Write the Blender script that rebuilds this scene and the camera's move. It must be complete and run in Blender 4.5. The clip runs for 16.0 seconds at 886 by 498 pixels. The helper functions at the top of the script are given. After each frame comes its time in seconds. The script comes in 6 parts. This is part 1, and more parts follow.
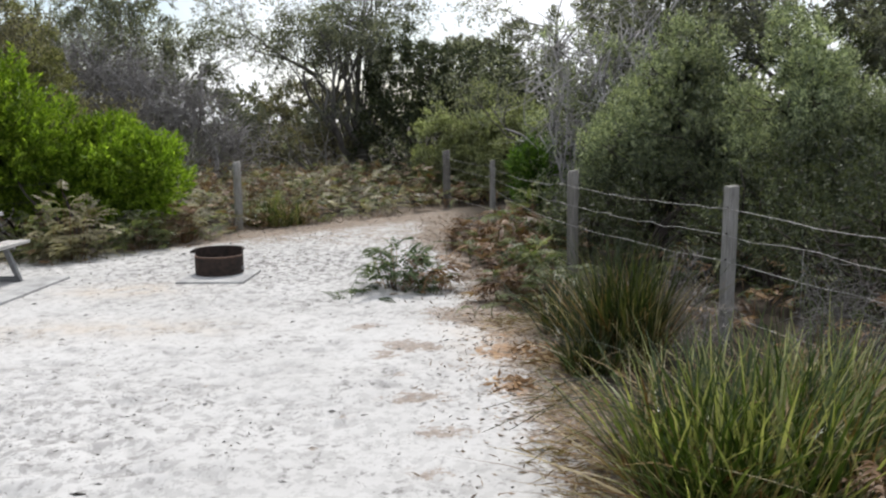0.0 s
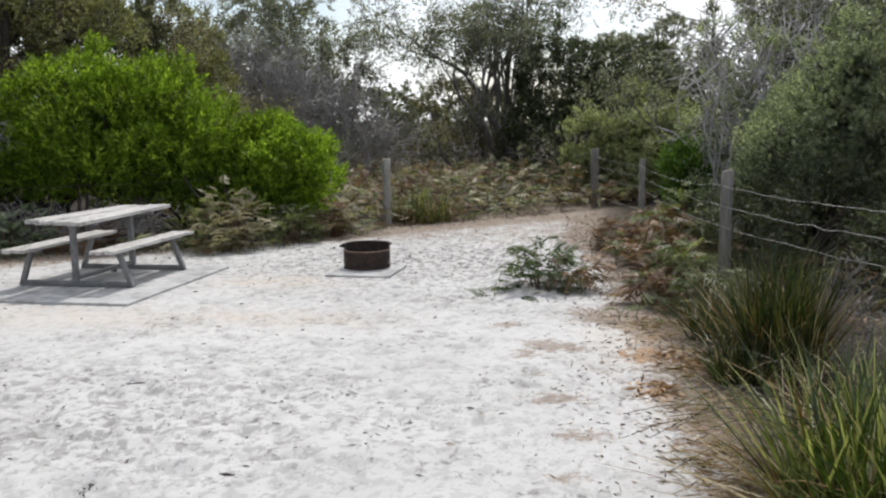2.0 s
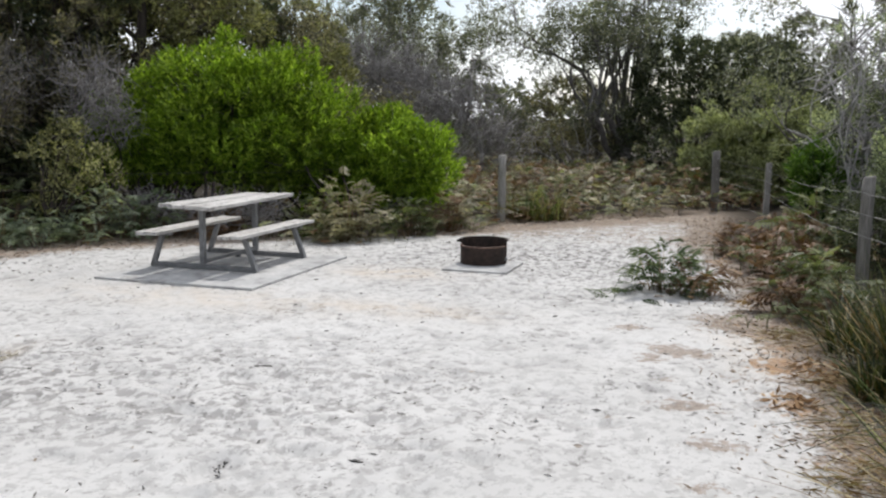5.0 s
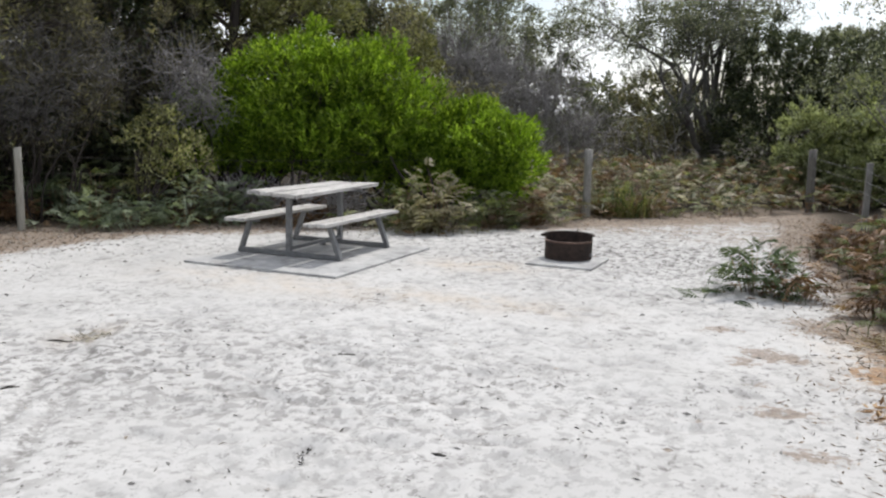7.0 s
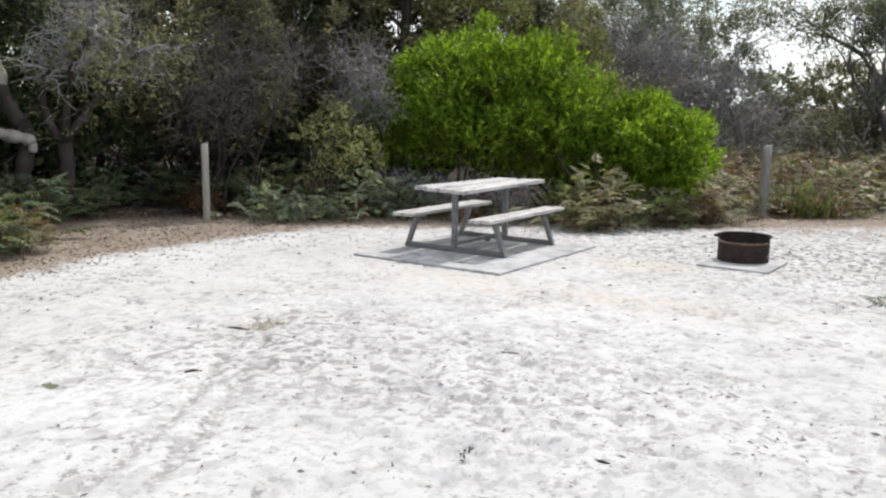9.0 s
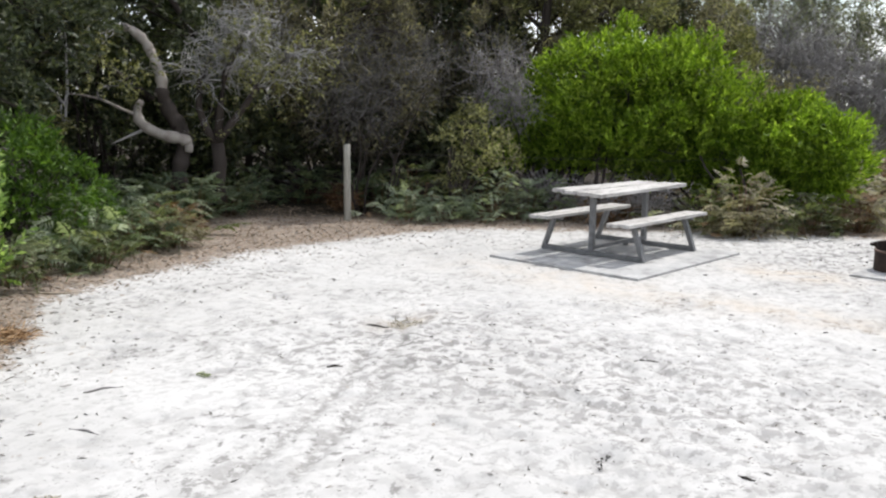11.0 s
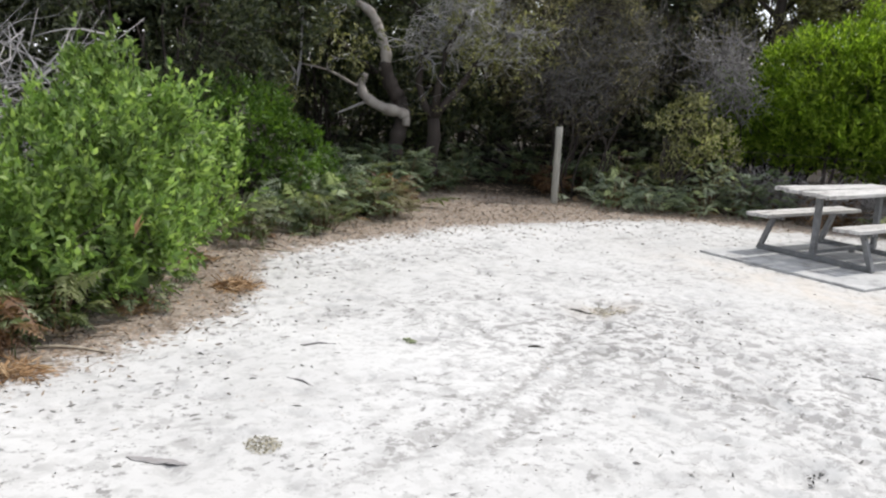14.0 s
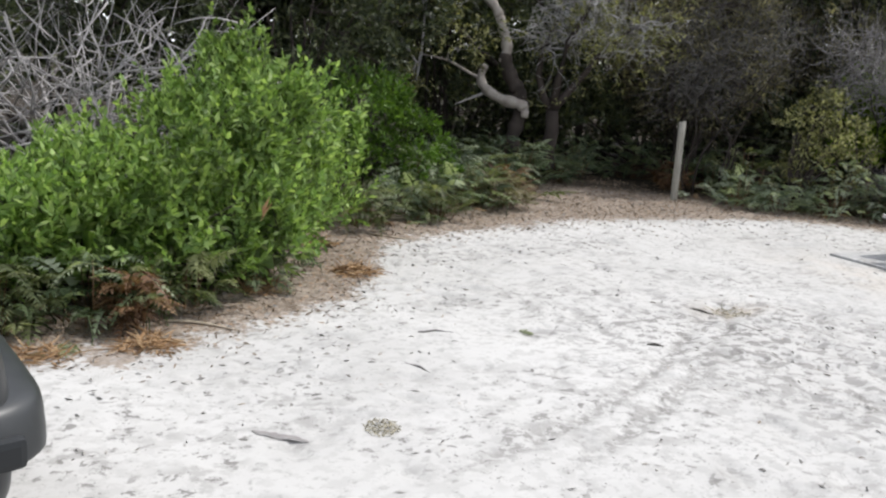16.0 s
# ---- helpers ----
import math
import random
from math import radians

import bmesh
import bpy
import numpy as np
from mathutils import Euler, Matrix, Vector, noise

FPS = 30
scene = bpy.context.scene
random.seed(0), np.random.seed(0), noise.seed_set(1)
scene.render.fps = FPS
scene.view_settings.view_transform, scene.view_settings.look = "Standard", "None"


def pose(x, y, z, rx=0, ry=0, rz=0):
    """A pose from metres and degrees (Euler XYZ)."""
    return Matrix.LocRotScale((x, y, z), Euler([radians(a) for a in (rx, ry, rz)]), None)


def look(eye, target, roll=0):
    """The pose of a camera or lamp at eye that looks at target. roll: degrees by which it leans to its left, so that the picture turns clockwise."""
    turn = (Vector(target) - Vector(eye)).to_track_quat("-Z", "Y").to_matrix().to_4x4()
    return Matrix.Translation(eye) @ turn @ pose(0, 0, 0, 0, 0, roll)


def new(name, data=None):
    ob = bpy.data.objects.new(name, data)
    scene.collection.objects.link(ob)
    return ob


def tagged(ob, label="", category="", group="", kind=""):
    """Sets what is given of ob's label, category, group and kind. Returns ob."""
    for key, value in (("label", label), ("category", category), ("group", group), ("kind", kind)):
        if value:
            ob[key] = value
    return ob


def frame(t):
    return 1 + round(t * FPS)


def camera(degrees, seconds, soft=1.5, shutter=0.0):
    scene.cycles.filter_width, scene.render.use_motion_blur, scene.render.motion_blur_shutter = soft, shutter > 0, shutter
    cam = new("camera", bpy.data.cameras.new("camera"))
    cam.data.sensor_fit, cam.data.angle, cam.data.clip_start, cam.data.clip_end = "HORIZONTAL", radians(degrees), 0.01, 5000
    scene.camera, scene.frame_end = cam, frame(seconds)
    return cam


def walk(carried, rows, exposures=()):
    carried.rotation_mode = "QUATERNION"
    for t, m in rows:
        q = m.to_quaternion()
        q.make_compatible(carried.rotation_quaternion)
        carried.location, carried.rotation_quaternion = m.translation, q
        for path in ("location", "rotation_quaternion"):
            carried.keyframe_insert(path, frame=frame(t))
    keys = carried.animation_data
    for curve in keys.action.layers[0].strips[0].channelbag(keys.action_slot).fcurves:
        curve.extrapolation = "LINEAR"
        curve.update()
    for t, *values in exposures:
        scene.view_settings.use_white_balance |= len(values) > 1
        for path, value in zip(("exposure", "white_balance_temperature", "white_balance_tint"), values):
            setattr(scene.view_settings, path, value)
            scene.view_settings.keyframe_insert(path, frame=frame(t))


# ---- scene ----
cam = camera(52.84, 16.0, soft=2.3)
# seconds, place, heading, tilt and lean of the hand-held camera
ROWS = [
    (0.0, 0.000, 0.000, 1.683, 0.02, -8.24, -0.95),
    (0.5, -0.003, 0.005, 1.683, 2.42, -8.27, -1.20),
    (1.0, -0.002, 0.020, 1.679, 4.71, -8.24, -1.26),
    (1.5, 0.014, 0.034, 1.677, 7.29, -8.22, -1.57),
    (2.0, 0.021, 0.032, 1.677, 9.50, -8.19, -0.94),
    (2.5, 0.025, 0.025, 1.677, 10.53, -8.16, -0.27),
    (3.0, -0.007, 0.016, 1.675, 11.25, -8.18, -0.28),
    (3.5, -0.046, 0.022, 1.671, 12.65, -8.14, -0.34),
    (4.0, -0.079, 0.028, 1.666, 14.30, -8.22, -0.09),
    (4.2, -0.090, 0.035, 1.665, 14.98, -8.23, 0.12),
    (6.3, -0.232, 0.060, 1.633, 18.39, -8.65, 0.79),
    (6.5, -0.233, 0.070, 1.631, 19.42, -8.69, 1.09),
    (7.0, -0.227, 0.106, 1.637, 21.25, -8.83, 1.33),
    (7.5, -0.226, 0.134, 1.649, 23.67, -9.00, 1.31),
    (8.0, -0.232, 0.143, 1.646, 26.20, -8.75, 1.55),
    (8.5, -0.247, 0.148, 1.646, 28.77, -9.11, 1.36),
    (9.0, -0.265, 0.150, 1.651, 31.84, -9.36, 0.89),
    (9.5, -0.279, 0.148, 1.656, 34.58, -9.37, 1.14),
    (10.0, -0.280, 0.139, 1.662, 36.65, -9.48, 1.45),
    (10.2, -0.282, 0.136, 1.666, 37.31, -9.32, 1.16),
    (12.3, -0.309, 0.090, 1.664, 46.12, -10.45, 2.21),
    (12.5, -0.312, 0.085, 1.663, 46.89, -10.43, 2.50),
    (13.0, -0.321, 0.074, 1.659, 48.90, -10.56, 2.77),
    (13.5, -0.339, 0.069, 1.653, 50.98, -10.75, 3.12),
    (14.0, -0.351, 0.060, 1.654, 53.18, -11.00, 3.43),
    (14.5, -0.365, 0.047, 1.649, 55.21, -11.29, 3.79),
    (15.0, -0.381, 0.033, 1.642, 56.73, -11.48, 3.86),
    (15.5, -0.391, 0.024, 1.637, 58.46, -11.69, 3.82),
    (16.0, -0.397, 0.011, 1.633, 60.26, -11.92, 4.10),
]


def aim(x, y, z, yaw, pitch, roll):
    a, b = radians(yaw), radians(pitch)
    return look((x, y, z), (x - math.sin(a) * math.cos(b), y + math.cos(a) * math.cos(b), z + math.sin(b)), roll)


walk(cam, [(r[0], aim(*r[1:])) for r in ROWS], ((0, 0.18), (3, 0.08), (4, 0.12), (6.3, 0.06), (7, 0.11), (8, 0.20), (9, 0.36), (10, 0.42), (12, 0.38), (15, 0.36), (16, 0.28)))

# ---- light: broken white cloud, high sun behind the scrub ----
SUN_EL, SUN_AZ = radians(57), radians(3)      # azimuth from +y towards +x
world = bpy.data.worlds.new("sky")
scene.world = world
world.use_nodes = True
wn, wl = world.node_tree.nodes, world.node_tree.links
wn.clear()
w_out = wn.new("ShaderNodeOutputWorld")
w_bg = wn.new("ShaderNodeBackground")
w_sky = wn.new("ShaderNodeTexSky")
w_sky.sky_type, w_sky.sun_disc = "NISHITA", False
w_sky.sun_elevation, w_sky.sun_rotation = SUN_EL, SUN_AZ
w_sky.air_density, w_sky.dust_density = 1.0, 1.5
w_co = wn.new("ShaderNodeTexCoord")
w_no = wn.new("ShaderNodeTexNoise")
w_no.inputs["Scale"].default_value, w_no.inputs["Detail"].default_value = 2.6, 7
w_map = wn.new("ShaderNodeMapping")
w_map.inputs["Scale"].default_value = (1, 1, 2.2)
w_map.inputs["Location"].default_value = (0.35, 0.1, 0.0)
w_ramp = wn.new("ShaderNodeValToRGB")
w_ramp.color_ramp.elements[0].position, w_ramp.color_ramp.elements[1].position = 0.38, 0.60
w_ramp.color_ramp.elements[0].color, w_ramp.color_ramp.elements[1].color = (0.12, 0.12, 0.12, 1), (0.96, 0.96, 0.96, 1)
w_mix = wn.new("ShaderNodeMix")
w_mix.data_type = "RGBA"
w_mix.inputs[7].default_value = (9.2, 9.4, 9.9, 1)
wl.new(w_co.outputs["Generated"], w_map.inputs[0])
wl.new(w_map.outputs[0], w_no.inputs["Vector"])
wl.new(w_no.outputs[0], w_ramp.inputs[0])
wl.new(w_ramp.outputs[0], w_mix.inputs[0])
wl.new(w_sky.outputs[0], w_mix.inputs[6])
wl.new(w_mix.outputs[2], w_bg.inputs[0])
w_bg.inputs[1].default_value = 0.122
wl.new(w_bg.outputs[0], w_out.inputs[0])

sun = new("sun", bpy.data.lights.new("sun", "SUN"))
sun.data.energy, sun.data.angle, sun.data.color = 2.8, radians(1.2), (1.0, 0.965, 0.92)
s_dir = Vector((math.sin(SUN_AZ) * math.cos(SUN_EL), math.cos(SUN_AZ) * math.cos(SUN_EL), math.sin(SUN_EL)))
sun.matrix_world = look(s_dir * 50, (0, 0, 0))


# ---- materials ----
class Nodes:
    """A short hand for a node material."""

    def __init__(self, name):
        self.mat = bpy.data.materials.new(name)
        self.mat.use_nodes = True
        self.n, self.l = self.mat.node_tree.nodes, self.mat.node_tree.links
        self.n.clear()
        self.out = self.n.new("ShaderNodeOutputMaterial")
        self.p = self.n.new("ShaderNodeBsdfPrincipled")
        self.l.new(self.p.outputs[0], self.out.inputs[0])
        self.geo = self.n.new("ShaderNodeNewGeometry")
        self.co = self.n.new("ShaderNodeTexCoord")

    def link(self, a, b):
        self.l.new(a, b)

    def noise(self, scale, detail=4, rough=0.55, vec=None, stretch=None):
        t = self.n.new("ShaderNodeTexNoise")
        t.inputs["Scale"].default_value, t.inputs["Detail"].default_value = scale, detail
        t.inputs["Roughness"].default_value = rough
        src = vec or self.geo.outputs["Position"]
        if stretch:
            m = self.n.new("ShaderNodeMapping")
            m.inputs["Scale"].default_value = stretch
            self.link(src, m.inputs[0])
            src = m.outputs[0]
        self.link(src, t.inputs["Vector"])
        return t.outputs[0]

    def ramp(self, fac, stops):
        r = self.n.new("ShaderNodeValToRGB")
        e = r.color_ramp.elements
        while len(e) < len(stops):
            e.new(0.5)
        for k, (pos, col) in enumerate(stops):
            e[k].position = pos
            e[k].color = (*col, 1) if isinstance(col, tuple) else (col, col, col, 1)
        self.link(fac, r.inputs[0])
        return r.outputs[0]

    def mix(self, fac, a, b, blend="MIX"):
        m = self.n.new("ShaderNodeMix")
        m.data_type, m.blend_type = "RGBA", blend
        for v, i in ((fac, 0), (a, 6), (b, 7)):
            if isinstance(v, (int, float)):
                m.inputs[i].default_value = v
            elif isinstance(v, tuple):
                m.inputs[i].default_value = (*v, 1)
            else:
                self.link(v, m.inputs[i])
        return m.outputs[2]

    def math(self, op, a, b=0.0):
        m = self.n.new("ShaderNodeMath")
        m.operation = op
        for v, i in ((a, 0), (b, 1)):
            if isinstance(v, (int, float)):
                m.inputs[i].default_value = v
            else:
                self.link(v, m.inputs[i])
        return m.outputs[0]

    def attr(self, name):
        a = self.n.new("ShaderNodeAttribute")
        a.attribute_name = name
        return a.outputs["Fac"]

    def island(self):
        return self.geo.outputs["Random Per Island"]

    def obj(self):
        return self.co.outputs["Object"]

    def bump(self, height, strength=0.5, dist=0.01):
        b = self.n.new("ShaderNodeBump")
        b.inputs["Strength"].default_value, b.inputs["Distance"].default_value = strength, dist
        self.link(height, b.inputs["Height"])
        self.link(b.outputs[0], self.p.inputs["Normal"])

    def done(self, col=None, rough=0.7, metal=0.0, spec=0.3):
        if col is not None:
            if isinstance(col, tuple):
                self.p.inputs["Base Color"].default_value = (*col, 1)
            else:
                self.link(col, self.p.inputs["Base Color"])
        if isinstance(rough, (int, float)):
            self.p.inputs["Roughness"].default_value = rough
        else:
            self.link(rough, self.p.inputs["Roughness"])
        self.p.inputs["Metallic"].default_value = metal
        self.p.inputs["Specular IOR Level"].default_value = spec
        return self.mat


def leaf_mat(name, dark, mid, light, through_amount=0.35, rough=0.5, patch=1.2, spec=0.3):
    """Leaf: each leaf its own shade, clumps lighter and darker, some light passing through."""
    m = Nodes(name)
    own = m.ramp(m.island(), [(0.0, dark), (0.55, mid), (1.0, light)])
    clump = m.ramp(m.noise(patch, 3), [(0.3, 0.6), (0.7, 1.3)])
    col = m.mix(1.0, own, clump, "MULTIPLY")
    m.done(col, rough, spec=spec)
    tr = m.n.new("ShaderNodeBsdfTranslucent")
    m.link(m.mix(1.0, col, (1.25, 1.35, 0.7), "MULTIPLY"), tr.inputs[0])
    ms = m.n.new("ShaderNodeMixShader")
    ms.inputs[0].default_value = through_amount
    m.link(m.p.outputs[0], ms.inputs[1])
    m.link(tr.outputs[0], ms.inputs[2])
    m.link(ms.outputs[0], m.out.inputs[0])
    return m.mat


def bark_mat(name, dark, light, scale=6.0):
    m = Nodes(name)
    n = m.noise(scale, 6, 0.65, m.geo.outputs["Position"], (1, 1, 0.35))
    big = m.noise(1.3, 3)
    col = m.mix(m.ramp(big, [(0.4, 0.0), (0.62, 0.6)]), m.ramp(n, [(0.3, dark), (0.7, light)]), light)
    m.bump(n, 0.7, 0.01)
    return m.done(col, 0.85, spec=0.15)


# sand: near white, grey scuffs and specks, brown needle litter by the edges
m = Nodes("sand")
fine = m.noise(55, 5, 0.7)
grain = m.noise(420, 2, 0.6)
mid = m.noise(7.5, 5, 0.6)
big = m.noise(0.55, 5, 0.6)
base = m.ramp(big, [(0.35, (0.467, 0.459, 0.444)), (0.62, (0.538, 0.530, 0.516))])
worn = m.ramp(m.noise(0.8, 4, 0.55), [(0.42, 0.0), (0.58, 1.0)])
worn2 = m.ramp(m.noise(1.2, 4, 0.6), [(0.45, 0.03), (0.58, 1.0)])
# broad soft mottling, then painted shade in footprints, then flecks of shadow and debris
mottle = m.ramp(m.noise(3.4, 5, 0.62), [(0.50, 0.0), (0.64, 0.42)])
base = m.mix(m.math("MULTIPLY", m.math("ADD", m.math("MULTIPLY", worn, 0.8), 0.2), mottle), base, (0.40, 0.392, 0.382))
dent_shade = m.math("MULTIPLY", m.attr("scuff_shade"), m.ramp(m.noise(11, 6, 0.66), [(0.42, 0.0), (0.58, 1.0)]))
base = m.mix(m.math("MULTIPLY", dent_shade, 0.45), base, (0.27, 0.263, 0.252))
soft_ = m.ramp(m.noise(6.5, 7, 0.68, None, (1.0, 0.8, 1.0)), [(0.52, 0.0), (0.575, 0.66)])
base = m.mix(m.math("MULTIPLY", worn2, soft_), base, (0.32, 0.312, 0.30))
fleck = m.ramp(m.noise(16, 6, 0.68, None, (1.0, 0.8, 1.0)), [(0.57, 0.0), (0.60, 0.9)])
base = m.mix(m.math("MULTIPLY", m.math("ADD", m.math("MULTIPLY", worn2, 0.7), 0.3), fleck), base, (0.20, 0.193, 0.184))
speck = m.ramp(m.noise(34, 4, 0.6), [(0.655, 0.0), (0.68, 0.8)])
base = m.mix(m.math("MULTIPLY", m.math("ADD", worn, 0.3), speck), base, (0.15, 0.142, 0.132))
# wheel tracks: small shadows of the broken crust put into the colour
tread_shade = m.math("MULTIPLY", m.attr("rut"), m.ramp(m.noise(18, 6, 0.68), [(0.44, 0.0), (0.53, 1.0)]))
base = m.mix(m.math("MULTIPLY", tread_shade, 0.9), base, (0.26, 0.252, 0.24))
warm = m.math("MULTIPLY", m.attr("warm"), m.ramp(m.noise(3.5, 5, 0.65), [(0.35, 0.0), (0.6, 1.0)]))
base = m.mix(m.math("MULTIPLY", warm, 0.7), base, (0.50, 0.40, 0.29))
fleck_zone = m.math("MULTIPLY", m.attr("fleck_zone"), m.ramp(m.noise(11, 6, 0.68, None, (1.0, 0.8, 1.0)), [(0.515, 0.0), (0.55, 1.0)]))
base = m.mix(m.math("MULTIPLY", fleck_zone, 0.85), base, (0.17, 0.162, 0.155))
# tan stains of crumbled bark where the tussocks shed
tan = m.math("ADD", m.attr("stain"), m.math("MULTIPLY", m.math("SUBTRACT", m.noise(13, 7, 0.74), 0.5), 3.4))
tan = m.math("MULTIPLY", m.ramp(tan, [(0.52, 0.0), (0.80, 1.0)]), m.ramp(m.attr("stain"), [(0.05, 0.0), (0.35, 1.0)]))
base = m.mix(m.math("MULTIPLY", tan, 0.8), base, m.ramp(m.noise(30, 4, 0.7), [(0.35, (0.19, 0.15, 0.12)), (0.65, (0.35, 0.29, 0.24))]))
rusty = m.math("ADD", m.attr("orange"), m.math("MULTIPLY", m.math("SUBTRACT", m.noise(14, 7, 0.74), 0.5), 3.4))
rusty = m.math("MULTIPLY", m.ramp(rusty, [(0.50, 0.0), (0.66, 1.0)]), m.ramp(m.attr("orange"), [(0.05, 0.0), (0.25, 1.0)]))
base = m.mix(m.math("MULTIPLY", rusty, 0.85), base, m.ramp(m.noise(38, 4, 0.7), [(0.35, (0.22, 0.125, 0.065)), (0.65, (0.42, 0.27, 0.15))]))
lit = m.math("ADD", m.attr("litter"), m.math("MULTIPLY", m.math("SUBTRACT", m.noise(4.0, 8, 0.75), 0.5), 1.5))
lit = m.math("ADD", lit, m.math("MULTIPLY", m.math("SUBTRACT", m.noise(22, 7, 0.72), 0.5), 1.6))
litcol = m.ramp(m.noise(45, 5, 0.75), [(0.32, (0.08, 0.058, 0.042)), (0.48, (0.24, 0.195, 0.155)), (0.68, (0.43, 0.38, 0.33))])
litcol = m.mix(m.ramp(m.noise(2.0, 4), [(0.48, 0.0), (0.68, 0.5)]), litcol, (0.38, 0.33, 0.285))
litcol = m.mix(m.ramp(m.noise(12, 7, 0.72), [(0.46, 0.0), (0.62, 0.7)]), litcol, (0.095, 0.078, 0.064))
litcol = m.mix(m.ramp(m.noise(27, 5, 0.65), [(0.58, 0.0), (0.63, 0.7)]), litcol, (0.36, 0.215, 0.115))
base = m.mix(m.ramp(lit, [(0.36, 0.0), (0.58, 1.0)]), base, litcol)
# dark soil, with the shade under scrub and sedge put into its colour
soil_shade = m.mix(m.noise(30, 4, 0.7), (0.02, 0.017, 0.013), (0.06, 0.048, 0.036))
base = m.mix(m.attr("soil_shade"), base, soil_shade)
hgt = m.math("ADD", m.math("MULTIPLY", mid, 0.9), m.math("ADD", m.math("MULTIPLY", fine, 0.4), m.math("MULTIPLY", grain, 0.08)))
m.bump(hgt, 0.2, 0.014)
SAND = m.done(base, 0.95, spec=0.1)

# weathered grey timber with pale raised grain
m = Nodes("weathered_timber")
g = m.noise(3.2, 7, 0.68, m.obj(), (16, 0.7, 9))
st = m.noise(2.2, 4, 0.6, m.obj())
col = m.ramp(g, [(0.28, (0.22, 0.21, 0.198)), (0.5, (0.50, 0.485, 0.463)), (0.75, (0.68, 0.665, 0.64))])
col = m.mix(m.ramp(st, [(0.45, 0.0), (0.7, 0.45)]), col, (0.34, 0.315, 0.29))
col = m.mix(m.ramp(m.noise(5.0, 8, 0.75, m.obj(), (3, 0.8, 3)), [(0.54, 0.0), (0.60, 0.75)]), col, (0.17, 0.16, 0.15))
m.bump(g, 0.6, 0.004)
TIMBER = m.done(col, 0.85, spec=0.2)

# fence post: split grey hardwood, grain upright
m = Nodes("post_timber")
g = m.noise(5, 7, 0.7, m.obj(), (22, 22, 0.9))
col = m.ramp(g, [(0.25, (0.08, 0.075, 0.07)), (0.5, (0.26, 0.25, 0.235)), (0.75, (0.42, 0.405, 0.38))])
col = m.mix(m.ramp(m.noise(3, 4, 0.6, m.obj()), [(0.5, 0.0), (0.75, 0.5)]), col, (0.17, 0.175, 0.13))
m.bump(g, 0.8, 0.006)
POST = m.done(col, 0.9, spec=0.15)

m = Nodes("dark_post_timber")
g = m.noise(5, 7, 0.7, m.obj(), (22, 22, 0.9))
col = m.ramp(g, [(0.25, (0.05, 0.047, 0.042)), (0.5, (0.16, 0.152, 0.138)), (0.75, (0.28, 0.268, 0.245))])
m.bump(g, 0.8, 0.006)
POST_DARK = m.done(col, 0.9, spec=0.15)

m = Nodes("pale_treated_post")
g = m.noise(5, 6, 0.65, m.obj(), (20, 20, 0.8))
col = m.ramp(g, [(0.25, (0.20, 0.19, 0.165)), (0.55, (0.36, 0.345, 0.30)), (0.8, (0.46, 0.44, 0.39))])
m.bump(g, 0.5, 0.004)
POST_PALE = m.done(col, 0.9, spec=0.15)

m = Nodes("galvanised_steel")
g = m.noise(18, 4, 0.6)
col = m.ramp(g, [(0.3, (0.15, 0.152, 0.156)), (0.7, (0.26, 0.263, 0.268))])
STEEL = m.done(col, m.ramp(g, [(0.3, 0.45), (0.7, 0.65)]), 0.35, spec=0.4)

m = Nodes("fence_wire")
col = m.ramp(m.noise(25, 3), [(0.35, (0.22, 0.21, 0.20)), (0.7, (0.42, 0.41, 0.40))])
WIRE = m.done(col, 0.5, 0.6)
m = Nodes("old_wire")
WIRE_OLD = m.done(m.ramp(m.noise(25, 3), [(0.35, (0.05, 0.045, 0.04)), (0.7, (0.14, 0.125, 0.115))]), 0.7, 0.4)

m = Nodes("rusted_iron")
g = m.noise(16, 7, 0.7)
g2 = m.noise(3.5, 4, 0.6, None, (1, 1, 0.4))
col = m.ramp(g, [(0.3, (0.014, 0.011, 0.010)), (0.52, (0.038, 0.026, 0.021)), (0.75, (0.08, 0.046, 0.034))])
col = m.mix(m.ramp(g2, [(0.5, 0.0), (0.7, 0.6)]), col, (0.026, 0.022, 0.021))
m.bump(g, 0.5, 0.004)
RUST = m.done(col, 0.8, 0.15, spec=0.3)

m = Nodes("worn_lip")
g = m.noise(20, 5, 0.7)
LIP = m.done(m.ramp(g, [(0.35, (0.06, 0.035, 0.026)), (0.7, (0.20, 0.13, 0.10))]), 0.6, 0.4)

m = Nodes("concrete")
g = m.noise(11, 7, 0.7)
b = m.noise(1.7, 4, 0.6)
col = m.ramp(b, [(0.3, (0.38, 0.38, 0.378)), (0.7, (0.48, 0.478, 0.47))])
col = m.mix(m.ramp(g, [(0.45, 0.0), (0.72, 0.55)]), col, (0.29, 0.285, 0.28))
col = m.mix(m.ramp(m.noise(3.1, 7, 0.7), [(0.50, 0.0), (0.60, 0.7)]), col, (0.235, 0.23, 0.225))
col = m.mix(m.ramp(m.noise(2.3, 8, 0.72), [(0.54, 0.0), (0.62, 0.85)]), col, (0.56, 0.55, 0.535))
m.bump(m.noise(90, 4, 0.7), 0.4, 0.004)
CONCRETE = m.done(col, 0.9, spec=0.2)

m = Nodes("ash")
g = m.noise(30, 6, 0.7)
ASH = m.done(m.ramp(g, [(0.35, (0.02, 0.02, 0.02)), (0.7, (0.16, 0.155, 0.15))]), 0.95)

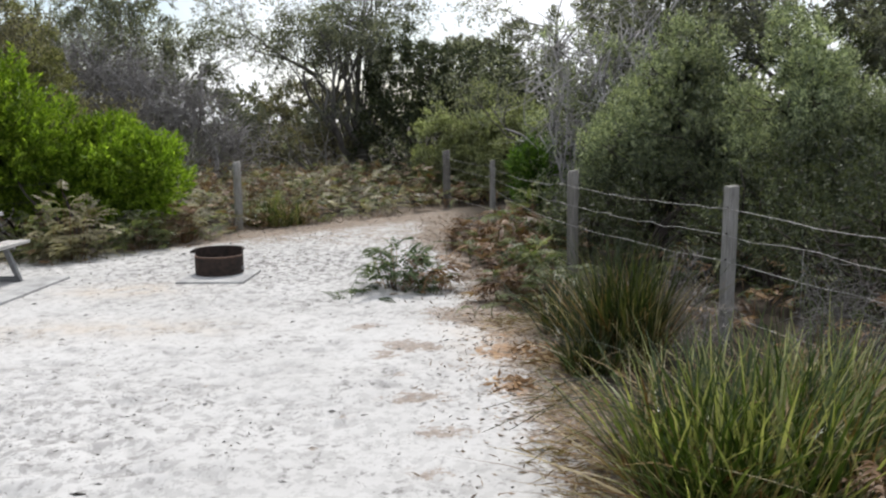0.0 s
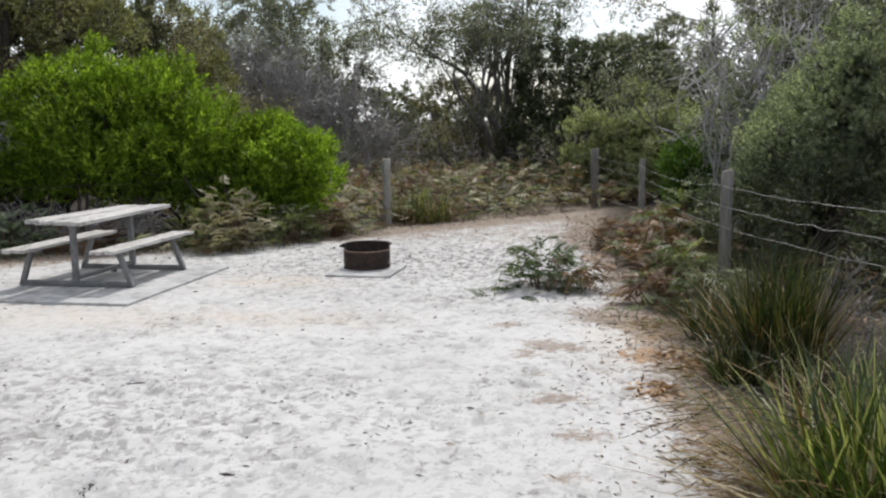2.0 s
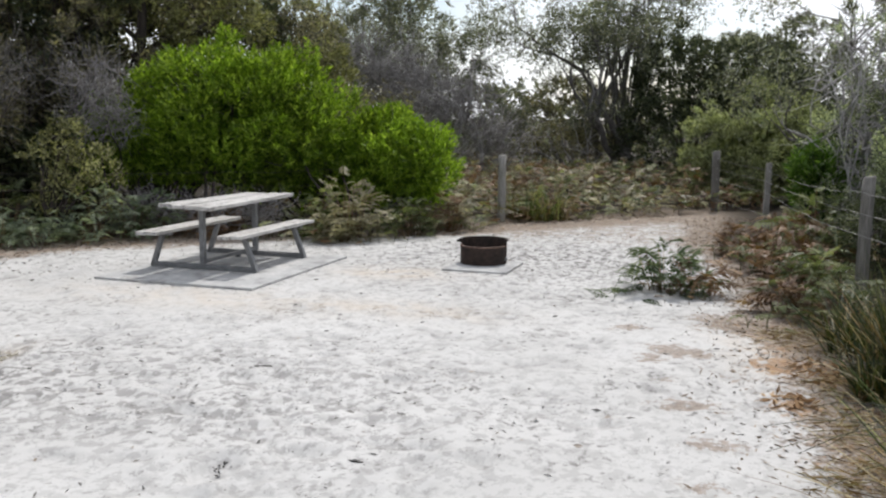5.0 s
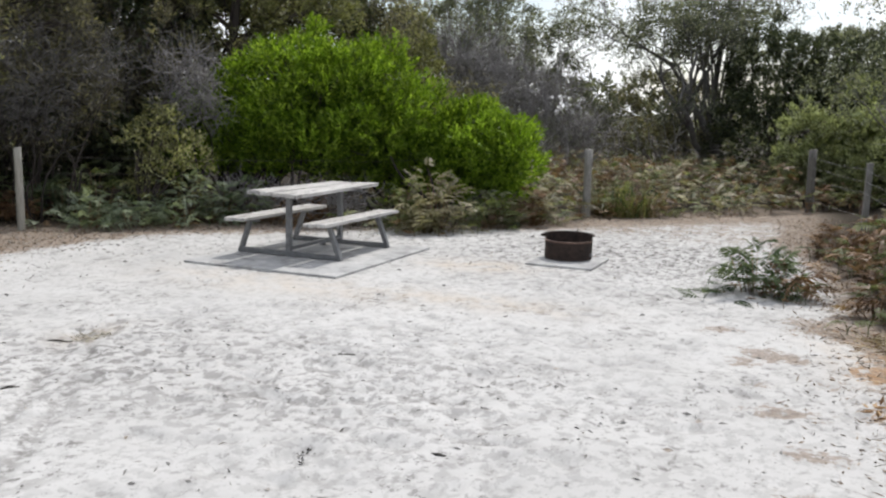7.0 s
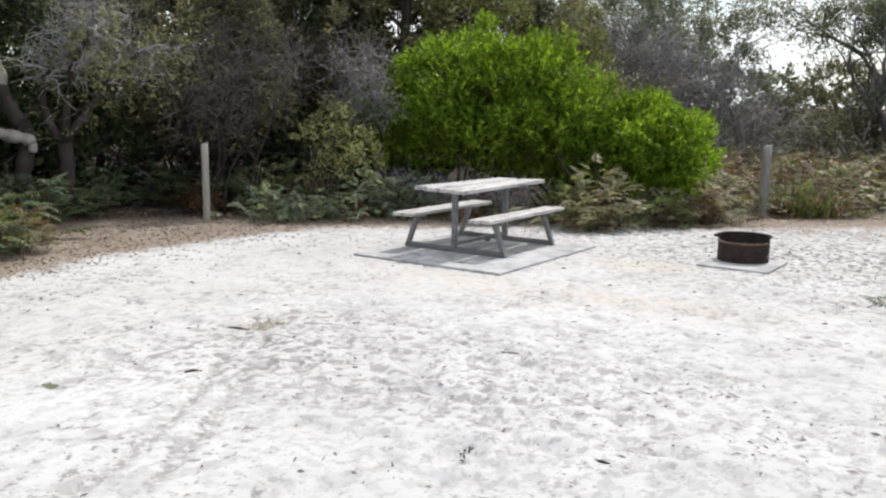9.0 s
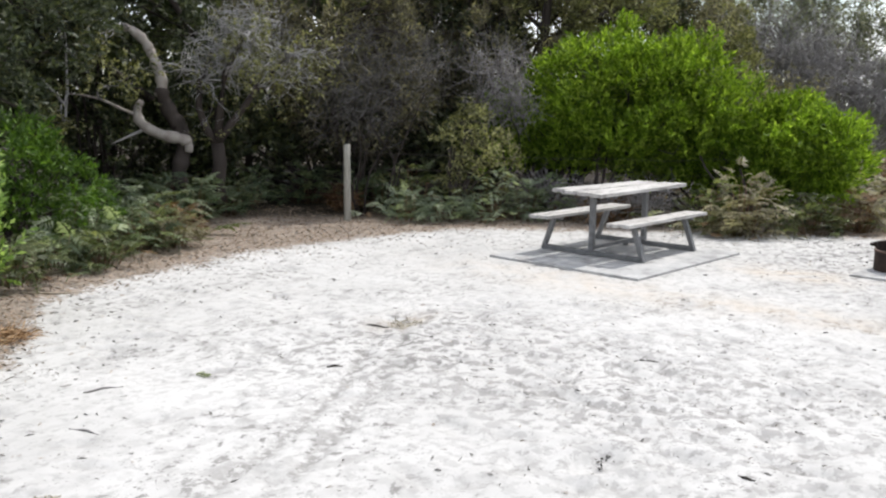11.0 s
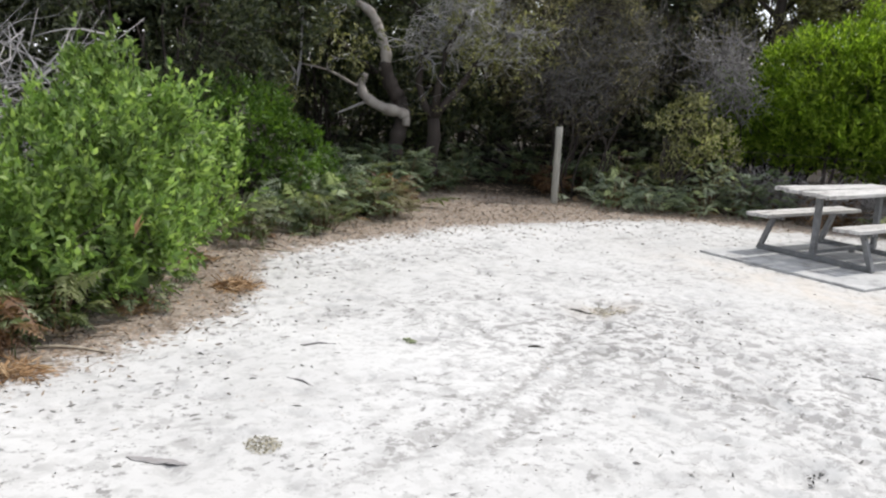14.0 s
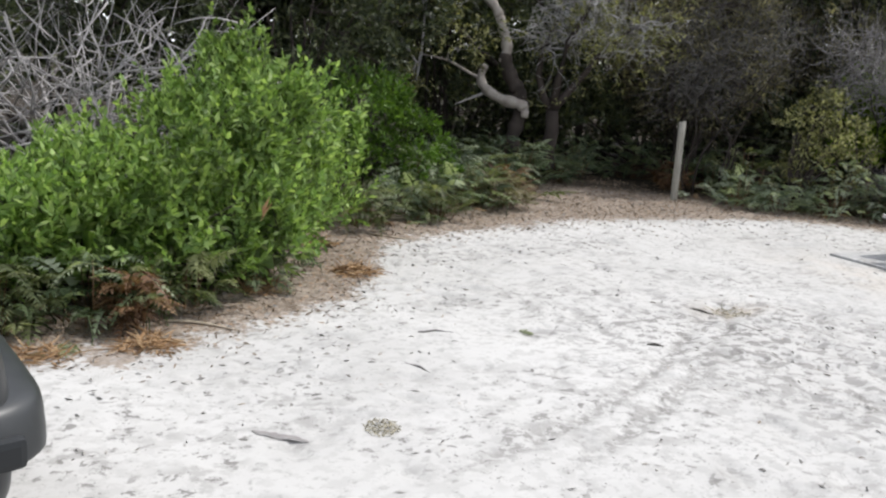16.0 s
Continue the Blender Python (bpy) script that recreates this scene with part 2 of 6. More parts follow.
m = Nodes("debris")
DEBRIS = m.done(m.ramp(m.island(), [(0.0, (0.18, 0.17, 0.158)), (0.5, (0.31, 0.298, 0.28)), (0.85, (0.36, 0.34, 0.315)), (1.0, (0.42, 0.35, 0.28))]), 0.85)
m = Nodes("needle_litter")
NEEDLES = m.done(m.ramp(m.island(), [(0.0, (0.07, 0.05, 0.035)), (0.5, (0.20, 0.145, 0.10)), (1.0, (0.40, 0.32, 0.24))]), 0.85)
m = Nodes("dry_straw")
STRAW = m.done(m.ramp(m.island(), [(0.0, (0.20, 0.115, 0.055)), (0.6, (0.36, 0.22, 0.11)), (1.0, (0.50, 0.36, 0.21))]), 0.8)
m = Nodes("pale_stick")
STICK_PALE = m.done(m.ramp(m.noise(30, 4), [(0.3, (0.28, 0.23, 0.17)), (0.7, (0.48, 0.42, 0.33))]), 0.8)
m = Nodes("dark_stick")
STICK_DARK = m.done(m.ramp(m.noise(30, 4), [(0.3, (0.02, 0.018, 0.016)), (0.7, (0.09, 0.08, 0.07))]), 0.85)
m = Nodes("dry_moss")
MOSS = m.done(m.ramp(m.island(), [(0.0, (0.30, 0.275, 0.205)), (1.0, (0.45, 0.415, 0.32))]), 0.9)
m = Nodes("green_moss")
MOSS_GREEN = m.done(m.ramp(m.island(), [(0.0, (0.18, 0.22, 0.10)), (1.0, (0.34, 0.37, 0.20))]), 0.9)

BARK_GREY = bark_mat("bark_grey", (0.055, 0.05, 0.046), (0.20, 0.19, 0.18))
BARK_DARK = bark_mat("bark_dark", (0.02, 0.017, 0.015), (0.075, 0.062, 0.055))
BARK_PALE = bark_mat("bark_pale", (0.15, 0.115, 0.095), (0.47, 0.43, 0.39))
BARK_TWIG = bark_mat("bark_twig", (0.13, 0.12, 0.115), (0.31, 0.295, 0.29), 14)
BARK_LICHEN = bark_mat("bark_lichen", (0.25, 0.24, 0.236), (0.54, 0.526, 0.52), 14)
BARK_DEAD = bark_mat("bark_dead", (0.20, 0.19, 0.185), (0.46, 0.44, 0.435), 14)

LEAF_BRIGHT = leaf_mat("leaf_bright", (0.06, 0.105, 0.007), (0.155, 0.245, 0.018), (0.36, 0.47, 0.07), 0.52)
LEAF_TEATREE = leaf_mat("leaf_teatree", (0.075, 0.095, 0.062), (0.235, 0.268, 0.18), (0.52, 0.55, 0.36), 0.38)
LEAF_OLIVE = leaf_mat("leaf_olive", (0.10, 0.11, 0.045), (0.265, 0.29, 0.16), (0.52, 0.54, 0.33), 0.40)
# dark leaf; also carries painted shade for low tea-tree and wood undergrowth
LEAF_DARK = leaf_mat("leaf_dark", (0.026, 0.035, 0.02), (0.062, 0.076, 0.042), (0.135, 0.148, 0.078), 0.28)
LEAF_GUM = leaf_mat("leaf_gum", (0.068, 0.072, 0.06), (0.155, 0.16, 0.126), (0.31, 0.315, 0.245), 0.42)
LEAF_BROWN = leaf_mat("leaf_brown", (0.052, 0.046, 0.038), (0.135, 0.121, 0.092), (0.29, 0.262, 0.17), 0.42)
LEAF_YELLOW = leaf_mat("leaf_yellow", (0.09, 0.092, 0.045), (0.20, 0.20, 0.09), (0.38, 0.37, 0.18), 0.34)
LEAF_SHRUB = leaf_mat("leaf_shrub", (0.08, 0.12, 0.03), (0.19, 0.30, 0.088), (0.41, 0.53, 0.19), 0.44)
LEAF_EMERALD = leaf_mat("leaf_emerald", (0.035, 0.075, 0.012), (0.075, 0.145, 0.02), (0.14, 0.23, 0.04), 0.4)
FERN_GREEN = leaf_mat("fern_green", (0.06, 0.08, 0.035), (0.14, 0.165, 0.075), (0.28, 0.295, 0.15), 0.36)
FERN_BLUE = leaf_mat("fern_blue", (0.085, 0.12, 0.075), (0.20, 0.25, 0.155), (0.38, 0.43, 0.29), 0.42)
FERN_DARK = leaf_mat("fern_dark", (0.035, 0.055, 0.028), (0.085, 0.115, 0.058), (0.17, 0.20, 0.11), 0.25, 0.8, spec=0.08)
# brighter copy of the blue-green fern, sunlight put into its colour
FERN_BLUE_LIT = leaf_mat("fern_blue_lit", (0.13, 0.165, 0.12), (0.29, 0.34, 0.245), (0.48, 0.53, 0.41), 0.4)
FERN_PALE = leaf_mat("fern_pale", (0.12, 0.108, 0.07), (0.27, 0.242, 0.16), (0.43, 0.39, 0.28), 0.35)
FERN_RUST = leaf_mat("fern_rust", (0.07, 0.038, 0.021), (0.18, 0.10, 0.054), (0.33, 0.215, 0.13), 0.28)
SEDGE = leaf_mat("sedge_blade", (0.018, 0.034, 0.006), (0.062, 0.096, 0.017), (0.38, 0.38, 0.15), 0.30, 0.38, 6.0, spec=0.45)
SEDGE_DARK = leaf_mat("sedge_blade_dark", (0.013, 0.022, 0.007), (0.034, 0.05, 0.014), (0.12, 0.12, 0.042), 0.22, 0.4, 6.0)
SEDGE_DRY = leaf_mat("sedge_dry", (0.12, 0.062, 0.022), (0.27, 0.19, 0.085), (0.46, 0.41, 0.29), 0.2, 0.6, 3.0)


# ---- mesh helpers ----
RNG = np.random.default_rng(7)


def unit(v):
    return v / np.maximum(np.linalg.norm(v, axis=-1, keepdims=True), 1e-9)


def array_mesh(name, verts, tris, material, smooth=False):
    """A mesh straight from arrays of points and triangles."""
    me = bpy.data.meshes.new(name)
    me.vertices.add(len(verts))
    me.vertices.foreach_set("co", np.ascontiguousarray(verts, np.float32).ravel())
    me.loops.add(len(tris) * 3)
    me.loops.foreach_set("vertex_index", np.ascontiguousarray(tris, np.int32).ravel())
    me.polygons.add(len(tris))
    me.polygons.foreach_set("loop_start", np.arange(0, len(tris) * 3, 3, dtype=np.int32))
    if smooth:
        me.polygons.foreach_set("use_smooth", np.ones(len(tris), bool))
    me.materials.append(material)
    me.update(calc_edges=True)
    return me


def part_arrays(name, verts, tris, material, parent, label="", smooth=False):
    ob = new(name, array_mesh(name, verts, tris, material, smooth))
    ob.parent = parent
    if label:
        tagged(ob, label)
    return ob


def part(name, bm, material, parent=None, label="", smooth=False):
    """One bmesh as one mesh object under a thing or a part."""
    me = bpy.data.meshes.new(name)
    bm.to_mesh(me)
    bm.free()
    me.materials.append(material)
    if smooth:
        me.polygons.foreach_set("use_smooth", np.ones(len(me.polygons), bool))
    ob = new(name, me)
    ob.parent = parent
    if label:
        tagged(ob, label)
    return ob


def thing(name, place, label, category, group="", kind="", turn=0.0):
    """An Empty at a thing's base; each thing draws its own random numbers."""
    global RNG
    RNG = np.random.default_rng(int(abs(place[0]) * 1000) * 7919 + int(abs(place[1]) * 1000) + len(label))
    ob = new(name)
    ob.empty_display_size = 0.1
    ob.matrix_world = pose(*place, 0, 0, turn)
    return tagged(ob, label, category, group, kind)


def box(bm, size, m=None, bevel=0.0, wobble=0.0):
    """A bevelled box of that size round the origin, laid by m."""
    ret = bmesh.ops.create_cube(bm, size=1.0, matrix=Matrix.Diagonal((*size, 1)))
    vs = ret["verts"]
    if bevel:
        es = list({e for v in vs for e in v.link_edges})
        r = bmesh.ops.bevel(bm, geom=es, offset=bevel, segments=2, affect="EDGES", profile=0.6)
        vs = list({v for f in r["faces"] for v in f.verts} | {v for v in vs if v.is_valid})
    if wobble:
        for v in vs:
            v.co += Vector(RNG.normal(0, wobble, 3))
    if m is not None:
        bmesh.ops.transform(bm, matrix=m, verts=vs)
    return vs


def tube_arrays(paths, sides=5):
    """Tapered tubes along polylines: paths are (points, radii)."""
    V, T, base = [], [], 0
    ang = np.linspace(0, 2 * np.pi, sides, endpoint=False)
    ca, sa = np.cos(ang), np.sin(ang)
    for pts, rad in paths:
        pts, rad = np.asarray(pts, float), np.asarray(rad, float)
        n = len(pts)
        tan = unit(np.gradient(pts, axis=0))
        ref = np.where(np.abs(tan[:, 2:3]) > 0.9, np.array([[1.0, 0, 0]]), np.array([[0, 0, 1.0]]))
        u = unit(np.cross(tan, ref))
        w = np.cross(tan, u)
        ring = pts[:, None] + rad[:, None, None] * (ca[None, :, None] * u[:, None] + sa[None, :, None] * w[:, None])
        V.append(ring.reshape(-1, 3))
        i = np.arange(n - 1)[:, None] * sides + np.arange(sides)[None]
        j = np.arange(n - 1)[:, None] * sides + (np.arange(sides)[None] + 1) % sides
        q = np.stack([i, j, j + sides, i, j + sides, i + sides], -1).reshape(-1, 3)
        cap0 = np.stack([np.zeros(sides - 2, int), np.arange(2, sides), np.arange(1, sides - 1)], 1)
        cap1 = (n - 1) * sides + np.stack([np.zeros(sides - 2, int), np.arange(1, sides - 1), np.arange(2, sides)], 1)
        T.append(np.concatenate([q, cap0, cap1]) + base)
        base += n * sides
    return np.concatenate(V), np.concatenate(T)


def leaf_arrays(P, D, L, W, fold=0.15, bend=0.0):
    """Lozenge leaves of two folded triangles at P along D."""
    n = len(P)
    L, W = np.broadcast_to(L, n)[:, None], np.broadcast_to(W, n)[:, None]
    S = unit(np.cross(D, RNG.normal(size=(n, 3))))
    N = np.cross(S, D)
    tip = P + L * D - np.array([[0, 0, 1.0]]) * L * bend
    mid = P + 0.45 * L * D
    V = np.stack([P, mid + 0.5 * W * S + fold * W * N, tip, mid - 0.5 * W * S + fold * W * N], 1).reshape(-1, 3)
    b = np.arange(n)[:, None] * 4
    T = np.concatenate([b + [0, 1, 2], b + [0, 2, 3]])
    return V, T


def joined(*arrays):
    V, T, base = [], [], 0
    for v, t in arrays:
        V.append(v)
        T.append(t + base)
        base += len(v)
    return np.concatenate(V), np.concatenate(T)


def sphere_dirs(n):
    return unit(RNG.normal(size=(n, 3)))


def sprigs(P, D, per, reach, L, W, spread=0.9, fold=0.15):
    """Tufts of leaves up short twigs that start at P and head along D."""
    n = len(P)
    k = np.repeat(np.arange(n), per)
    f = np.tile(np.linspace(0.15, 1.0, per), n) + RNG.uniform(-0.08, 0.08, n * per)
    base = P[k] + D[k] * (reach * f)[:, None]
    d = unit(D[k] * 0.8 + spread * sphere_dirs(n * per))
    return leaf_arrays(base, d, L * RNG.uniform(0.65, 1.25, n * per), W * RNG.uniform(0.7, 1.2, n * per), fold)


LATTICE = {}


def vnoise(x, y, seed=0):
    """Smooth value noise on arrays, 0 to 1."""
    if seed not in LATTICE:
        LATTICE[seed] = np.random.default_rng(seed).random((257, 257))
    r = LATTICE[seed]
    xi, yi = np.floor(x).astype(int), np.floor(y).astype(int)
    fx, fy = x - xi, y - yi
    fx, fy = fx * fx * (3 - 2 * fx), fy * fy * (3 - 2 * fy)
    a, b = r[xi % 256, yi % 256], r[(xi + 1) % 256, yi % 256]
    c, d = r[xi % 256, (yi + 1) % 256], r[(xi + 1) % 256, (yi + 1) % 256]
    return (a * (1 - fx) + b * fx) * (1 - fy) + (c * (1 - fx) + d * fx) * fy


def fbm(x, y, octaves=4, seed=0):
    s, a, t = 0.0, 0.5, 0.0
    for k in range(octaves):
        s, t = s + a * vnoise(x * 2**k + 17 * k, y * 2**k + 31 * k, seed + k), t + a
        a *= 0.5
    return s / t


def grow(start, head, length, radius, depth, kids=3, spread=0.7, wander=0.25, lift=0.05, steps=5, shrink=0.65, out=None, tips=None):
    """A crooked branch and its side branches; tips collects where the leaves sit."""
    out = [] if out is None else out
    tips = [] if tips is None else tips
    pts, d = [np.array(start, float)], unit(np.array(head, float))
    for _ in range(steps):
        d = unit(d + RNG.normal(0, wander, 3) + np.array([0, 0, lift]))
        pts.append(pts[-1] + d * length / steps)
    rad = radius * np.linspace(1, 0.5 if depth else 0.2, steps + 1)
    out.append((pts, rad))
    if depth == 0:
        tips.append((pts[-1], d))
        tips.append((pts[steps // 2 + 1], d))
        return out, tips
    for k in range(kids):
        at = steps - k % max(1, steps // 2)
        nd = unit(d + spread * RNG.normal(size=3))
        grow(pts[at], nd, length * shrink * RNG.uniform(0.7, 1.2), rad[at] * 0.72, depth - 1, kids, spread, wander, lift, steps, shrink, out, tips)
    return out, tips


# ---- ground ----
def axis(lo, hi, fine, far):
    """Even steps between lo and hi, then ever longer ones out to far."""
    mid = np.arange(lo, hi + fine, fine)
    out, step, v = [], fine, hi
    while v < far:
        step *= 1.16
        v += step
        out.append(v)
    out = np.array(out) - hi
    return np.concatenate([lo - out[::-1], mid, mid[-1] + out])


def smooth(e0, e1, v):
    t = np.clip((v - e0) / (e1 - e0), 0, 1)
    return t * t * (3 - 2 * t)


# the sand clearing: its edge goes along the side fence, the back fence and the scrub
def side_edge(y):
    """x of the clearing's edge on the fence side."""
    return 0.75 - 0.03 * y - 0.35 * smooth(6.2, 9, y) + 0.25 * np.sin(y * 0.9) * 0.4


def back_gap(x, y):
    """How far a place lies inside the back fence line."""
    return ((x + 3.26) * 0.6758 - (y - 14.18) * 0.7371)


def left_gap(x, y):
    """How far a place lies inside the scrub edge on the other side."""
    return x - np.interp(y, [-2, 0.5, 1.1, 2.0, 3.3, 4.7, 6.5, 8.0, 9.0], [-5.5, -5.5, -5.7, -6.6, -8.3, -9.2, -9.9, -10.8, -14])


def sand_gap(x, y):
    """How far a place lies inside the edge of the clean sand on the scrub side."""
    return x - np.interp(y, [-2, 1.0, 2.5, 3.5, 4.0, 5.9, 7.0, 8.5, 10, 12], [-5.2, -5.25, -6.0, -7.6, -7.8, -8.2, -8.2, -8.0, -7.3, -6.2])


def clearing(x, y):
    """About the distance to the clearing's edge, positive inside."""
    return np.minimum(np.minimum(side_edge(y) - x, back_gap(x, y) * 1.0), left_gap(x, y) * 0.87)


def rut_at(x, y, wide):
    """How deep in one of the two wheel tracks a place lies, 0 to 1."""
    s = 0.0
    for c0, c1, c2, y0, y1 in ((-3.25, 0.20, 0.117, 1.4, 5.2), (-2.93, 0.29, 0.09, 1.9, 5.4)):
        q = y - 1.75
        s = s + np.exp(-(((x - (c0 - c1 * q - c2 * q * q)) / wide) ** 2)) * smooth(y0, y0 + 0.8, y) * (1 - smooth(y1 - 1.0, y1, y))
    return s


def footprints():
    """Places, ways and sizes of the scuffs: some strewn, most in trodden patches."""
    g = np.random.default_rng(23)
    rows = [(x, y, a, 1.0) for x, y, a in zip(g.uniform(-8, 0.3, 150), g.uniform(0.8, 12.5, 150), g.uniform(0, 6.3, 150))]
    for cx, cy, sx, sy, n in ((-3.3, 4.6, 0.9, 0.5, 46), (-3.5, 5.5, 0.7, 0.6, 34), (-2.6, 5.6, 0.8, 0.6, 30), (-1.9, 4.2, 0.7, 0.4, 26), (-3.9, 6.4, 1.0, 0.7, 24), (-2.0, 8.2, 0.7, 0.8, 28), (-1.6, 10.6, 1.0, 1.0, 46), (-3.0, 10.6, 0.6, 0.8, 24), (-0.9, 5.6, 0.6, 0.8, 20), (-4.6, 5.1, 0.4, 0.4, 16), (-6.2, 3.2, 0.7, 0.6, 26), (-7.2, 4.6, 0.6, 0.8, 22), (-4.7, 1.7, 0.6, 0.5, 18), (-1.6, 3.0, 0.7, 0.4, 16)):
        rows += [(cx + g.normal() * sx, cy + g.normal() * sy, g.uniform(0, 6.3), g.uniform(0.6, 1.2)) for _ in range(n)]
    return np.array(rows)


FEET = footprints()
HOLLOWS = [(-2.31, 3.63, 0.10, 0.16, 0.045), (-2.72, 4.32, 0.20, 0.08, 0.03), (-2.94, 4.30, 0.14, 0.09, 0.025), (-1.96, 3.94, 0.13, 0.09, 0.025), (-1.60, 4.18, 0.22, 0.06, 0.02), (-4.80, 4.95, 0.16, 0.25, 0.03), (-2.98, 5.30, 0.25, 0.08, 0.02), (-6.54, 7.60, 0.14, 0.40, 0.03)]


def dents(x, y):
    """Depth of the scuffs with their pushed-up rims, and a mask for shade painted in them."""
    h, dark = np.zeros(np.shape(x)), np.zeros(np.shape(x))
    for fx, fy, fa, k in FEET:
        near = (np.abs(x - fx) < 0.36) & (np.abs(y - fy) < 0.36)
        if not near.any():
            continue
        c, s = math.cos(fa), math.sin(fa)
        u, v = (x[near] - fx) * c + (y[near] - fy) * s, -(x[near] - fx) * s + (y[near] - fy) * c
        q = (u / (0.13 * k)) ** 2 + (v / (0.058 * k)) ** 2
        h[near] += 0.006 * k * np.exp(-((q - 1.9) ** 2) * 1.2) - 0.015 * k * np.exp(-(q**2) * 0.8)
        dark[near] = np.maximum(dark[near], np.exp(-(q**2) * 0.5))
    for fx, fy, rx, ry, depth in HOLLOWS:
        q = ((x - fx) / rx) ** 2 + ((y - fy) / ry) ** 2
        h += depth * (0.35 * np.exp(-((q - 2.2) ** 2)) - np.exp(-q * q))
        dark = np.maximum(dark, np.exp(-q * q * 0.6))
    return h, dark


def ground_height(x, y, trodden=None):
    inside = smooth(-0.3, 1.5, clearing(x, y))
    near = np.exp(-((np.hypot(x + 2, y - 6) / 14) ** 2))
    h = 0.05 * (fbm(x * 0.5, y * 0.5, 3, 3) - 0.5) * near
    h = h + inside * (0.055 * (fbm(x * 1.6, y * 1.6, 3, 11) - 0.5) + 0.010 * (fbm(x * 5, y * 5, 4, 21) - 0.5))
    h = h + (dents(x, y)[0] if trodden is None else trodden)
    # two wheel ruts that swing across the sand
    h = h - 0.018 * rut_at(x, y, 0.05) * (0.5 + vnoise(x * 3, y * 3, 5))
    # level ground under and round the two slabs
    for px, py, turn, hx, hy in ((-5.11, 8.72, -2.3, 0.915, 1.09), (-2.46, 9.65, -3, 0.37, 0.37)):
        c, s = math.cos(radians(turn)), math.sin(radians(turn))
        u, v = (x - px) * c + (y - py) * s, -(x - px) * s + (y - py) * c
        gap = np.hypot(np.maximum(np.abs(u) - hx, 0), np.maximum(np.abs(v) - hy, 0))
        h = h * smooth(0.05, 0.5, gap) + 0.008 * smooth(0.25, 0.0, gap)
    return h + 0.03 * smooth(0.0, -1.5, clearing(x, y)) * near


gx, gy = axis(-8.8, 1.8, 0.04, 2500), axis(0.5, 11.5, 0.04, 2500)
X, Y = np.meshgrid(gx, gy, indexing="ij")
DENT, SCUFF_SHADE = dents(X, Y)
H = ground_height(X, Y, DENT)
# the pads sit flat
idx = np.arange(X.size).reshape(X.shape)
a, b, c, d = (q.ravel() for q in (idx[:-1, :-1], idx[1:, :-1], idx[1:, 1:], idx[:-1, 1:]))
tri = np.concatenate([np.stack([a, b, c], 1), np.stack([a, c, d], 1)])
me = array_mesh("ground", np.stack([X, Y, H], -1).reshape(-1, 3), tri, SAND, True)


def spot(x, y, cx, cy, rx, ry):
    return np.exp(-(((x - cx) / rx) ** 2 + ((y - cy) / ry) ** 2))


edge = clearing(X, Y)
lit = 0.9 * smooth(0.62, -0.5, side_edge(Y) - X) + 0.9 * smooth(1.5, 0.0, back_gap(X, Y) - 0.1)
lit = lit + 0.42 * smooth(10.9, 13.0, Y) * smooth(-6.2, -4.2, X)
lit = np.maximum(lit, 0.95 * smooth(0.65, -0.45, sand_gap(X, Y)))
lit = lit + 0.6 * spot(X, Y, 0.1, 7.6, 0.45, 0.4)
stain = np.zeros(X.shape)
for cx, cy, rx, ry, k in ((-0.67, 7.27, 0.20, 0.16, 1.0), (-0.35, 6.64, 0.22, 0.16, 0.9), (-0.45, 6.32, 0.14, 0.14, 0.9), (-0.14, 6.48, 0.18, 0.14, 0.9), (-0.31, 5.78, 0.12, 0.12, 0.7), (-0.17, 5.27, 0.26, 0.13, 1.0), (-0.02, 4.63, 0.20, 0.11, 1.0), (-0.09, 4.09, 0.15, 0.10, 0.8), (0.12, 5.95, 0.2, 0.14, 0.6), (-0.58, 4.95, 0.08, 0.06, 0.8), (-1.4, 6.33, 0.2, 0.12, 0.4), (-5.05, 0.75, 0.22, 0.2, 1.0)):
    stain = stain + k * spot(X, Y, cx, cy, rx, ry)
orange = np.zeros(X.shape)
for cx, cy, rx, ry, k in ((0.43, 6.31, 0.22, 0.28, 1.0), (0.46, 5.43, 0.16, 0.2, 1.0), (0.33, 7.42, 0.25, 0.3, 0.9), (0.5, 6.9, 0.2, 0.3, 0.8)):
    orange = orange + k * spot(X, Y, cx, cy, rx, ry)
rut = rut_at(X, Y, 0.05)
fleck_zone = 0.15 + 1.0 * spot(X, Y, -1.9, 10.8, 2.6, 2.0) + 0.5 * spot(X, Y, -3.0, 4.6, 2.2, 1.1) + 0.45 * spot(X, Y, -4.5, 4.3, 0.6, 1.0)
warm = 0.9 * spot(X, Y, -3.3, 9.0, 0.6, 0.35) + 0.5 * spot(X, Y, -4.6, 7.2, 1.4, 0.45) + 0.7 * spot(X, Y, -4.85, 4.98, 0.16, 0.28) + 0.5 * spot(X, Y, -2.6, 7.3, 0.9, 0.3) + 0.7 * spot(X, Y, 0.45, 6.9, 0.4, 0.8)
# painted ground shade: scrub floor, fence side and the feet of the tussocks
soil_shade = smooth(0.0, -0.75, edge)
soil_shade = soil_shade * (1 - 0.85 * np.clip(spot(X, Y, -7.0, 11.3, 1.6, 1.1) + spot(X, Y, -4.9, 11.9, 1.2, 0.9), 0, 1))
soil_shade = np.maximum(soil_shade, 0.8 * smooth(-0.05, -0.5, side_edge(Y) - X))
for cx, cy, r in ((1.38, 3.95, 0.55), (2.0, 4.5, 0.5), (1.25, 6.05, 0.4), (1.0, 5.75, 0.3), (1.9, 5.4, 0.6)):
    soil_shade = np.maximum(soil_shade, spot(X, Y, cx, cy, r, r))
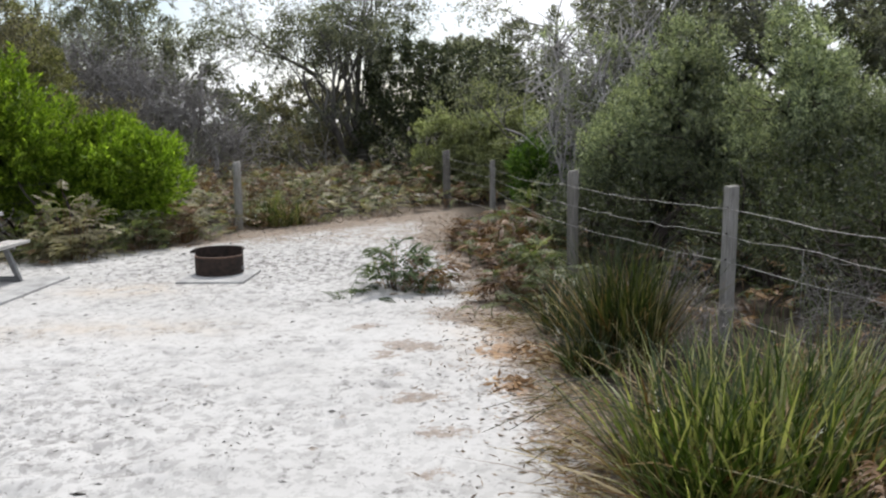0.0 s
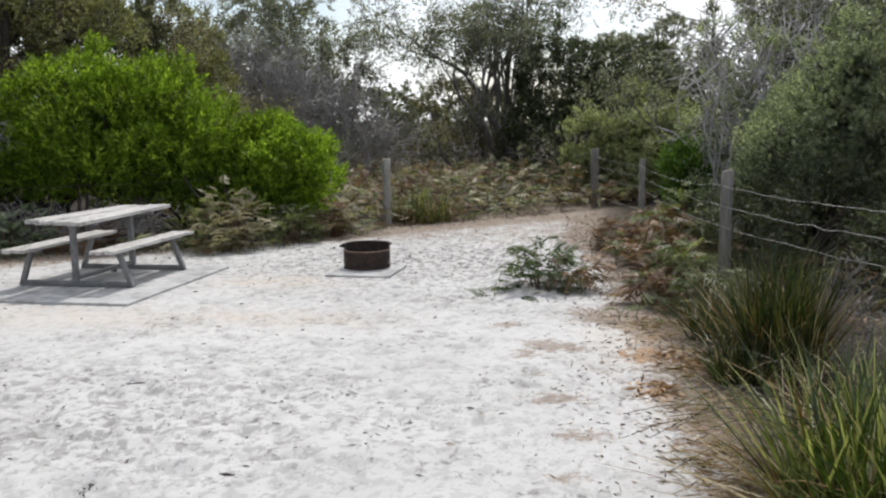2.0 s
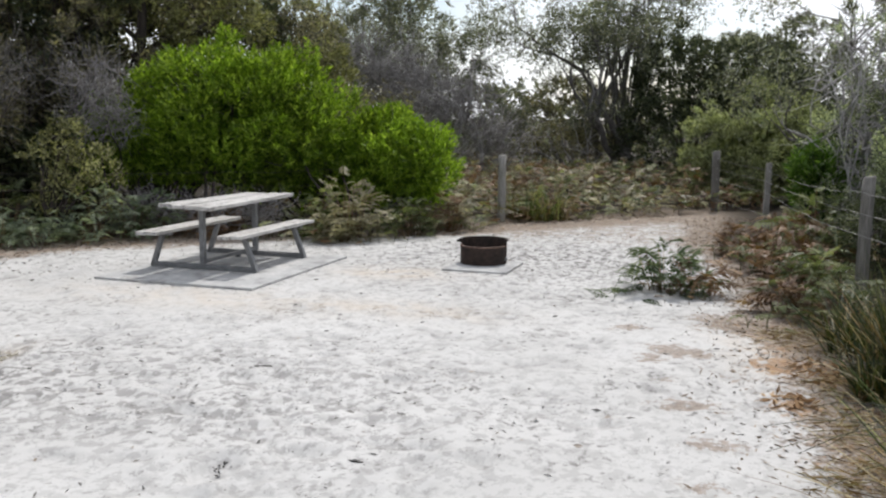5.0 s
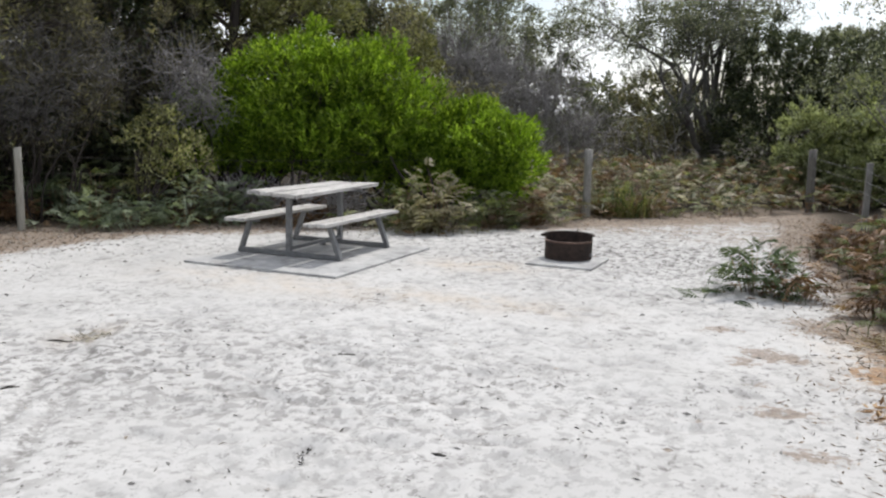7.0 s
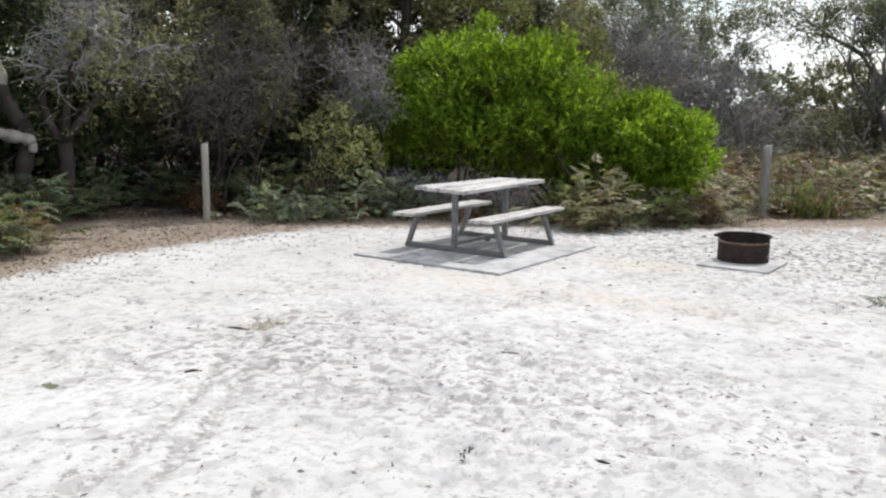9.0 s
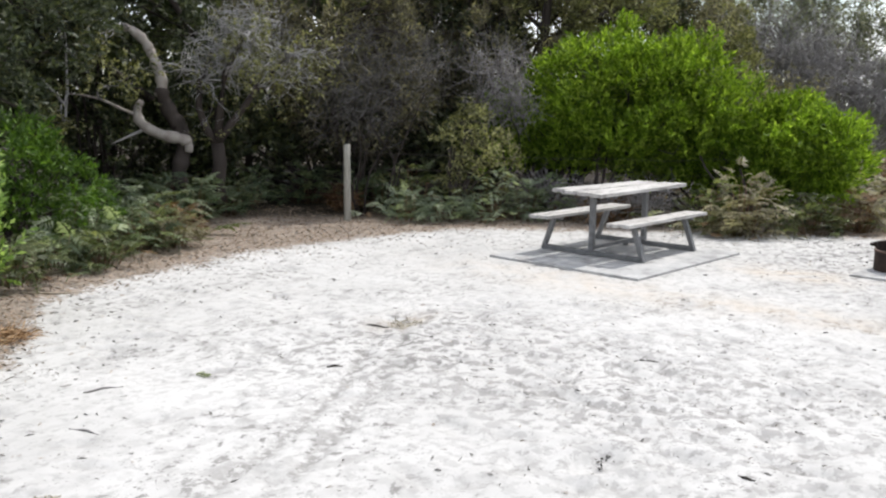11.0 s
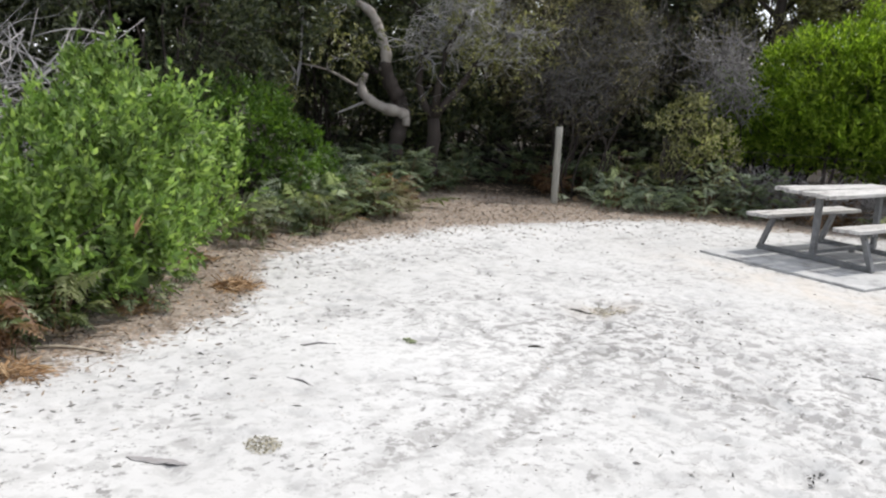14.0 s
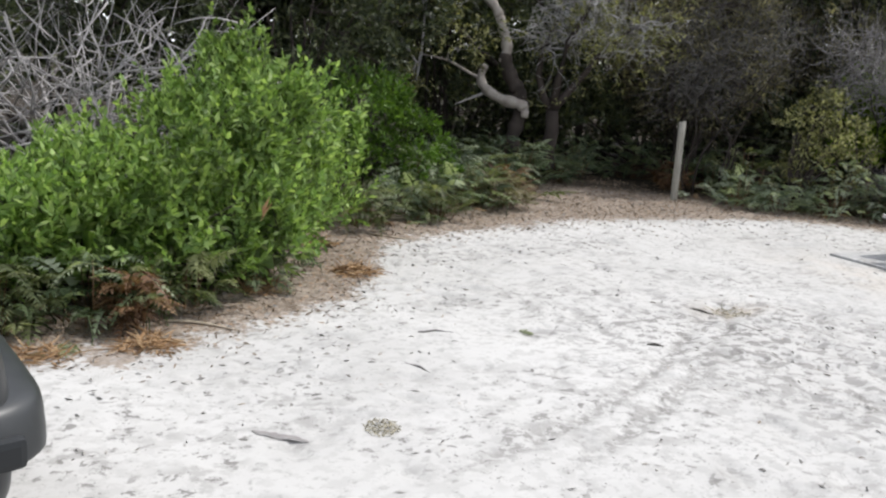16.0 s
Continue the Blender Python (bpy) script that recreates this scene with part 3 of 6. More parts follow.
for nm, arr in (("rut", rut), ("litter", lit), ("fleck_zone", fleck_zone), ("warm", warm), ("soil_shade", soil_shade), ("scuff_shade", SCUFF_SHADE), ("stain", stain), ("orange", orange)):
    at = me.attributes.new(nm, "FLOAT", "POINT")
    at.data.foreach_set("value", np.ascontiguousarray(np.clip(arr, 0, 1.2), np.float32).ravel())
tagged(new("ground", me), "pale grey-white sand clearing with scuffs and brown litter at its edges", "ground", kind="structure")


def ground_at(x, y):
    return float(ground_height(np.array([float(x)]), np.array([float(y)]))[0])


# ---- picnic table on its slab ----
slab = thing("concrete_pad", (-5.234, 8.968, 0), "flat grey concrete pad under the picnic table, sandy at its edges", "pad", turn=-2.3)
bm = bmesh.new()
box(bm, (1.83, 2.18, 0.14), pose(0.134, -0.24, -0.037), 0.006)
part("slab", bm, CONCRETE, slab)

table = thing("picnic_table", (-5.234, 8.968, 0.033), "grey steel-framed picnic table with weathered timber planks, on a concrete pad", "picnic table", turn=-2.3)
top_w, n_top = 0.68, 4
for k in range(n_top):
    bm = bmesh.new()
    w = top_w / n_top - (0.014, 0.022, 0.016, 0.014)[k]
    shift = (0.045, -0.03, 0.02, -0.015)[k]
    box(bm, (w, 1.78, 0.036), pose(-top_w / 2 + (k + 0.5) * top_w / n_top, shift, 0.695 + 0.004 * (k % 2), 0.3 * (k - 1.5), 0.4 * (k - 1.5), 0.25 * (1.5 - k)), 0.006, 0.0025)
    part("tabletop_plank", bm, TIMBER, table)
for sgn, nm in ((-1, "far"), (1, "near")):
    for k in (0, 1):
        bm = bmesh.new()
        box(bm, (0.118, 1.69, 0.034), pose(sgn * (0.50 + (k - 0.5) * 0.128), 0.03 * (k - 0.5) * sgn, 0.395 + 0.003 * k, 0, 0, 0.3 * (k - 0.5)), 0.006, 0.002)
        part("seat_plank", bm, TIMBER, table)


def bar(parent, name, a, b, wid, dep, side=(0, 1, 0)):
    """A square steel section from a to b."""
    a, b = Vector(a), Vector(b)
    z = (b - a).normalized()
    y = Vector(side)
    x = y.cross(z).normalized()
    y = z.cross(x)
    m = Matrix((x, y, z)).transposed().to_4x4()
    m.translation = (a + b) / 2
    bm = bmesh.new()
    box(bm, (wid, dep, (b - a).length), m, 0.004)
    return part(name, bm, STEEL, parent)


for v in (-0.545, 0.545):
    bar(table, "base_rail", (-0.64, v, 0.03), (0.64, v, 0.03), 0.05, 0.05)
    bar(table, "post", (0, v, 0.055), (0, v, 0.648), 0.055, 0.055)
    bar(table, "top_bearer", (-0.29, v, 0.658), (0.29, v, 0.658), 0.035, 0.05)
    for sgn in (-1, 1):
        bar(table, "seat_leg", (sgn * 0.64, v, 0.0), (sgn * 0.50, v, 0.372), 0.05, 0.05)
        bar(table, "seat_bearer", (sgn * 0.39, v, 0.362), (sgn * 0.61, v, 0.362), 0.026, 0.05)
bar(table, "centre_rail", (0, -0.52, 0.085), (0, 0.52, 0.085), 0.04, 0.04, (1, 0, 0))
bm = bmesh.new()
box(bm, (0.05, 0.05, 0.07), pose(-0.12, 0.35, 0.035), 0.006)
part("anchor_bracket", bm, STEEL, table)

# ---- fire ring ----
pad2 = thing("fire_ring_slab", (-2.46, 9.65, 0), "small pale concrete slab under the fire ring, half buried in sand", "slab", turn=-3)
bm = bmesh.new()
box(bm, (0.74, 0.74, 0.10), pose(0, 0, -0.017, 0.6, -0.4, 0), 0.012, 0.004)
part("slab", bm, CONCRETE, pad2)
ring = thing("fire_ring", (-2.50, 9.83, 0.034), "rusted dark iron fire ring with a taller back and folded lip", "fire ring")


def ring_wall(name, a0, a1, r, h, mat, parent, thick=0.008, z0=0.0, lip=0.0, n=40):
    bm = bmesh.new()
    prof = [(r - thick, z0), (r, z0), (r, z0 + h)]
    if lip:
        prof += [(r + lip, z0 + h + 0.004), (r + lip, z0 + h + 0.016), (r - thick, z0 + h + 0.014)]
    else:
        prof += [(r - thick, z0 + h)]
    rings = []
    closed = abs(a1 - a0) > 359
    steps = n if closed else n + 1
    for k in range(steps):
        a = radians(a0 + (a1 - a0) * k / n)
        wob = 1 + 0.006 * math.sin(3 * a + 1)
        rings.append([bm.verts.new((p * wob * math.cos(a), p * wob * math.sin(a), z)) for p, z in prof])
    for k in range(n):
        A, B = rings[k], rings[(k + 1) % steps]
        for j in range(len(prof)):
            j2 = (j + 1) % len(prof)
            bm.faces.new((A[j], A[j2], B[j2], B[j]))
    if not closed:
        bm.faces.new(rings[0][::-1])
        bm.faces.new(rings[-1])
    bmesh.ops.recalc_face_normals(bm, faces=bm.faces)
    return part(name, bm, mat, parent, smooth=False)


ring_wall("front_wall", -172, -8, 0.266, 0.205, RUST, ring, 0.008)
ring_wall("back_wall", -8, 188, 0.262, 0.255, RUST, ring, 0.008, lip=0.022)
ring_wall("front_lip", -176, -4, 0.272, 0.016, LIP, ring, 0.02, z0=0.195)
bm = bmesh.new()
box(bm, (0.07, 0.016, 0.03), pose(-0.29, 0.02, 0.235, 0, 12, 20), 0.004)
part("hinge_tab", bm, RUST, ring)
bm = bmesh.new()
box(bm, (0.02, 0.05, 0.035), pose(0.268, -0.04, 0.06, 0, 0, -10), 0.004)
part("side_bracket", bm, STEEL, ring)
bm = bmesh.new()
bmesh.ops.create_circle(bm, cap_ends=True, segments=24, radius=0.253)
bmesh.ops.subdivide_edges(bm, edges=bm.edges, cuts=1)
for v in bm.verts:
    v.co.z = 0.03 + RNG.uniform(0, 0.012)
part("ash_bed", bm, ASH, ring, "grey and black ash")

# ---- fences ----
def post(parent, x, y, z1, wid, dep, mat, lean=(0, 0), turn=0.0, round_post=False, z0=-0.35, label=""):
    """A post with a worn, slightly slanting head."""
    bm = bmesh.new()
    if round_post:
        n, levels = 12, 8
        rows = []
        for k in range(levels + 1):
            f = k / levels
            rows.append([bm.verts.new((wid / 2 * (1 - 0.08 * f) * (1 + 0.05 * math.sin(3 * t + k)) * math.cos(t), wid / 2 * (1 + 0.04 * math.sin(2 * t + 1.3 * k)) * math.sin(t), z0 + (z1 - z0) * f + (0.012 * math.cos(t) if k == levels else 0)))
                         for t in (2 * math.pi * j / n for j in range(n))])
        for k in range(levels):
            for j in range(n):
                bm.faces.new((rows[k][j], rows[k][(j + 1) % n], rows[k + 1][(j + 1) % n], rows[k + 1][j]))
        bm.faces.new(rows[-1])
        bm.faces.new(rows[0][::-1])
    else:
        vs = box(bm, (wid, dep, z1 - z0), pose(0, 0, (z0 + z1) / 2), 0.007)
        for v in vs:
            f = (v.co.z - z0) / (z1 - z0)
            v.co.x += 0.006 * math.sin(7 * f + v.co.y * 40)
            if f > 0.9:
                v.co.z += 0.10 * v.co.x
    ob = part(name="post", bm=bm, material=mat, parent=parent, label=label, smooth=round_post)
    ob.matrix_world = pose(x, y, ground_at(x, y), lean[0], lean[1], turn)
    return ob


def wire_path(a, b, sag, n=14, jitter=0.006):
    a, b = np.array(a, float), np.array(b, float)
    f = np.linspace(0, 1, n)[:, None]
    p = a + (b - a) * f
    p[:, 2] -= sag * 4 * (f * (1 - f))[:, 0]
    p[1:-1] += RNG.normal(0, jitter, (n - 2, 3))
    return p, np.full(n, 0.0028)


def wires(parent, posts, heights, sags, mat=None, thin=1.0):
    for h, sag in zip(heights, sags):
        paths = [wire_path((*p[:2], p[2] * h), (*q[:2], q[2] * h), sag * np.hypot(q[0] - p[0], q[1] - p[1]) / 3) for p, q in zip(posts[:-1], posts[1:])]
        V, T = tube_arrays([(p, r * thin) for p, r in paths], 5)
        part_arrays("wire", V, T, mat or WIRE, parent, smooth=True)


side_fence = thing("fence", (0, 0, 0), "old wire fence on grey weathered timber posts beside tussock grass", "fence", "camp fences")
post(side_fence, 2.08, 6.46, 1.14, 0.085, 0.085, POST, (0, 1.2), 20, label="square grey post with wire holes")
post(side_fence, 1.29, 8.83, 1.15, 0.12, 0.11, POST_DARK, (0, 0.4), 10, True, label="thick round grey post")
post(side_fence, 0.82, 14.62, 1.01, 0.085, 0.085, POST, (0, 0.5), 15)
post(side_fence, 0.10, 17.26, 1.10, 0.155, 0.14, POST_DARK, (0, -1.0), 12, True, z0=-0.5, label="thick dark corner post")
post(side_fence, 3.35, 2.5, 1.14, 0.085, 0.085, POST, (0, 0.5), 20)
for hz in (1.02, 0.83, 0.64, 0.25):
    hole = bmesh.new()
    bmesh.ops.create_cone(hole, cap_ends=True, segments=8, radius1=0.009, radius2=0.009, depth=0.012, matrix=pose(2.055, 6.418, hz, 90, 0, 20))
    part("wire_hole", hole, STICK_DARK, side_fence, "dark drilled wire hole")
SIDE = [(3.35, 2.5, 1.13), (2.04, 6.42, 1.13), (1.24, 8.79, 1.14), (0.79, 14.60, 1.02), (0.08, 17.22, 1.08)]
wires(side_fence, SIDE, (0.90, 0.73, 0.56, 0.22), (0.035, 0.02, 0.025, 0.02))
for f, z in ((0.2, 0.82), (0.5, 0.82), (0.72, 0.82)):
    drop = np.array([2.04 + 1.31 * f, 6.42 - 3.92 * f, z]) + np.array([[0, 0, 0], [0.0, 0.01, -0.3], [0, 0, -0.62]])
    part_arrays("wire_dropper", *tube_arrays([(drop, [0.002] * 3)], 4), WIRE, side_fence)

back_fence = thing("fence", (0, 0, 0), "low wire fence with timber posts along the back scrub", "fence", "camp fences")
post(back_fence, -3.26, 14.18, 1.07, 0.13, 0.13, POST, (0, 0.5), 40, True, label="grey round post")
post(back_fence, -9.31, 8.64, 1.05, 0.10, 0.10, POST_PALE, (0, -0.4), 0, True, label="pale round post")
BACK = [(0.08, 17.22, 1.08), (-3.26, 14.18, 1.05), (-9.31, 8.64, 1.03), (-15.3, 3.2, 1.03)]
wires(back_fence, BACK[:3], (0.93, 0.72, 0.5), (0.03, 0.03, 0.02), WIRE_OLD, 0.7)


# ---- plants ----
def leafy(name, base, lobes, n_sprigs, per, reach, L, W, leaf, bark, label, category, stems=4, up=0.5, shell=0.55, group="", stem_r=0.03, spread=0.9, floor=0.08, twig_share=0.05, rough=0.5, trunks=1, clump=0.17, per_clump=12, shoots=0, shoot=0.4, core=0):
    """A shrub or crown: lobes are (dx, dy, z, rx, ry, rz), with tufts of leaves through their outer shell."""
    t = thing(name, (base[0], base[1], 0), label, category, group)
    lobes = np.array(lobes, float)
    vol = (lobes[:, 3] * lobes[:, 4] + lobes[:, 3] * lobes[:, 5] + lobes[:, 4] * lobes[:, 5])
    n_cl = max(3, n_sprigs // per_clump)
    which = RNG.choice(len(lobes), n_cl, p=vol / vol.sum())
    d = sphere_dirs(n_cl)
    r = shell + (1 - shell) * RNG.random(n_cl) ** 0.6
    u, v = np.arctan2(d[:, 1], d[:, 0]), np.arcsin(d[:, 2])
    lump = 1.0 - rough * 0.5 + rough * (0.7 * fbm(u * 2.2 + which * 7.3 + 50, v * 3.0 + 50, 2, 5) + 0.3 * RNG.random(n_cl))
    C = lobes[which, :3] + d * lobes[which, 3:] * (r * lump)[:, None]
    # each clump is a small dome of tufts
    size = clump * RNG.uniform(0.55, 1.35, n_cl)
    k = np.repeat(np.arange(n_cl), per_clump)
    e = unit(sphere_dirs(len(k)) + 0.7 * d[k] + [0, 0, 0.35])
    P = C[k] + e * (size[k] * RNG.uniform(0.5, 1.0, len(k)))[:, None]
    which, d = which[k], unit(e + 0.4 * d[k])
    keep = P[:, 2] > floor * (0.5 + RNG.random(len(P)))
    # no tufts deep inside another lobe
    for i, lb in enumerate(lobes):
        q = (P - lb[:3]) / lb[3:]
        keep &= ~((np.linalg.norm(q, axis=1) < 0.5) & (which != i))
    P, d, which = P[keep], d[keep], which[keep]
    D = unit(d * 0.7 + np.array([0, 0, up]) + 0.35 * RNG.normal(size=d.shape))
    leaves = sprigs(P, D, per, reach, L, W, spread)
    if shoots:
        # leafy shoots that stand out of the outline
        s = RNG.choice(np.flatnonzero(d[:, 2] > 0.1), shoots)
        leaves = joined(leaves, sprigs(P[s], unit(0.5 * d[s] + [0, 0, 0.9] + RNG.normal(0, 0.25, (shoots, 3))), 20, shoot, L * 0.9, W, 0.75))
    if core:
        # oversized filler leaves added deep inside to block light and darken the gaps
        w = RNG.choice(len(lobes), core, p=vol / vol.sum())
        q = lobes[w, :3] + sphere_dirs(core) * lobes[w, 3:] * (0.58 * RNG.random(core) ** 0.4)[:, None]
        q = q[q[:, 2] > floor + 0.1]
        leaves = joined(leaves, leaf_arrays(q, sphere_dirs(len(q)), 2.6 * L * RNG.uniform(0.7, 1.3, len(q)), 4.5 * W, 0.1))
    part_arrays("foliage", *leaves, leaf, t)
    paths, foot = [], [np.array([RNG.normal(0, 0.1 + 0.1 * trunks), RNG.normal(0, 0.1 + 0.1 * trunks), -0.05]) for _ in range(max(1, trunks))]
    for lb in lobes:
        for _ in range(stems):
            s = foot[RNG.integers(len(foot))] + lb[:3] * [0.15, 0.15, 0]
            e = lb[:3] + sphere_dirs(1)[0] * lb[3:] * 0.35
            e[2] = max(e[2], 0.25)
            f = np.linspace(0, 1, 8)[:, None]
            span = np.linalg.norm(e - s)
            p = s + (e - s) * np.concatenate([f**1.5, f**1.5, f**0.8], 1) + np.sin(f * np.pi) * RNG.normal(0, 0.03, 3) * span + np.sin(f * np.pi * 3) * RNG.normal(0, 0.015, 3) * span
            paths.append((p, stem_r * np.linspace(1, 0.3, 8)))
    k = RNG.random(len(P)) < twig_share
    for a, b, w in zip(P[k], D[k], which[k]):
        c = a + (lobes[w, :3] - a) * RNG.uniform(0.25, 0.55) + RNG.normal(0, 0.08, 3)
        paths.append((np.array([c, (a + c) / 2 + RNG.normal(0, 0.04, 3), a + b * reach]), stem_r * np.array([0.35, 0.22, 0.1])))
    part_arrays("wood", *tube_arrays(paths, 4), bark, t, smooth=True)["kind"] = "stuff"
    return t


def tree(name, base, height, trunk_r, head, leaf, bark, label, category="tree", depth=4, kids=3, spread=0.62, wander=0.2, lift=0.06, per_tip=22, cloud=0.5, L=0.09, W=0.03, first=0.42, bare=0.0, group="", twigs=True, shrink=0.68):
    """A tapered crooked trunk, its limbs, and leaves in loose clouds at the twig ends."""
    t = thing(name, (base[0], base[1], 0), label, category, group)
    out, tips = grow((0, 0, -0.1), head, height * first, trunk_r, depth, kids, spread, wander, lift, 6, shrink)
    V, T = tube_arrays(out, 4)
    part_arrays("trunk", V, T, bark, t, smooth=True)
    if leaf is not None and tips:
        P = np.array([p for p, _ in tips])
        keep = RNG.random(len(P)) >= bare
        P = P[keep]
        k = np.repeat(np.arange(len(P)), per_tip)
        c = P[k] + RNG.normal(0, cloud * 0.5, (len(k), 3)) * [1, 1, 0.75]
        c = c[c[:, 2] > 0.1]
        V, T = sprigs(c, unit(sphere_dirs(len(c)) + [0, 0, -0.2]), 3, L * 1.2, L, W, 1.2)
        part_arrays("crown", V, T, leaf, t)
    return t


def plates(P, D, L, K=10, wide=0.36, droop=0.35):
    """Bracken blades: leaflets in pairs along a drooping rib, shorter towards the tip; each blade one piece."""
    n = len(P)
    L = np.broadcast_to(np.asarray(L, float), (n,))
    s = np.linspace(0.0, 1.0, K + 1)[None, :, None]
    z = np.array([0, 0, 1.0])
    dr = (droop * RNG.uniform(0.4, 1.5, n))[:, None, None]
    lk = L[:, None, None]
    q = P[:, None] + D[:, None] * lk * s - z * dr * lk * s**2
    tan = unit(D[:, None] - 2 * dr * s * z)
    side = unit(np.cross(D, z) + RNG.normal(0, 0.22, (n, 3)))[:, None]
    w = lk * wide * (1.02 - s) ** 0.85 * np.where(s == 0, 0.75, 1.0) * RNG.uniform(0.75, 1.15, (n, K + 1, 1))
    hw = np.maximum(lk / K * 0.40 * (1.1 - 0.6 * s), 0.004)
    node = [q]
    for sg in (1, -1):
        d = unit(side * sg + 0.45 * tan + RNG.normal(0, 0.10, (n, K + 1, 3)))
        node += [q + d * w * 0.4 + tan * hw, q + d * w * 0.4 - tan * hw, q + d * w - z * w * RNG.uniform(0.05, 0.4, (n, K + 1, 1))]
    V = np.stack(node, 2).reshape(-1, 3)
    b = (np.arange(n * (K + 1)).reshape(n, K + 1) * 7)
    i, j = b[:, :, None].reshape(-1, 1), b[:, :-1].reshape(-1, 1)
    T = np.concatenate([i + [0, 1, 3], i + [0, 3, 2], i + [0, 4, 6], i + [0, 6, 5], j + [0, 7, 1]])
    return V, T


def frond_arrays(n, origin, length, rise, droop, az=None, pinnae=11, leaf_w=0.36):
    """Bracken fronds: a bare stalk, then a three-cornered blade that arches over."""
    a = RNG.uniform(0, 2 * np.pi, n)
    ln = length * RNG.uniform(0.6, 1.25, n)
    h = np.stack([np.cos(a), np.sin(a), np.zeros(n)], 1)
    o = np.array(origin) + np.concatenate([RNG.normal(0, 0.05, (n, 2)), np.zeros((n, 1))], 1)
    rs = rise * RNG.uniform(0.15, 1.2, n)
    top = o + h * (ln * 0.12)[:, None] + np.array([0, 0, 1.0]) * (ln * 0.75 * rs)[:, None]
    D = unit(h + np.array([0, 0, 1.0]) * RNG.uniform(0.0, 0.55, n)[:, None])
    stalks = [(np.array([o[k], (o[k] * 0.6 + top[k] * 0.4) - h[k] * 0.02, top[k]]), 0.005 * np.array([1, 0.9, 0.6])) for k in range(n)]
    return joined(tube_arrays(stalks, 3), plates(top, D, ln * 0.72, pinnae, leaf_w, droop))


def fern(name, base, n, length, leaf, label, rise=0.75, droop=0.35, width=0.2, spread=0.15, rusty=0, leaf_w=0.36):
    """A clump of bracken, some fronds dead and brown."""
    t = thing(name, (base[0], base[1], ground_at(base[0], base[1])), label, "fern", "bracken by the clearing")
    arrs = [frond_arrays(1, (RNG.normal(0, width), RNG.normal(0, width * 0.7), -0.02), length, rise, droop, leaf_w=leaf_w) for _ in range(n)]
    part_arrays("fronds", *joined(*arrs), leaf, t)
    if rusty:
        arrs = [frond_arrays(1, (RNG.normal(0, width * 1.1), RNG.normal(0, width * 0.8), -0.02), length * 0.8, rise * 0.6, droop * 1.2, leaf_w=leaf_w) for _ in range(rusty)]
        part_arrays("dead_fronds", *joined(*arrs), FERN_RUST, t, "rust-brown dead fronds")
    return t


def blade_arrays(n, rad, length, wid, splay, droop):
    """Sedge blades: bent strips that rise from a tuft and arch over."""
    a = RNG.uniform(0, 2 * np.pi, n)
    rr = rad * np.sqrt(RNG.random(n))
    o = np.stack([rr * np.cos(a), rr * np.sin(a), np.full(n, -0.03)], 1)
    a2 = a + RNG.normal(0, 1.2, n)
    h = np.stack([np.cos(a2), np.sin(a2), np.zeros(n)], 1)
    ln = length * (0.35 + 0.8 * RNG.random(n) ** 0.8)
    sp, dr = splay * RNG.uniform(0.15, 1.35, n) * (0.35 + rr / rad), droop * RNG.uniform(0.2, 1.6, n)
    side = np.stack([-h[:, 1], h[:, 0], np.zeros(n)], 1)
    side = unit(side + RNG.normal(0, 0.3, side.shape))
    S = 5
    V = []
    blade_w = RNG.uniform(0.55, 1.25, n)
    for k in range(S):
        f = k / (S - 1)
        c = o + h * (ln * (sp * f + 0.55 * dr * f**2.2))[:, None] + np.array([0, 0, 1.0]) * (ln * (f - 0.42 * dr * f**2.6 - 0.25 * sp * f))[:, None]
        w = (wid * blade_w * (1 - f**2) + 0.0008)[:, None] * 0.5
        V += [c - side * w, c + side * w]
    V = np.stack(V, 1).reshape(-1, 3)
    b = np.arange(n)[:, None] * (2 * S)
    T = np.concatenate([np.concatenate([b + [2 * k, 2 * k + 1, 2 * k + 3], b + [2 * k, 2 * k + 3, 2 * k + 2]]) for k in range(S - 1)])
    return V, T


def tussock(base, rad, length, n, label, splay=0.5, droop=0.5, dry=0.15, wid=0.011, green=None):
    t = thing("tussock_grass", (base[0], base[1], ground_at(base[0], base[1])), label, "grass tussock", "sedge tussocks by the fence")
    part_arrays("green_blades", *blade_arrays(int(n * (1 - dry)), rad, length, wid, splay, droop), green or SEDGE, t)
    part_arrays("dry_blades", *blade_arrays(int(n * dry), rad * 1.1, length * 0.8, wid * 0.8, splay * 1.4, droop * 1.5), SEDGE_DRY, t, "straw-coloured dead blades")
    return t


def leaning_stalks(t, n, heading, length):
    """A few long thin seed stalks that arch low out of a tussock."""
    arcs = []
    for _ in range(n):
        a = radians(heading) + RNG.normal(0, 0.35)
        ln, f = length * RNG.uniform(0.75, 1.2), np.linspace(0, 1, 8)[:, None]
        h = np.array([math.cos(a), math.sin(a), 0.0])
        arcs.append((h * ln * f + np.array([0, 0, 1.0]) * (0.42 * ln * np.sin(f * 2.3) * RNG.uniform(0.6, 1.2)), 0.0035 * np.linspace(1, 0.35, 8)))
    part_arrays("seed_stalk", *tube_arrays(arcs, 4), SEDGE_DARK, t, "thin dark arching seed stalks")


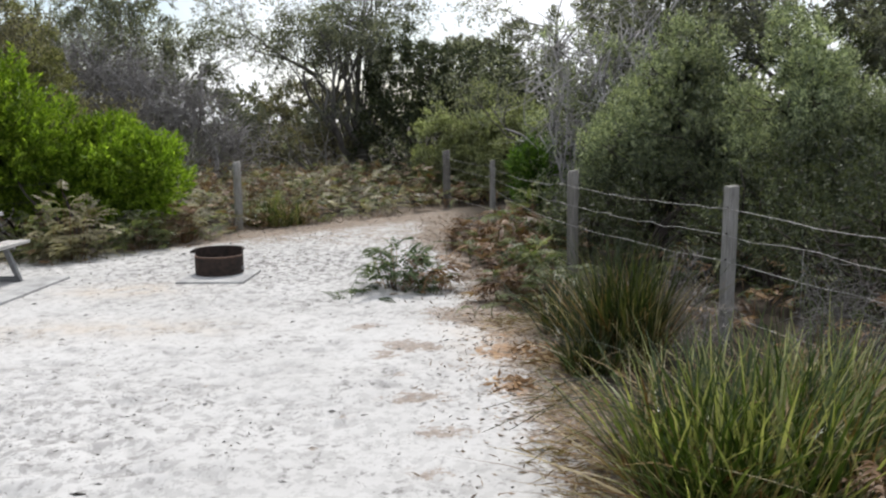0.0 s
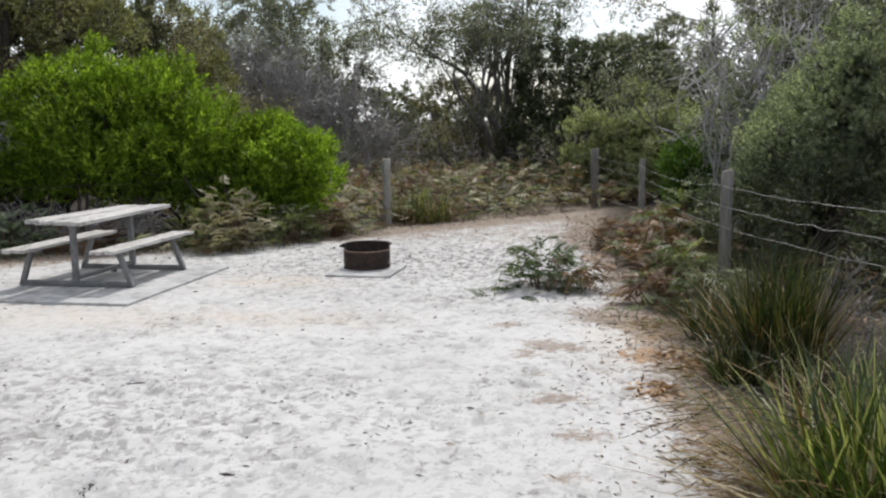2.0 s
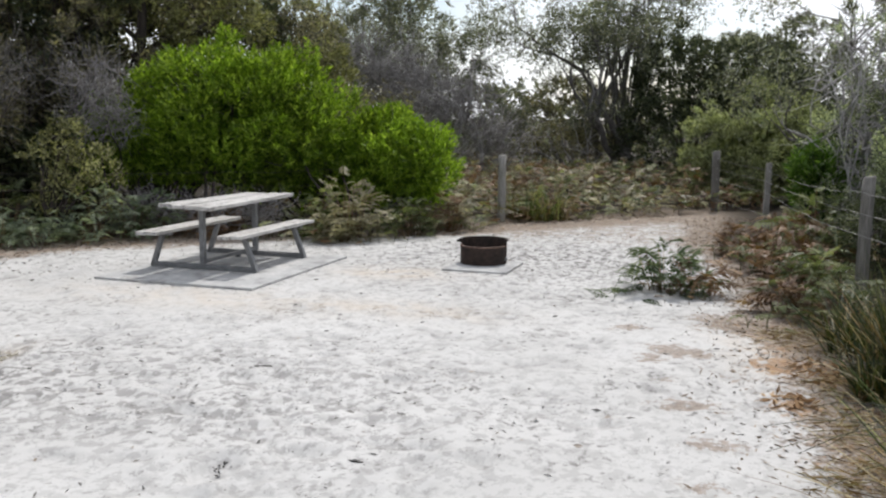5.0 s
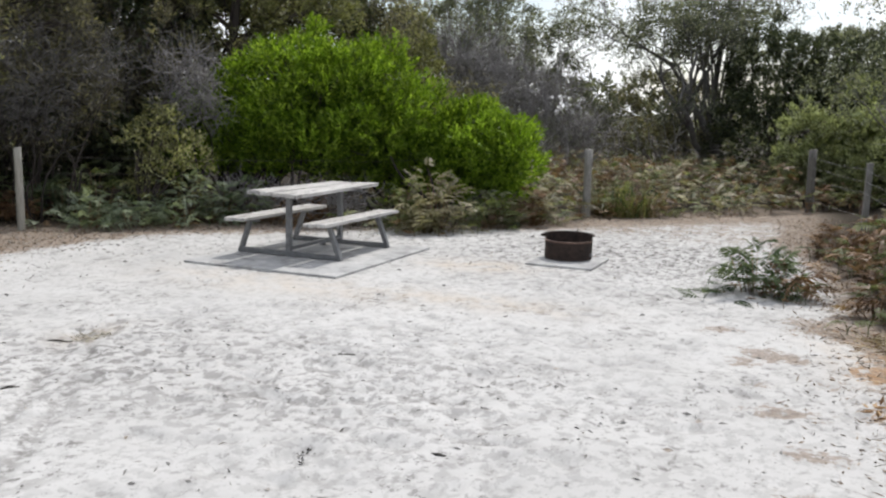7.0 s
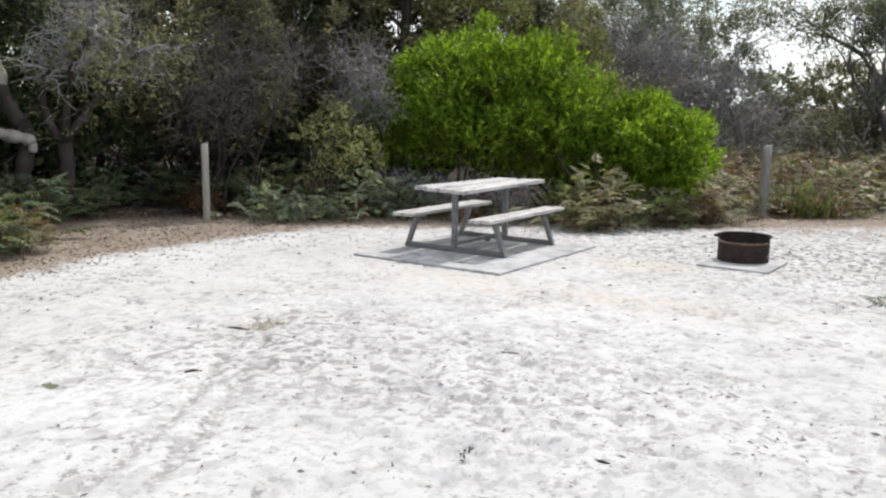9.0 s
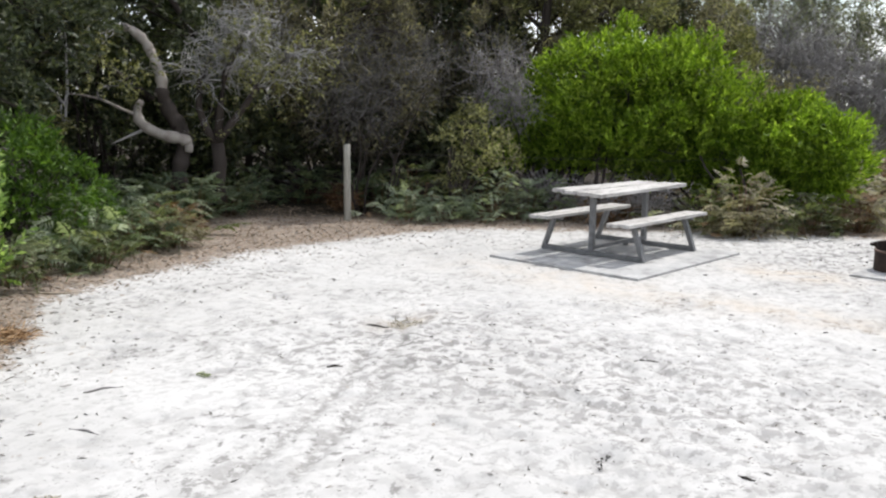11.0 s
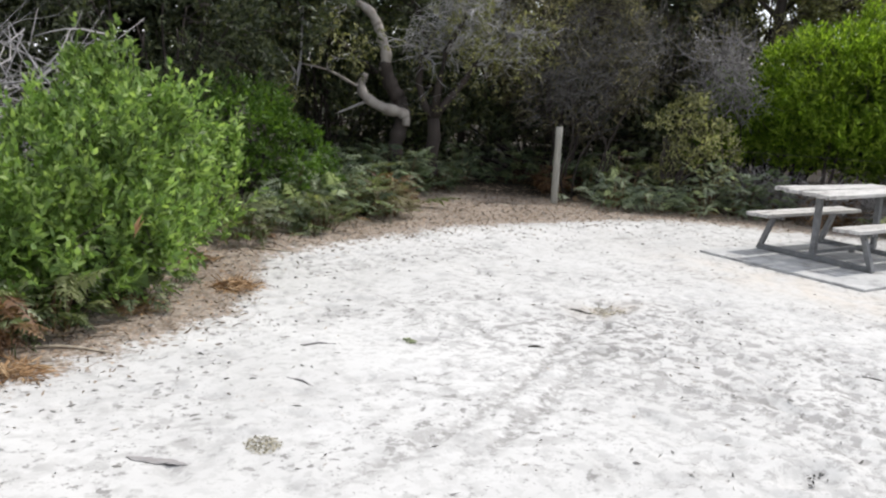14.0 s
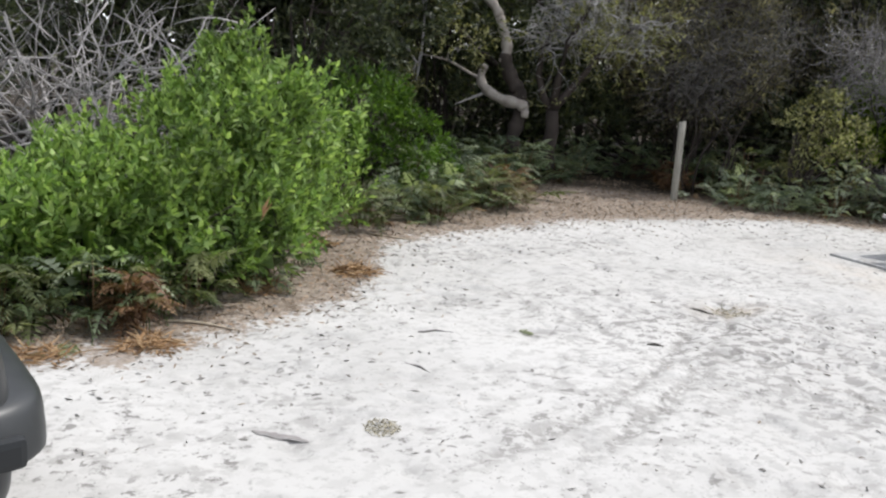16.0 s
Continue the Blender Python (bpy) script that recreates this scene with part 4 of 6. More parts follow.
def thicket(base, n, rad, height, label, bark=BARK_DEAD, r0=0.022, depth=3, kids=3, lift=0.03, name="dead_thicket", wander=0.22, spread=0.65, sides=3):
    """Leafless crossing branches."""
    t = thing(name, (base[0], base[1], 0), label, "dead shrub", "grey dead scrub")
    out = []
    for _ in range(n):
        s = np.r_[RNG.normal(0, rad * 0.45, 2), -0.05]
        h = np.r_[RNG.normal(0, 0.3, 2) - 0.3 * s[:2] / max(rad, 0.3), 1.0]
        grow(s, h, height * RNG.uniform(0.35, 0.6), r0 * RNG.uniform(0.6, 1.2), depth, kids, spread, wander, lift, 5, 0.7, out, [])
    part_arrays("branchwork", *tube_arrays(out, sides), bark, t, smooth=True)["kind"] = "stuff"
    return t


def twig_cloud(name, base, lobes, n, length, r, mat, label, category="dead shrub", rise=0.25, group="", limbs=5, limb_r=0.02, limb_mat=None, parent=None):
    """A leafless tangle: thin bent twigs thronging round a few crooked limbs."""
    t = parent or thing(name, (base[0], base[1], 0), label, category, group)
    lobes = np.array(lobes, float)
    vol = lobes[:, 3] * lobes[:, 4] * lobes[:, 5]
    w = RNG.choice(len(lobes), n, p=vol / vol.sum())
    d = sphere_dirs(n)
    P = lobes[w, :3] + d * lobes[w, 3:] * (RNG.random(n) ** 0.5)[:, None]
    P[:, 2] = np.maximum(P[:, 2], 0.05 + 0.1 * RNG.random(n))
    D = unit(0.6 * d + RNG.normal(0, 0.6, (n, 3)) + [0, 0, rise])
    C = RNG.normal(0, 0.35, (n, 3))
    ln = length * RNG.uniform(0.4, 1.4, n)
    f = np.linspace(-0.5, 0.5, 5)[:, None]
    twigs = []
    for k in range(n):
        twigs.append((P[k] + (D[k] * f + C[k] * f * f * 1.6 + np.sin(f * 9) * C[k][::-1] * 0.12) * ln[k], r * RNG.uniform(0.5, 1.4) * np.array([1, 0.9, 0.75, 0.55, 0.25])))
    part_arrays("twigwork", *tube_arrays(twigs, 3), mat, t, smooth=True)["kind"] = "stuff"
    if parent:
        return t
    arms = []
    for lb in lobes:
        for _ in range(limbs):
            s, e = np.r_[RNG.normal(0, 0.12, 2) + lb[:2] * 0.35, -0.05], lb[:3] + sphere_dirs(1)[0] * lb[3:] * 0.8
            g = np.linspace(0, 1, 8)[:, None]
            p = s + (e - s) * np.concatenate([g**1.4, g**1.4, g**0.85], 1) + np.sin(g * np.pi * 2.5) * RNG.normal(0, 0.05, 3) * np.linalg.norm(e - s)
            arms.append((p, limb_r * RNG.uniform(0.6, 1.2) * np.linspace(1, 0.3, 8)))
    part_arrays("limbwork", *tube_arrays(arms, 5), limb_mat or mat, t, smooth=True)["kind"] = "stuff"
    return t


def bracken_field(name, box_, n, length, leaf, label, keep=None, rise=0.7, droop=0.4, zlift=0.0):
    """A spread of bracken that nobody could count."""
    arrs = []
    tries = 0
    while len(arrs) < n and tries < n * 20:
        tries += 1
        x, y = RNG.uniform(box_[0], box_[1]), RNG.uniform(box_[2], box_[3])
        if keep and not keep(x, y):
            continue
        arrs.append(frond_arrays(1, (x, y, ground_at(x, y) - 0.02 + zlift * RNG.random()), length * RNG.uniform(0.7, 1.2), rise, droop, pinnae=9))
    ob = new(name, array_mesh(name, *joined(*arrs), leaf))
    return tagged(ob, label, "bracken", kind="stuff")


# ---- bright green bushes behind the table ----
leafy("green_bush", (-7.4, 12.4), [(0.16, 0.0, 1.51, 1.27, 1.01, 0.98), (-1.0, -0.42, 1.05, 0.78, 0.75, 0.62), (-1.5, -0.58, 0.72, 0.5, 0.5, 0.42), (0.9, 0.32, 1.59, 0.9, 0.8, 0.85), (-0.05, -0.11, 1.17, 1.64, 0.95, 0.64), (-0.05, -0.21, 1.8, 0.8, 0.69, 0.55), (0.64, 0.11, 1.78, 0.69, 0.64, 0.51)], 5800, 12, 0.22, 0.095, 0.027, LEAF_BRIGHT, BARK_DARK,
      "large rounded bright green bush behind the picnic table", "bush", shell=0.6, up=0.9, floor=0.7, stems=4, trunks=5, rough=0.7, spread=0.7, twig_share=0.08, clump=0.26, per_clump=16, shoots=220, shoot=0.32, core=3500)
leafy("green_bush", (-5.2, 12.95), [(-0.53, 0.0, 1.14, 0.65, 0.58, 0.58), (-1.05, -0.16, 1.18, 0.53, 0.53, 0.53), (-1.21, -0.26, 0.79, 0.53, 0.53, 0.44), (0.37, 0.11, 0.97, 0.65, 0.63, 0.55), (0.9, 0.21, 0.76, 0.44, 0.53, 0.47), (0.0, 0.0, 0.63, 1.11, 0.58, 0.44)], 4600, 12, 0.20, 0.095, 0.027, LEAF_BRIGHT, BARK_DARK,
      "lower bright lime-green bush beside the larger one", "bush", shell=0.6, up=0.9, floor=0.25, stems=4, trunks=4, rough=0.7, spread=0.7, clump=0.23, per_clump=16, shoots=150, shoot=0.3, core=2200)

# ---- scrub behind the side fence ----
leafy("tea_tree_bush", (2.75, 10.5), [(-0.05, 0.0, 1.75, 0.55, 0.6, 0.6), (-0.3, 0.1, 1.2, 0.65, 0.6, 0.6), (0.45, -0.2, 1.3, 0.7, 0.6, 0.65), (0.1, 0.0, 2.25, 0.3, 0.3, 0.4), (0.85, 0.1, 1.0, 0.5, 0.5, 0.5)], 4200, 12, 0.11, 0.054, 0.016, LEAF_TEATREE, BARK_DARK,
      "grey-green feathery tea-tree bush behind the wire fence", "bush", shell=0.6, rough=1.1, up=0.75, twig_share=0.03, clump=0.25, per_clump=42, shoots=140, shoot=0.3, core=5000)
leafy("tea_tree_bush", (3.95, 9.4), [(-0.1, 0.0, 1.7, 0.5, 0.5, 0.6), (-0.45, 0.1, 1.05, 0.55, 0.55, 0.5), (0.5, -0.2, 1.25, 0.7, 0.6, 0.65), (-0.1, 0.1, 2.2, 0.3, 0.3, 0.4)], 4200, 12, 0.11, 0.054, 0.016, LEAF_TEATREE, BARK_DARK,
      "grey-green feathery tea-tree bush behind the wire fence", "bush", shell=0.6, rough=1.1, up=0.75, twig_share=0.03, clump=0.25, per_clump=42, shoots=140, shoot=0.3, core=5000)
# tea-tree in the dark leaf, so shade is part of its colour
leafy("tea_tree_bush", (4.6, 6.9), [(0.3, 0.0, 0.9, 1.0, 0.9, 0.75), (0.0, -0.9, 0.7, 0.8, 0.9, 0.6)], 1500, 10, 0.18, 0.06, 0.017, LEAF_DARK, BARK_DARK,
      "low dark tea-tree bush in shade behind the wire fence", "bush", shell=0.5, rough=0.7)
leafy("olive_bush", (1.0, 19.6), [(0.0, 0.0, 1.35, 1.1, 1.0, 0.85), (-0.75, -0.3, 0.8, 0.75, 0.8, 0.75), (0.8, 0.2, 1.0, 0.9, 0.9, 0.8), (0.1, -0.4, 0.6, 1.35, 0.9, 0.55)], 4300, 9, 0.13, 0.085, 0.026, LEAF_OLIVE, BARK_DARK,
      "rounded olive-green bush beyond the corner post", "bush", shell=0.72, rough=0.9, up=0.8, clump=0.27, per_clump=32, core=4000)
leafy("scrub_bush", (1.9, 12.7), [(0.0, 0, 1.3, 0.6, 0.4, 0.5), (0.5, 0.2, 2.0, 0.5, 0.4, 0.5), (-0.2, 0.0, 0.7, 0.6, 0.4, 0.5), (0.2, 0.1, 2.4, 0.7, 0.4, 0.4), (-0.3, 0.0, 1.8, 0.4, 0.3, 0.4)], 1100, 10, 0.16, 0.055, 0.016, LEAF_TEATREE, BARK_TWIG, "sparse tea-tree growing through dead grey branches", "bush", shell=0.3, rough=1.0)
leafy("small_green_shrub", (1.42, 12.9), [(0.0, 0.0, 0.85, 0.3, 0.3, 0.4), (0.05, 0, 0.5, 0.32, 0.3, 0.4)], 420, 12, 0.2, 0.12, 0.03, LEAF_EMERALD, BARK_DARK,
      "small vivid green shrub among brown bracken", "shrub", shell=0.2, up=1.0)
twig_cloud("dead_thicket", (1.75, 12.6), [(0.0, 0, 1.9, 0.75, 0.4, 0.65), (-0.15, 0.1, 1.2, 0.6, 0.4, 0.5), (0.7, 0.3, 2.3, 0.6, 0.4, 0.6)], 130, 0.9, 0.010, BARK_DEAD, "grey leafless branches tangled above the fence", limbs=7, limb_r=0.03)
twig_cloud("dead_thicket", (2.3, 13.8), [(-0.2, 0, 2.6, 0.9, 0.5, 0.9), (0.8, 0, 2.7, 0.7, 0.5, 0.8)], 140, 1.0, 0.010, BARK_DEAD, "tall grey dead branches reaching above the tea-tree", limbs=7, limb_r=0.03)
tree("scrub_tree", (2.7, 15.6), 4.8, 0.09, (0.0, 0, 1), LEAF_GUM, BARK_GREY, "thin scrub tree with sparse grey-green leaves", per_tip=16, cloud=0.5, L=0.08, W=0.028, bare=0.35)
tree("banksia_tree", (4.6, 15.0), 5.6, 0.13, (0.05, 0, 1), LEAF_GUM, BARK_GREY, "grey-green coastal tree with sky between its branches", per_tip=38, cloud=0.45, L=0.10, W=0.035)
tree("banksia_tree", (6.6, 14.2), 5.8, 0.14, (0.05, 0, 1), LEAF_GUM, BARK_GREY, "grey-green coastal tree with sky between its branches", per_tip=38, cloud=0.45, L=0.10, W=0.035)
tree("banksia_tree", (8.2, 11.8), 5.4, 0.13, (0.0, 0, 1), LEAF_GUM, BARK_GREY, "grey-green coastal tree over the tea-tree", per_tip=26, cloud=0.45, L=0.10, W=0.035)
leafy("scrub_bush", (3.6, 14.6), [(0, 0, 1.6, 1.6, 0.9, 1.2), (1.8, -0.5, 1.7, 1.5, 0.9, 1.2), (-1.2, 0.3, 1.1, 0.9, 0.8, 0.9)], 2300, 9, 0.22, 0.09, 0.03, LEAF_DARK, BARK_DARK, "dark grey-green scrub filling in behind the tea-tree", "bush", rough=0.7)

leafy("banksia_crown_tree", (4.4, 16.2), [(0, 0, 3.6, 1.6, 1.2, 1.0), (1.9, -0.4, 3.5, 1.5, 1.2, 1.2), (-1.5, 0.3, 3.0, 0.9, 0.9, 0.7), (3.6, -1.2, 3.3, 1.4, 1.2, 1.3), (0.9, 0.2, 4.4, 1.4, 1.1, 0.8)], 2300, 9, 0.22, 0.10, 0.036, LEAF_GUM, BARK_GREY, "broad grey-green coastal tree over the fence scrub", "tree", shell=0.35, rough=0.9, floor=1.5, stem_r=0.05, twig_share=0.12)

# ---- trees beyond the back fence ----
tree("gum_tree", (-2.3, 24.2), 6.2, 0.13, (-0.18, 0, 1), LEAF_GUM, BARK_GREY, "slender grey gum tree with open crown against the sky", per_tip=11, cloud=0.38, L=0.12, W=0.035, group="gums")
tree("gum_tree", (-1.7, 24.6), 7.0, 0.15, (-0.02, 0, 1), LEAF_GUM, BARK_GREY, "slender grey gum tree with open crown against the sky", per_tip=12, cloud=0.4, L=0.12, W=0.035, group="gums")
tree("gum_tree", (-3.0, 25.0), 5.6, 0.11, (-0.05, 0, 1), LEAF_GUM, BARK_GREY, "slender grey gum tree with open crown against the sky", per_tip=10, cloud=0.36, L=0.12, W=0.035, group="gums")
leafy("gum_tree", (-2.1, 24.9), [(0.5, 0, 4.6, 0.9, 0.8, 1.1), (-0.6, 0, 4.3, 0.7, 0.7, 0.9), (0.6, 0.2, 3.2, 0.9, 0.8, 0.8), (-1.0, 0, 3.0, 0.6, 0.7, 0.7), (0.1, 0, 5.6, 0.8, 0.8, 0.7)], 750, 9, 0.22, 0.11, 0.034, LEAF_GUM, BARK_GREY, "leafy gum tree behind the slender ones", "tree", shell=0.2, rough=1.0, floor=1.8, group="gums", stem_r=0.05)
leafy("gum_tree", (-7.4, 23.2), [(0.0, 0, 3.8, 1.1, 0.8, 0.9), (-1.6, 0, 4.0, 1.1, 0.7, 1.1), (0.7, 0.2, 2.9, 0.8, 0.8, 0.8), (-0.8, 0, 2.8, 1.4, 0.7, 0.8), (-2.8, 0, 3.6, 1.0, 0.8, 1.3), (-0.5, 0.3, 5.0, 0.9, 0.8, 0.7)], 2500, 9, 0.22, 0.11, 0.034, LEAF_GUM, BARK_DEAD, "grey-leaved gum tree above the dead thicket", "tree", shell=0.25, rough=0.95, floor=1.2, group="gums", stem_r=0.05)
leafy("banksia_tree", (-10.2, 15.6), [(0.0, 0, 3.9, 1.4, 1.0, 0.9), (-1.8, -0.4, 3.7, 1.2, 0.9, 1.0), (1.3, 0.4, 3.5, 1.0, 0.9, 0.8)], 2200, 9, 0.22, 0.10, 0.034, LEAF_DARK, BARK_DARK, "drab olive tree crown behind the green bush", "tree", shell=0.3, rough=0.95, floor=1.8, stem_r=0.06)
leafy("dark_tree", (-0.9, 24.2), [(0, 0, 2.5, 1.1, 1.2, 1.3), (0.2, -0.4, 1.2, 1.5, 1.2, 1.1), (0.9, 0.2, 2.3, 0.9, 1.0, 1.2)], 2800, 8, 0.22, 0.12, 0.042, LEAF_DARK, BARK_DARK, "dense dark green tree beyond the bracken", "tree", rough=0.6)
leafy("dark_tree", (1.1, 23.6), [(0, 0, 2.6, 1.0, 1.0, 0.85), (0.5, 0.0, 1.7, 1.2, 1.0, 1.0)], 2600, 9, 0.22, 0.11, 0.036, LEAF_DARK, BARK_DARK, "dull dark green tree above the scrub", "tree", rough=0.7)
leafy("dark_tree", (2.4, 26), [(0, 0, 3.2, 1.1, 1.0, 1.1), (0.4, 0.0, 2.0, 1.7, 1.0, 1.2), (-1.6, 0.0, 2.9, 1.0, 1.0, 1.0)], 2600, 9, 0.22, 0.12, 0.04, LEAF_GUM, BARK_DARK, "dull green tree on the skyline", "tree", rough=0.7)
leafy("brown_scrub", (-3.9, 25.5), [(0, 0, 1.6, 1.2, 0.9, 1.1), (-0.9, 0.2, 1.2, 0.7, 0.9, 0.9), (1.1, -0.2, 1.3, 0.8, 0.9, 1.0)], 2000, 8, 0.22, 0.11, 0.034, LEAF_BROWN, BARK_GREY, "drab brown-green scrub at the wood's edge", "bush", rough=0.8)
thicket((-3.2, 23.8), 7, 0.9, 2.2, "grey dead stems at the wood's edge", depth=2, r0=0.035)
thicket((-5.5, 19.4), 9, 1.0, 2.7, "pale grey dead stems behind the green bush", depth=3, r0=0.03)
twig_cloud("dead_thicket", (-5.6, 19.6), [(0.0, 0, 1.9, 1.2, 0.7, 1.0), (-1.2, 0.2, 2.3, 1.0, 0.7, 1.1), (0.9, 0.3, 1.2, 0.9, 0.7, 0.8)], 900, 0.9, 0.009, BARK_TWIG, "grey feathery dead thicket behind the green bush", limbs=5, limb_r=0.03)
twig_cloud("dead_thicket", (-7.7, 20.2), [(0.0, 0, 2.6, 1.3, 0.7, 1.3), (-1.3, 0.2, 2.6, 1.1, 0.7, 1.4)], 800, 0.9, 0.009, BARK_TWIG, "grey feathery dead thicket behind the green bush", limbs=5, limb_r=0.03)
for gx_, gy_, gh in ((-7.1, 22.8, 5.2), (-7.6, 22.4, 6.0), (-9.2, 23.0, 6.0)):
    tree("gum_tree", (gx_, gy_), gh, 0.11, (0.03, 0, 1), LEAF_GUM, BARK_DEAD, "pale-branched gum tree with thin grey foliage", per_tip=11, cloud=0.36, L=0.10, W=0.03, bare=0.2, group="gums")
leafy("dark_scrub", (-6.8, 23.6), [(0, 0, 1.6, 2.2, 0.9, 1.2), (-2.2, 0, 1.8, 1.4, 0.9, 1.3)], 2600, 8, 0.22, 0.11, 0.034, LEAF_GUM, BARK_GREY, "dull grey-green scrub under the gums", "bush", rough=0.7)
leafy("olive_tree", (-8.9, 18.3), [(0, 0, 3.2, 1.0, 1.0, 1.0), (0.4, 0.2, 2.0, 1.1, 1.0, 1.2)], 2200, 9, 0.2, 0.10, 0.032, LEAF_YELLOW, BARK_DARK, "olive tree with yellowing tips", "tree", rough=0.8)
tree("banksia_tree", (-9.9, 15.2), 5.6, 0.14, (0.04, 0, 1), LEAF_BROWN, BARK_DARK, "dark-trunked tree with drab olive foliage", per_tip=32, cloud=0.5, L=0.10, W=0.035)
tree("banksia_tree", (-11.8, 14.6), 5.8, 0.14, (0.0, 0, 1), LEAF_BROWN, BARK_DARK, "dark-trunked tree with drab olive foliage", per_tip=32, cloud=0.5, L=0.10, W=0.035)
leafy("brown_scrub", (-10.6, 15.8), [(0, 0, 1.5, 2.4, 1.0, 1.4), (-2.4, -0.8, 1.8, 1.8, 1.0, 1.6), (1.6, 0.6, 2.6, 1.2, 0.9, 1.0)], 2800, 8, 0.22, 0.11, 0.036, LEAF_BROWN, BARK_DARK, "drab brown scrub in shade under the trees", "bush", rough=0.7)

olive = leafy("olive_tree", (-9.35, 13.4), [(-0.6, -0.4, 3.0, 0.6, 0.5, 0.45), (-0.1, 0.2, 2.9, 0.6, 0.5, 0.45), (0.9, 0.5, 3.3, 0.7, 0.5, 0.55), (1.35, 0.8, 3.15, 0.5, 0.4, 0.4), (0.1, 0.1, 4.0, 1.3, 0.8, 0.6), (-1.2, -0.5, 3.9, 0.9, 0.8, 0.8), (0.35, 0.3, 2.65, 0.35, 0.3, 0.3)], 2000, 9, 0.2, 0.085, 0.03, LEAF_YELLOW, BARK_DARK, "dark-trunked tree with olive-yellow foliage over the green bush", "tree", shell=0.35, rough=0.9, floor=2.0, stems=2, stem_r=0.035)
out = []
for way, r0 in (([(0, 0, -0.1), (0.03, 0.02, 1.2), (-0.02, -0.01, 2.2), (0.0, 0.0, 2.8), (0.04, 0.03, 3.4), (0.0, 0.05, 4.2)], 0.12), ([(0, 0, 2.7), (0.3, 0.2, 2.95), (0.7, 0.4, 3.05), (1.1, 0.6, 3.35)], 0.05), ([(0, 0, 2.9), (-0.3, -0.2, 3.2), (-0.5, -0.4, 3.7)], 0.05)):
    out.append((np.array(way, float), np.linspace(r0, r0 * 0.45, len(way))))
part_arrays("trunk", *tube_arrays(out, 7), BARK_DARK, olive, smooth=True)

leafy("dark_tree", (-10.7, 13.7), [(0, 0, 3.5, 1.2, 0.9, 0.7), (1.4, 0.9, 3.6, 1.0, 0.9, 0.8), (-1.1, -0.6, 3.4, 1.0, 0.9, 0.9), (0.4, 0.3, 4.5, 1.5, 1.0, 0.7)], 2600, 9, 0.22, 0.11, 0.04, LEAF_BROWN, BARK_DARK, "drab dense tree top over the green bush", "tree", shell=0.3, rough=0.8, floor=2.2, stems=1, stem_r=0.06)

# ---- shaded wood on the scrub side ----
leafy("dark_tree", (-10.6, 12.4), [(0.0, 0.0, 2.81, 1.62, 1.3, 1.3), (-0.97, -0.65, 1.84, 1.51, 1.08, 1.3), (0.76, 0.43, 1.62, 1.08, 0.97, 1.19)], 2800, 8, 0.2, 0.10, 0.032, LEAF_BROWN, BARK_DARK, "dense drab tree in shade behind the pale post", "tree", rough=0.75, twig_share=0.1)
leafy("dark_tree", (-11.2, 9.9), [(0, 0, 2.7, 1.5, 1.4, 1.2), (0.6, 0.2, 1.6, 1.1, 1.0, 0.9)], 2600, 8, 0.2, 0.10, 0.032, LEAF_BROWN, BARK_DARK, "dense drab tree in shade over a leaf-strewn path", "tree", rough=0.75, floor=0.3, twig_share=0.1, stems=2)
leafy("yellow_green_bush", (-8.35, 10.1), [(0, 0, 1.25, 0.28, 0.26, 0.16), (-0.2, -0.15, 1.0, 0.26, 0.24, 0.14), (0.2, 0.15, 0.95, 0.3, 0.28, 0.2), (0.1, 0.0, 0.6, 0.4, 0.35, 0.2)], 330, 9, 0.17, 0.07, 0.024, LEAF_YELLOW, BARK_DARK, "small yellow-green bush at the edge of the shade", "bush", rough=1.3, shell=0.4)
lichen = thing("lichen_tree", (-10.6, 8.7, 0), "dark-stemmed tree with lichen-grey twigs and sparse olive leaves", "tree")
out, tips, trunks_ = [], [], []
fork = np.array([-0.59, -0.85, 1.02])
trunks_.append((np.array([(-0.56, -0.81, -0.1), (-0.60, -0.87, 0.4), (-0.57, -0.83, 0.75), fork]), np.array([0.15, 0.12, 0.11, 0.10])))
for way in ([(-0.68, -0.97, 1.22), (-0.73, -1.05, 1.52), (-0.72, -1.02, 1.9), (-0.55, -0.9, 2.35)], [(-0.48, -0.70, 1.28), (-0.36, -0.52, 1.56), (-0.22, -0.40, 1.83), (0.1, -0.1, 2.25)], [(-0.5, -0.85, 1.5), (-0.3, -0.9, 2.0), (0.0, -0.8, 2.5)]):
    trunks_.append((np.array([fork, *way]), np.linspace(0.075, 0.03, len(way) + 1)))
    for e in way[-2:]:
        for _ in range(4):
            grow(e, (0.4, 0.1, 0.1), 0.5, 0.016, 3, 3, 0.9, 0.4, -0.02, 5, 0.75, out, tips)
part_arrays("trunk", *tube_arrays(trunks_, 6), BARK_DARK, lichen, smooth=True)
part_arrays("twigwork", *tube_arrays(out, 4), BARK_LICHEN, lichen, "pale lichen-covered twigs", smooth=True)["kind"] = "stuff"
P = np.array([p for p, _ in tips])
P = P[RNG.random(len(P)) < 0.5]
part_arrays("foliage", *sprigs(P, sphere_dirs(len(P)), 5, 0.14, 0.065, 0.026, 1.0), LEAF_YELLOW, lichen)["kind"] = "stuff"
twig_cloud("lichen_tree", (-10.6, 8.7), [(-0.45, -0.75, 2.3, 0.45, 0.6, 0.5), (-0.7, -1.1, 2.05, 0.3, 0.3, 0.35), (0.0, 0.0, 2.2, 0.45, 0.5, 0.4), (-0.3, -0.5, 2.7, 0.6, 0.7, 0.35)], 620, 0.40, 0.0055, BARK_LICHEN, "", parent=lichen)
